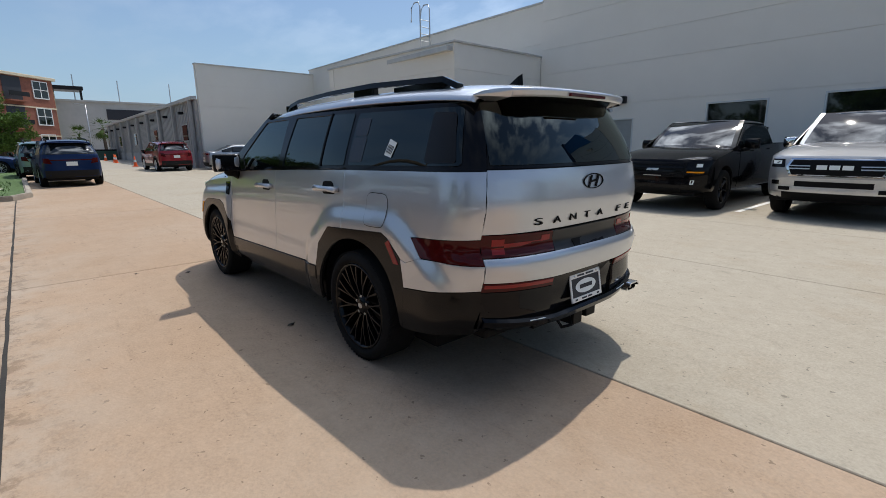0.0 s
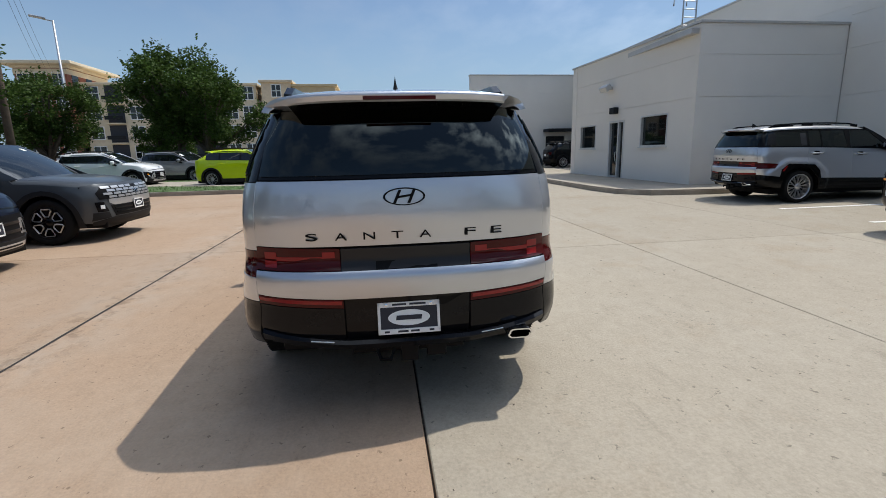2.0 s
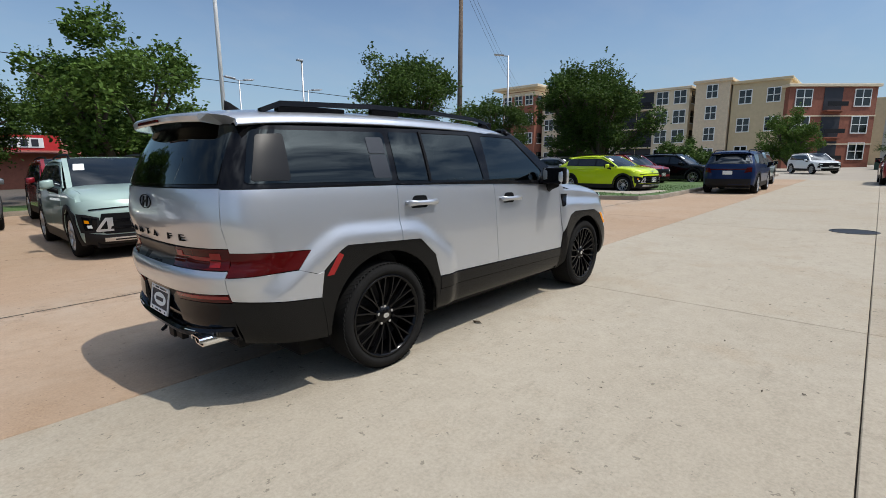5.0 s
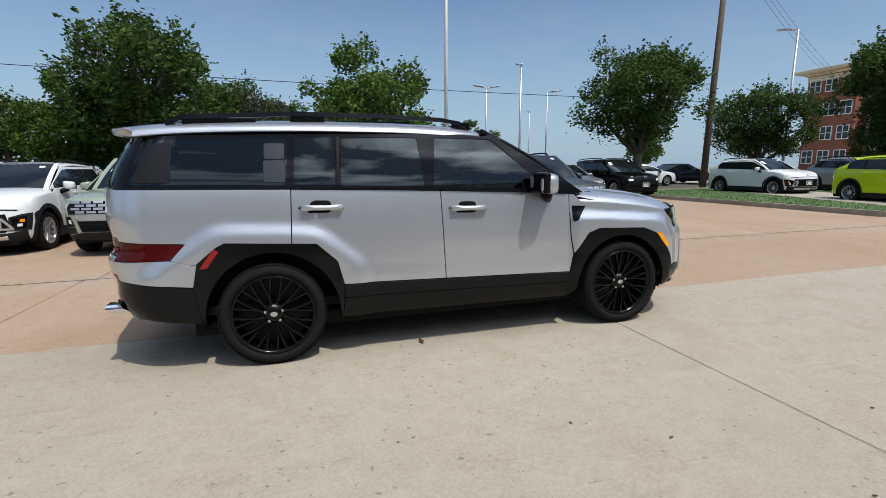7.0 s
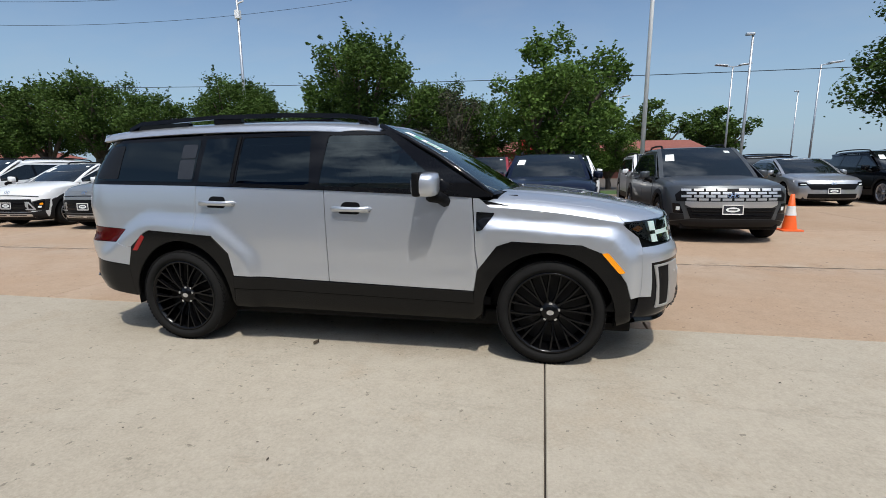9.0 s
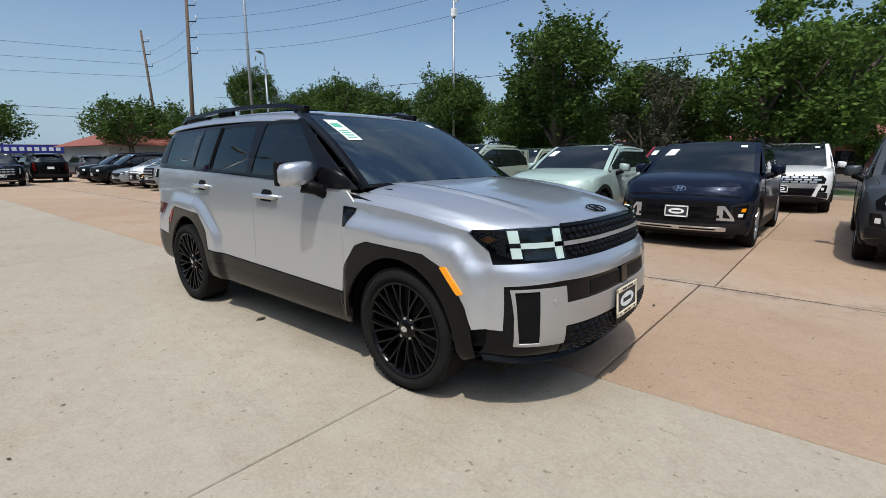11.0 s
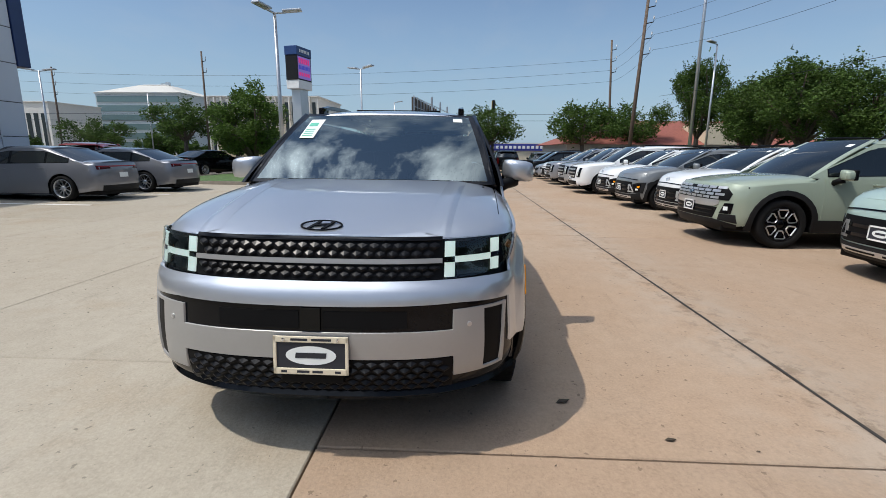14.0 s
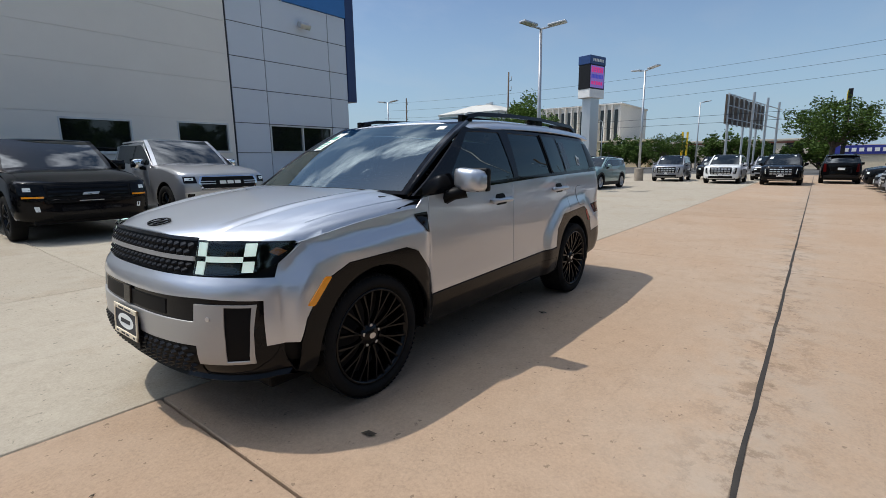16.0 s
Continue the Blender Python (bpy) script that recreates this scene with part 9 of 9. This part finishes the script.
# ---------------------------------------------------------------- trees
def tree_mesh(seed, height, spread, trunk_h, n_leaf, leaf, limbs=7, columnar=False, lump=0.29):
    """Trunk with limbs, and a crown of many small leaf clusters with gaps."""
    g = random.Random(seed)
    tb, lb = bmesh.new(), bmesh.new()
    lean = Vector((g.uniform(-0.3, 0.3), g.uniform(-0.3, 0.3), 0))
    top = Vector((0, 0, trunk_h)) + lean * 0.4
    r0 = 0.028 * height + 0.05
    tube(tb, [(0, 0, -0.2), (lean.x * 0.1, lean.y * 0.1, trunk_h * 0.5), tuple(top)], [r0 * 1.3, r0, r0 * 0.8], 9)
    cents = []
    zc, hz = trunk_h + (height - trunk_h) * 0.48, (height - trunk_h) * 0.54

    def inside(p):
        a_, e_ = math.atan2(p.y, p.x), (p.z - zc) / hz
        lobe = 0.90 + 0.14 * math.sin(3 * a_ + seed) + 0.10 * math.sin(5 * a_ + 2.3 * e_ + seed * 0.7) + 0.08 * math.sin(4.0 * e_ + seed + 2 * a_)
        k = math.sqrt((p.x ** 2 + p.y ** 2) / (spread * 0.95) ** 2 + ((p.z - zc) / hz) ** 2) / lobe
        return p if k < 1 else Vector((p.x / k, p.y / k, zc + (p.z - zc) / k))

    for i in range(limbs):
        a = 2 * math.pi * (i + g.uniform(-0.3, 0.3)) / limbs
        out = spread * g.uniform(0.45, 0.95)
        zt = trunk_h + (height - trunk_h) * g.uniform(0.25, 0.85)
        if columnar:
            out *= 0.7
        end = inside(Vector((out * math.cos(a), out * math.sin(a), zt)) + lean)
        mid = top.lerp(end, 0.5) + Vector((g.uniform(-0.3, 0.3), g.uniform(-0.3, 0.3), g.uniform(-0.2, 0.5)))
        tube(tb, [tuple(top - Vector((0, 0, 0.15))), tuple(top.lerp(mid, 0.6) + Vector((0, 0, -0.1))), tuple(mid), tuple(end)], [r0 * 0.6, r0 * 0.45, r0 * 0.32, r0 * 0.08], 6)
        cents += [(mid, lump * spread * g.uniform(0.7, 1.1)), (end, lump * spread * g.uniform(0.7, 1.15))]
        for _ in range(2):
            e2 = inside(end + Vector((g.uniform(-0.5, 0.5) * spread, g.uniform(-0.5, 0.5) * spread, g.uniform(-0.25, 0.45) * (height - trunk_h) * 0.5)))
            tube(tb, [tuple(mid), tuple(mid.lerp(e2, 0.6) + Vector((0, 0, 0.15))), tuple(e2)], [r0 * 0.28, r0 * 0.16, 0.012], 5)
            cents.append((e2, lump * spread * g.uniform(0.5, 0.9)))
    for i in range(limbs * 2):
        f = g.random()
        z = trunk_h + (height - trunk_h) * (0.12 + 0.85 * f)
        k = math.sin(math.pi * min(0.98, 0.18 + 0.75 * f)) if not columnar else (1 - f) * 0.9 + 0.15
        a = g.uniform(0, 6.28)
        rad = spread * k * math.sqrt(g.random())
        cents.append((Vector((rad * math.cos(a), rad * math.sin(a), z)) + lean, lump * spread * g.uniform(0.5, 0.95)))
    cents = [(inside(c), r) for c, r in cents]
    cents = [(c, r) for c, r in cents if c.z - 0.55 * r > trunk_h * 0.72]
    tot = sum(r ** 2 for _, r in cents)
    verts, faces = [], []
    for c, r in cents:
        n = int(n_leaf * r * r / tot)
        twig = [Vector((g.gauss(0, 1), g.gauss(0, 1), g.gauss(0, 0.8))).normalized() for _ in range(9)]
        shoot = [(Vector((g.gauss(0, 0.7), g.gauss(0, 0.7), g.uniform(0.1, 1.3))).normalized(), g.uniform(1.1, 1.65)) for _ in range(3)]
        for _ in range(n):
            if g.random() < 0.11:
                d, far = shoot[g.randrange(3)]
                f = g.random() ** 0.7
                p = c + d * r * far * f + 0.07 * r * Vector((g.gauss(0, 1), g.gauss(0, 1), g.gauss(0, 1))) * (1.3 - f)
            elif g.random() < 0.3:
                d = twig[g.randrange(9)] + 0.22 * Vector((g.gauss(0, 1), g.gauss(0, 1), g.gauss(0, 1)))
                p = c + d * r * g.uniform(0.5, 1.08)
            else:
                d = Vector((g.gauss(0, 1), g.gauss(0, 1), g.gauss(0, 1))).normalized()
                p = c + Vector((d.x, d.y, d.z * 0.72)) * r * g.uniform(0.35, 1.0) ** 0.6
            s_ = leaf * g.uniform(0.6, 1.3)
            u = Vector((g.gauss(0, 1), g.gauss(0, 1), g.gauss(0, 0.5))).normalized()
            w = u.cross(Vector((g.gauss(0, 1), g.gauss(0, 1), g.gauss(0, 1)))).normalized()
            k = len(verts)
            verts += [tuple(p - u * s_), tuple(p + w * s_ * 0.55), tuple(p + u * s_), tuple(p - w * s_ * 0.55)]
            faces.append((k, k + 1, k + 2, k + 3))
    lm = bpy.data.meshes.new("crown")
    lm.from_pydata(verts, [], faces)
    lb.free()
    return tb, lm


def leafy(m):
    """Lets some light through the leaves and varies them cluster by cluster."""
    nt = m.node_tree
    out = nt.nodes["Material Output"]
    b = nt.nodes["Principled BSDF"]
    tr = nt.nodes.new("ShaderNodeBsdfTranslucent")
    mix = nt.nodes.new("ShaderNodeMixShader")
    mix.inputs[0].default_value = 0.24
    src = b.inputs["Base Color"].links[0].from_socket
    geo = nt.nodes.new("ShaderNodeNewGeometry")
    hs = nt.nodes.new("ShaderNodeHueSaturation")
    mr = nt.nodes.new("ShaderNodeMapRange")
    mr.inputs["To Min"].default_value = 0.65
    mr.inputs["To Max"].default_value = 1.35
    nt.links.new(geo.outputs["Random Per Island"], mr.inputs["Value"])
    nt.links.new(mr.outputs[0], hs.inputs["Value"])
    nt.links.new(src, hs.inputs["Color"])
    nt.links.new(hs.outputs[0], b.inputs["Base Color"])
    nt.links.new(hs.outputs[0], tr.inputs["Color"])
    nt.links.new(b.outputs[0], mix.inputs[1])
    nt.links.new(tr.outputs[0], mix.inputs[2])
    nt.links.new(mix.outputs[0], out.inputs[0])


for k in (M_LEAF, M_LEAF2, M_LEAF3):
    leafy(k)
TREES = {}


def tree(kind, x, y, s_, rot, label, z0=-0.3, sz=None):
    specs = dict(oak=(11, 7.4, 3.3, 2.4, 25000, 0.086, 10, M_LEAF), oak2=(23, 7.0, 3.2, 1.9, 25000, 0.086, 9, M_LEAF), elm=(37, 6.6, 2.8, 1.3, 22000, 0.083, 9, M_LEAF2), far=(29, 7.2, 3.2, 1.6, 4000, 0.19, 7, M_LEAF),
                 wide=(41, 6.2, 3.6, 2.1, 8500, 0.12, 7, M_LEAF), dull=(53, 6.0, 2.0, 1.0, 4500, 0.085, 8, M_LEAF3), bush=(61, 3.4, 2.2, 0.3, 4200, 0.14, 7, M_LEAF))
    m = Matrix.Translation((x, y, z0)) @ Matrix.Rotation(radians(rot), 4, "Z") @ Matrix.Diagonal((s_, s_, sz or s_, 1))
    if kind not in TREES:
        sd, h, sp, th, n, lf, limbs, mat = specs[kind]
        tb, lm = tree_mesh(sd, h, sp, th, n, lf, limbs)
        t = thing("tree", m, label, "tree", "trees round the lot")
        part("trunk", tb, M_BARK, t, "", True)
        lm.materials.append(mat)
        c = new("crown", lm)
        c.parent = t
        TREES[kind] = t
        return t
    c = copy_thing(TREES[kind], Matrix.Translation((x, y, z0)) @ Matrix.Rotation(radians(rot), 4, "Z"))
    c.scale = (s_, s_, sz or s_)
    c["label"] = label
    return c


OAK = "broad dark green oak tree with an uneven crown"
tree("oak", 16.3, 17.6, 1.03, 0, "broad oak tree beside the utility pole")
tree("oak2", -7.3, 18.0, 1.08, 40, OAK)
tree("elm", 1.7, 18.2, 1.1, 10, "upright fresh green tree with a pointed crown")
tree("dull", -3.2, 18.4, 0.9, 0, "thin dull green tree with sparse leaves")
tree("oak", -14.5, 19.0, 0.80, 100, OAK)
tree("oak2", -20.0, 19.5, 0.80, 200, OAK)
tree("oak", -25.5, 20.5, 0.92, 250, OAK)
tree("oak2", -31.0, 22.0, 1.02, 120, OAK)
tree("elm", -11.2, 21.0, 0.9, 70, "fresh green tree in the line of trees")
tree("elm", -17.5, 22.5, 1.0, 150, "fresh green tree in the line of trees")
tree("oak2", -37.5, 24.0, 1.0, 30, OAK)
tree("oak", -42.0, 22.2, 0.9, 300, "tall dark green oak behind the parked row", sz=1.28)
tree("oak", 2.5, 26.0, 0.9, 60, OAK)
tree("oak2", -2.6, 22.6, 0.74, 260, "low dark oak in the second line of trees")
tree("oak", -5.4, 24.4, 0.84, 170, "dark oak in the second line of trees")
tree("elm", 4.8, 23.2, 0.66, 200, "low fresh green tree behind the verge")
tree("oak2", -10.6, 25.5, 0.84, 20, "dark oak in the second line of trees")
tree("oak2", 28.0, 20.3, 0.98, 20, "dark conical tree beside the lamp post")
tree("oak", 29.0, 13.0, 1.12, 200, "dark green tree at the end of the grass strip")
tree("oak2", 27.5, 10.8, 1.05, 310, "dense dark green tree behind the lime crossover")
tree("elm", 31.0, 15.0, 0.75, 20, "fresh green bushy tree")
tree("elm", 33.0, 7.4, 0.55, 80, "small fresh green tree")
tree("elm", 55.0, 3.4, 1.05, 140, "fresh green tree in front of the brick house")
tree("bush", 29.0, 5.9, 0.8, 20, "dark green bush by the drive")
tree("far", 40.0, 46.0, 1.0, 20, OAK)
tree("far", 22.0, 60.0, 1.1, 120, "distant tree across the lot")
tree("wide", -52.0, 14.2, 1.2, 0, "spreading tree with bare forked limbs")
tree("wide", -57.0, 21.0, 1.25, 80, "spreading tree before the red-roofed shop")
tree("wide", -61.0, 3.8, 1.22, 160, "spreading tree at the lot's end")
tree("wide", -66.0, -13.5, 0.78, 220, "small tree across the street")
tree("wide", -56.0, -35.0, 1.2, 300, "green tree before the office building", sz=1.3)
tree("wide", -38.0, -32.2, 0.72, 120, "dark green tree beyond the parked saloons")
tree("bush", -47.0, -48.0, 0.9, 0, "dense dark green shrubs beyond the cars")
tree("elm", -24.0, -11.8, 0.84, 30, "slender young tree on the grass island")
for i in range(16):
    x = -96 + (i % 4) * 2.5
    tree("bush", x, -66 + i * 4.6, 1.45 + 0.4 * math.sin(i * 1.7), i * 47, "dark green bush in the distant hedge line", -0.9)
for i in range(10):
    tree("far", -46 + i * 7.5, 62 + 4 * math.sin(i * 2.1), 1.1 + 0.2 * math.sin(i), i * 61, "distant oak in the far line of trees", -0.9)


def palm(x, y, h):
    t = thing("palm_tree", pose(x, y, -0.6), "palm tree with a round head of fronds", "tree", "palm trees")
    part("trunk", tube(bmesh.new(), [(0, 0, 0), (0.1, 0, h * 0.5), (0.0, 0.1, h)], [0.28, 0.2, 0.17], 8), M_BARK, t, "", True)
    g = random.Random(int(x * 10))
    bm = bmesh.new()
    for k in range(46):
        a, el = g.uniform(0, 6.28), g.uniform(-0.9, 1.4)
        d = Vector((math.cos(a) * math.cos(el), math.sin(a) * math.cos(el), math.sin(el)))
        s_ = d.cross(Vector((0, 0, 1))).normalized()
        c = Vector((0, 0, h))
        for j in range(9):
            f = (j - 4) / 4 * 0.9
            tip = c + d * 1.0 + (d * math.cos(f) + s_ * math.sin(f)) * g.uniform(0.7, 1.1) + Vector((0, 0, -0.25))
            q = c + d * 1.0
            n = s_ * 0.05
            bm.faces.new([bm.verts.new(p) for p in (q - n, q + n, tip)])
        bm.faces.new([bm.verts.new(p) for p in (c - s_ * 0.03, c + s_ * 0.03, c + d * 1.0)])
    part("fronds", bm, M_LEAF, t)


for x, y, h in ((76, -3.8, 4.1), (75.6, -6.5, 5.2), (75.2, -9.5, 4.8), (75.0, -12.5, 4.4), (-84, 24.0, 6.5)):
    palm(x, y, h)


# ---------------------------------------------------------------- concrete slabs
def slab_mesh(name, lx, ly, gap, mat):
    bm = bmesh.new()
    x, y, b = lx / 2 - gap, ly / 2 - gap, 0.006
    lo = [bm.verts.new((sx * x, sy * y, -0.03)) for sx, sy in ((-1, -1), (1, -1), (1, 1), (-1, 1))]
    mi = [bm.verts.new((sx * x, sy * y, -b)) for sx, sy in ((-1, -1), (1, -1), (1, 1), (-1, 1))]
    to = [bm.verts.new((sx * (x - b), sy * (y - b), 0)) for sx, sy in ((-1, -1), (1, -1), (1, 1), (-1, 1))]
    for r0, r1 in ((lo, mi), (mi, to)):
        for i in range(4):
            bm.faces.new((r0[i], r0[(i + 1) % 4], r1[(i + 1) % 4], r1[i]))
    bm.faces.new(to)
    me = bpy.data.meshes.new(name)
    bm.to_mesh(me)
    bm.free()
    me.materials.append(mat)
    return me


ROWS = ((-13.85, -9.6, M_GREY, 1.36, 0.003), (-9.6, -6.45, M_GREY, 1.36, 0.003), (-6.45, -3.28, M_GREY, 1.38, 0.003), (-3.28, -0.05, M_GREY, 1.38, 0.004),
        (-0.05, 2.66, M_TAN, 2.20, 0.0075), (2.66, 6.45, M_TAN, 2.33, 0.007), (6.45, 11.2, M_TAN, 2.35, 0.006), (11.2, 16.0, M_TAN, 2.35, 0.005))
LX = 6.1
for y0, y1, mat, off, gap in ROWS:
    me = slab_mesh("slab", LX, y1 - y0, gap, mat)
    n0 = math.floor((-48 - off) / LX)
    k = n0
    while off + k * LX < 27:
        xa = off + k * LX
        ob = new("slab", me)
        ob.parent = pave
        ob.matrix_basis = Matrix.Translation((xa + LX / 2, (y0 + y1) / 2, 0))
        k += 1
# wide expansion joint
bm = bmesh.new()
rng = random.Random(8)
x = -48.0
wl, wr = 0.011, 0.011
while x < 26:
    x2 = x + rng.uniform(0.10, 0.45) * (1 if -7 < x < 9 else 3)
    nl, nr = rng.uniform(0.005, 0.017), rng.uniform(0.005, 0.017)
    bm.faces.new([bm.verts.new(p) for p in ((x, 2.66 - wl, 0.0018), (x2, 2.66 - nl, 0.0018), (x2, 2.66 + nr, 0.0018), (x, 2.66 + wr, 0.0018))])
    x, wl, wr = x2, nl, nr
joint = structure("trim_joint", bm, material("joint_crack", (0.028, 0.024, 0.020), 0.95, vary=0.4, scale=6), "dark expansion joint in the concrete", "joint", m=LOT)
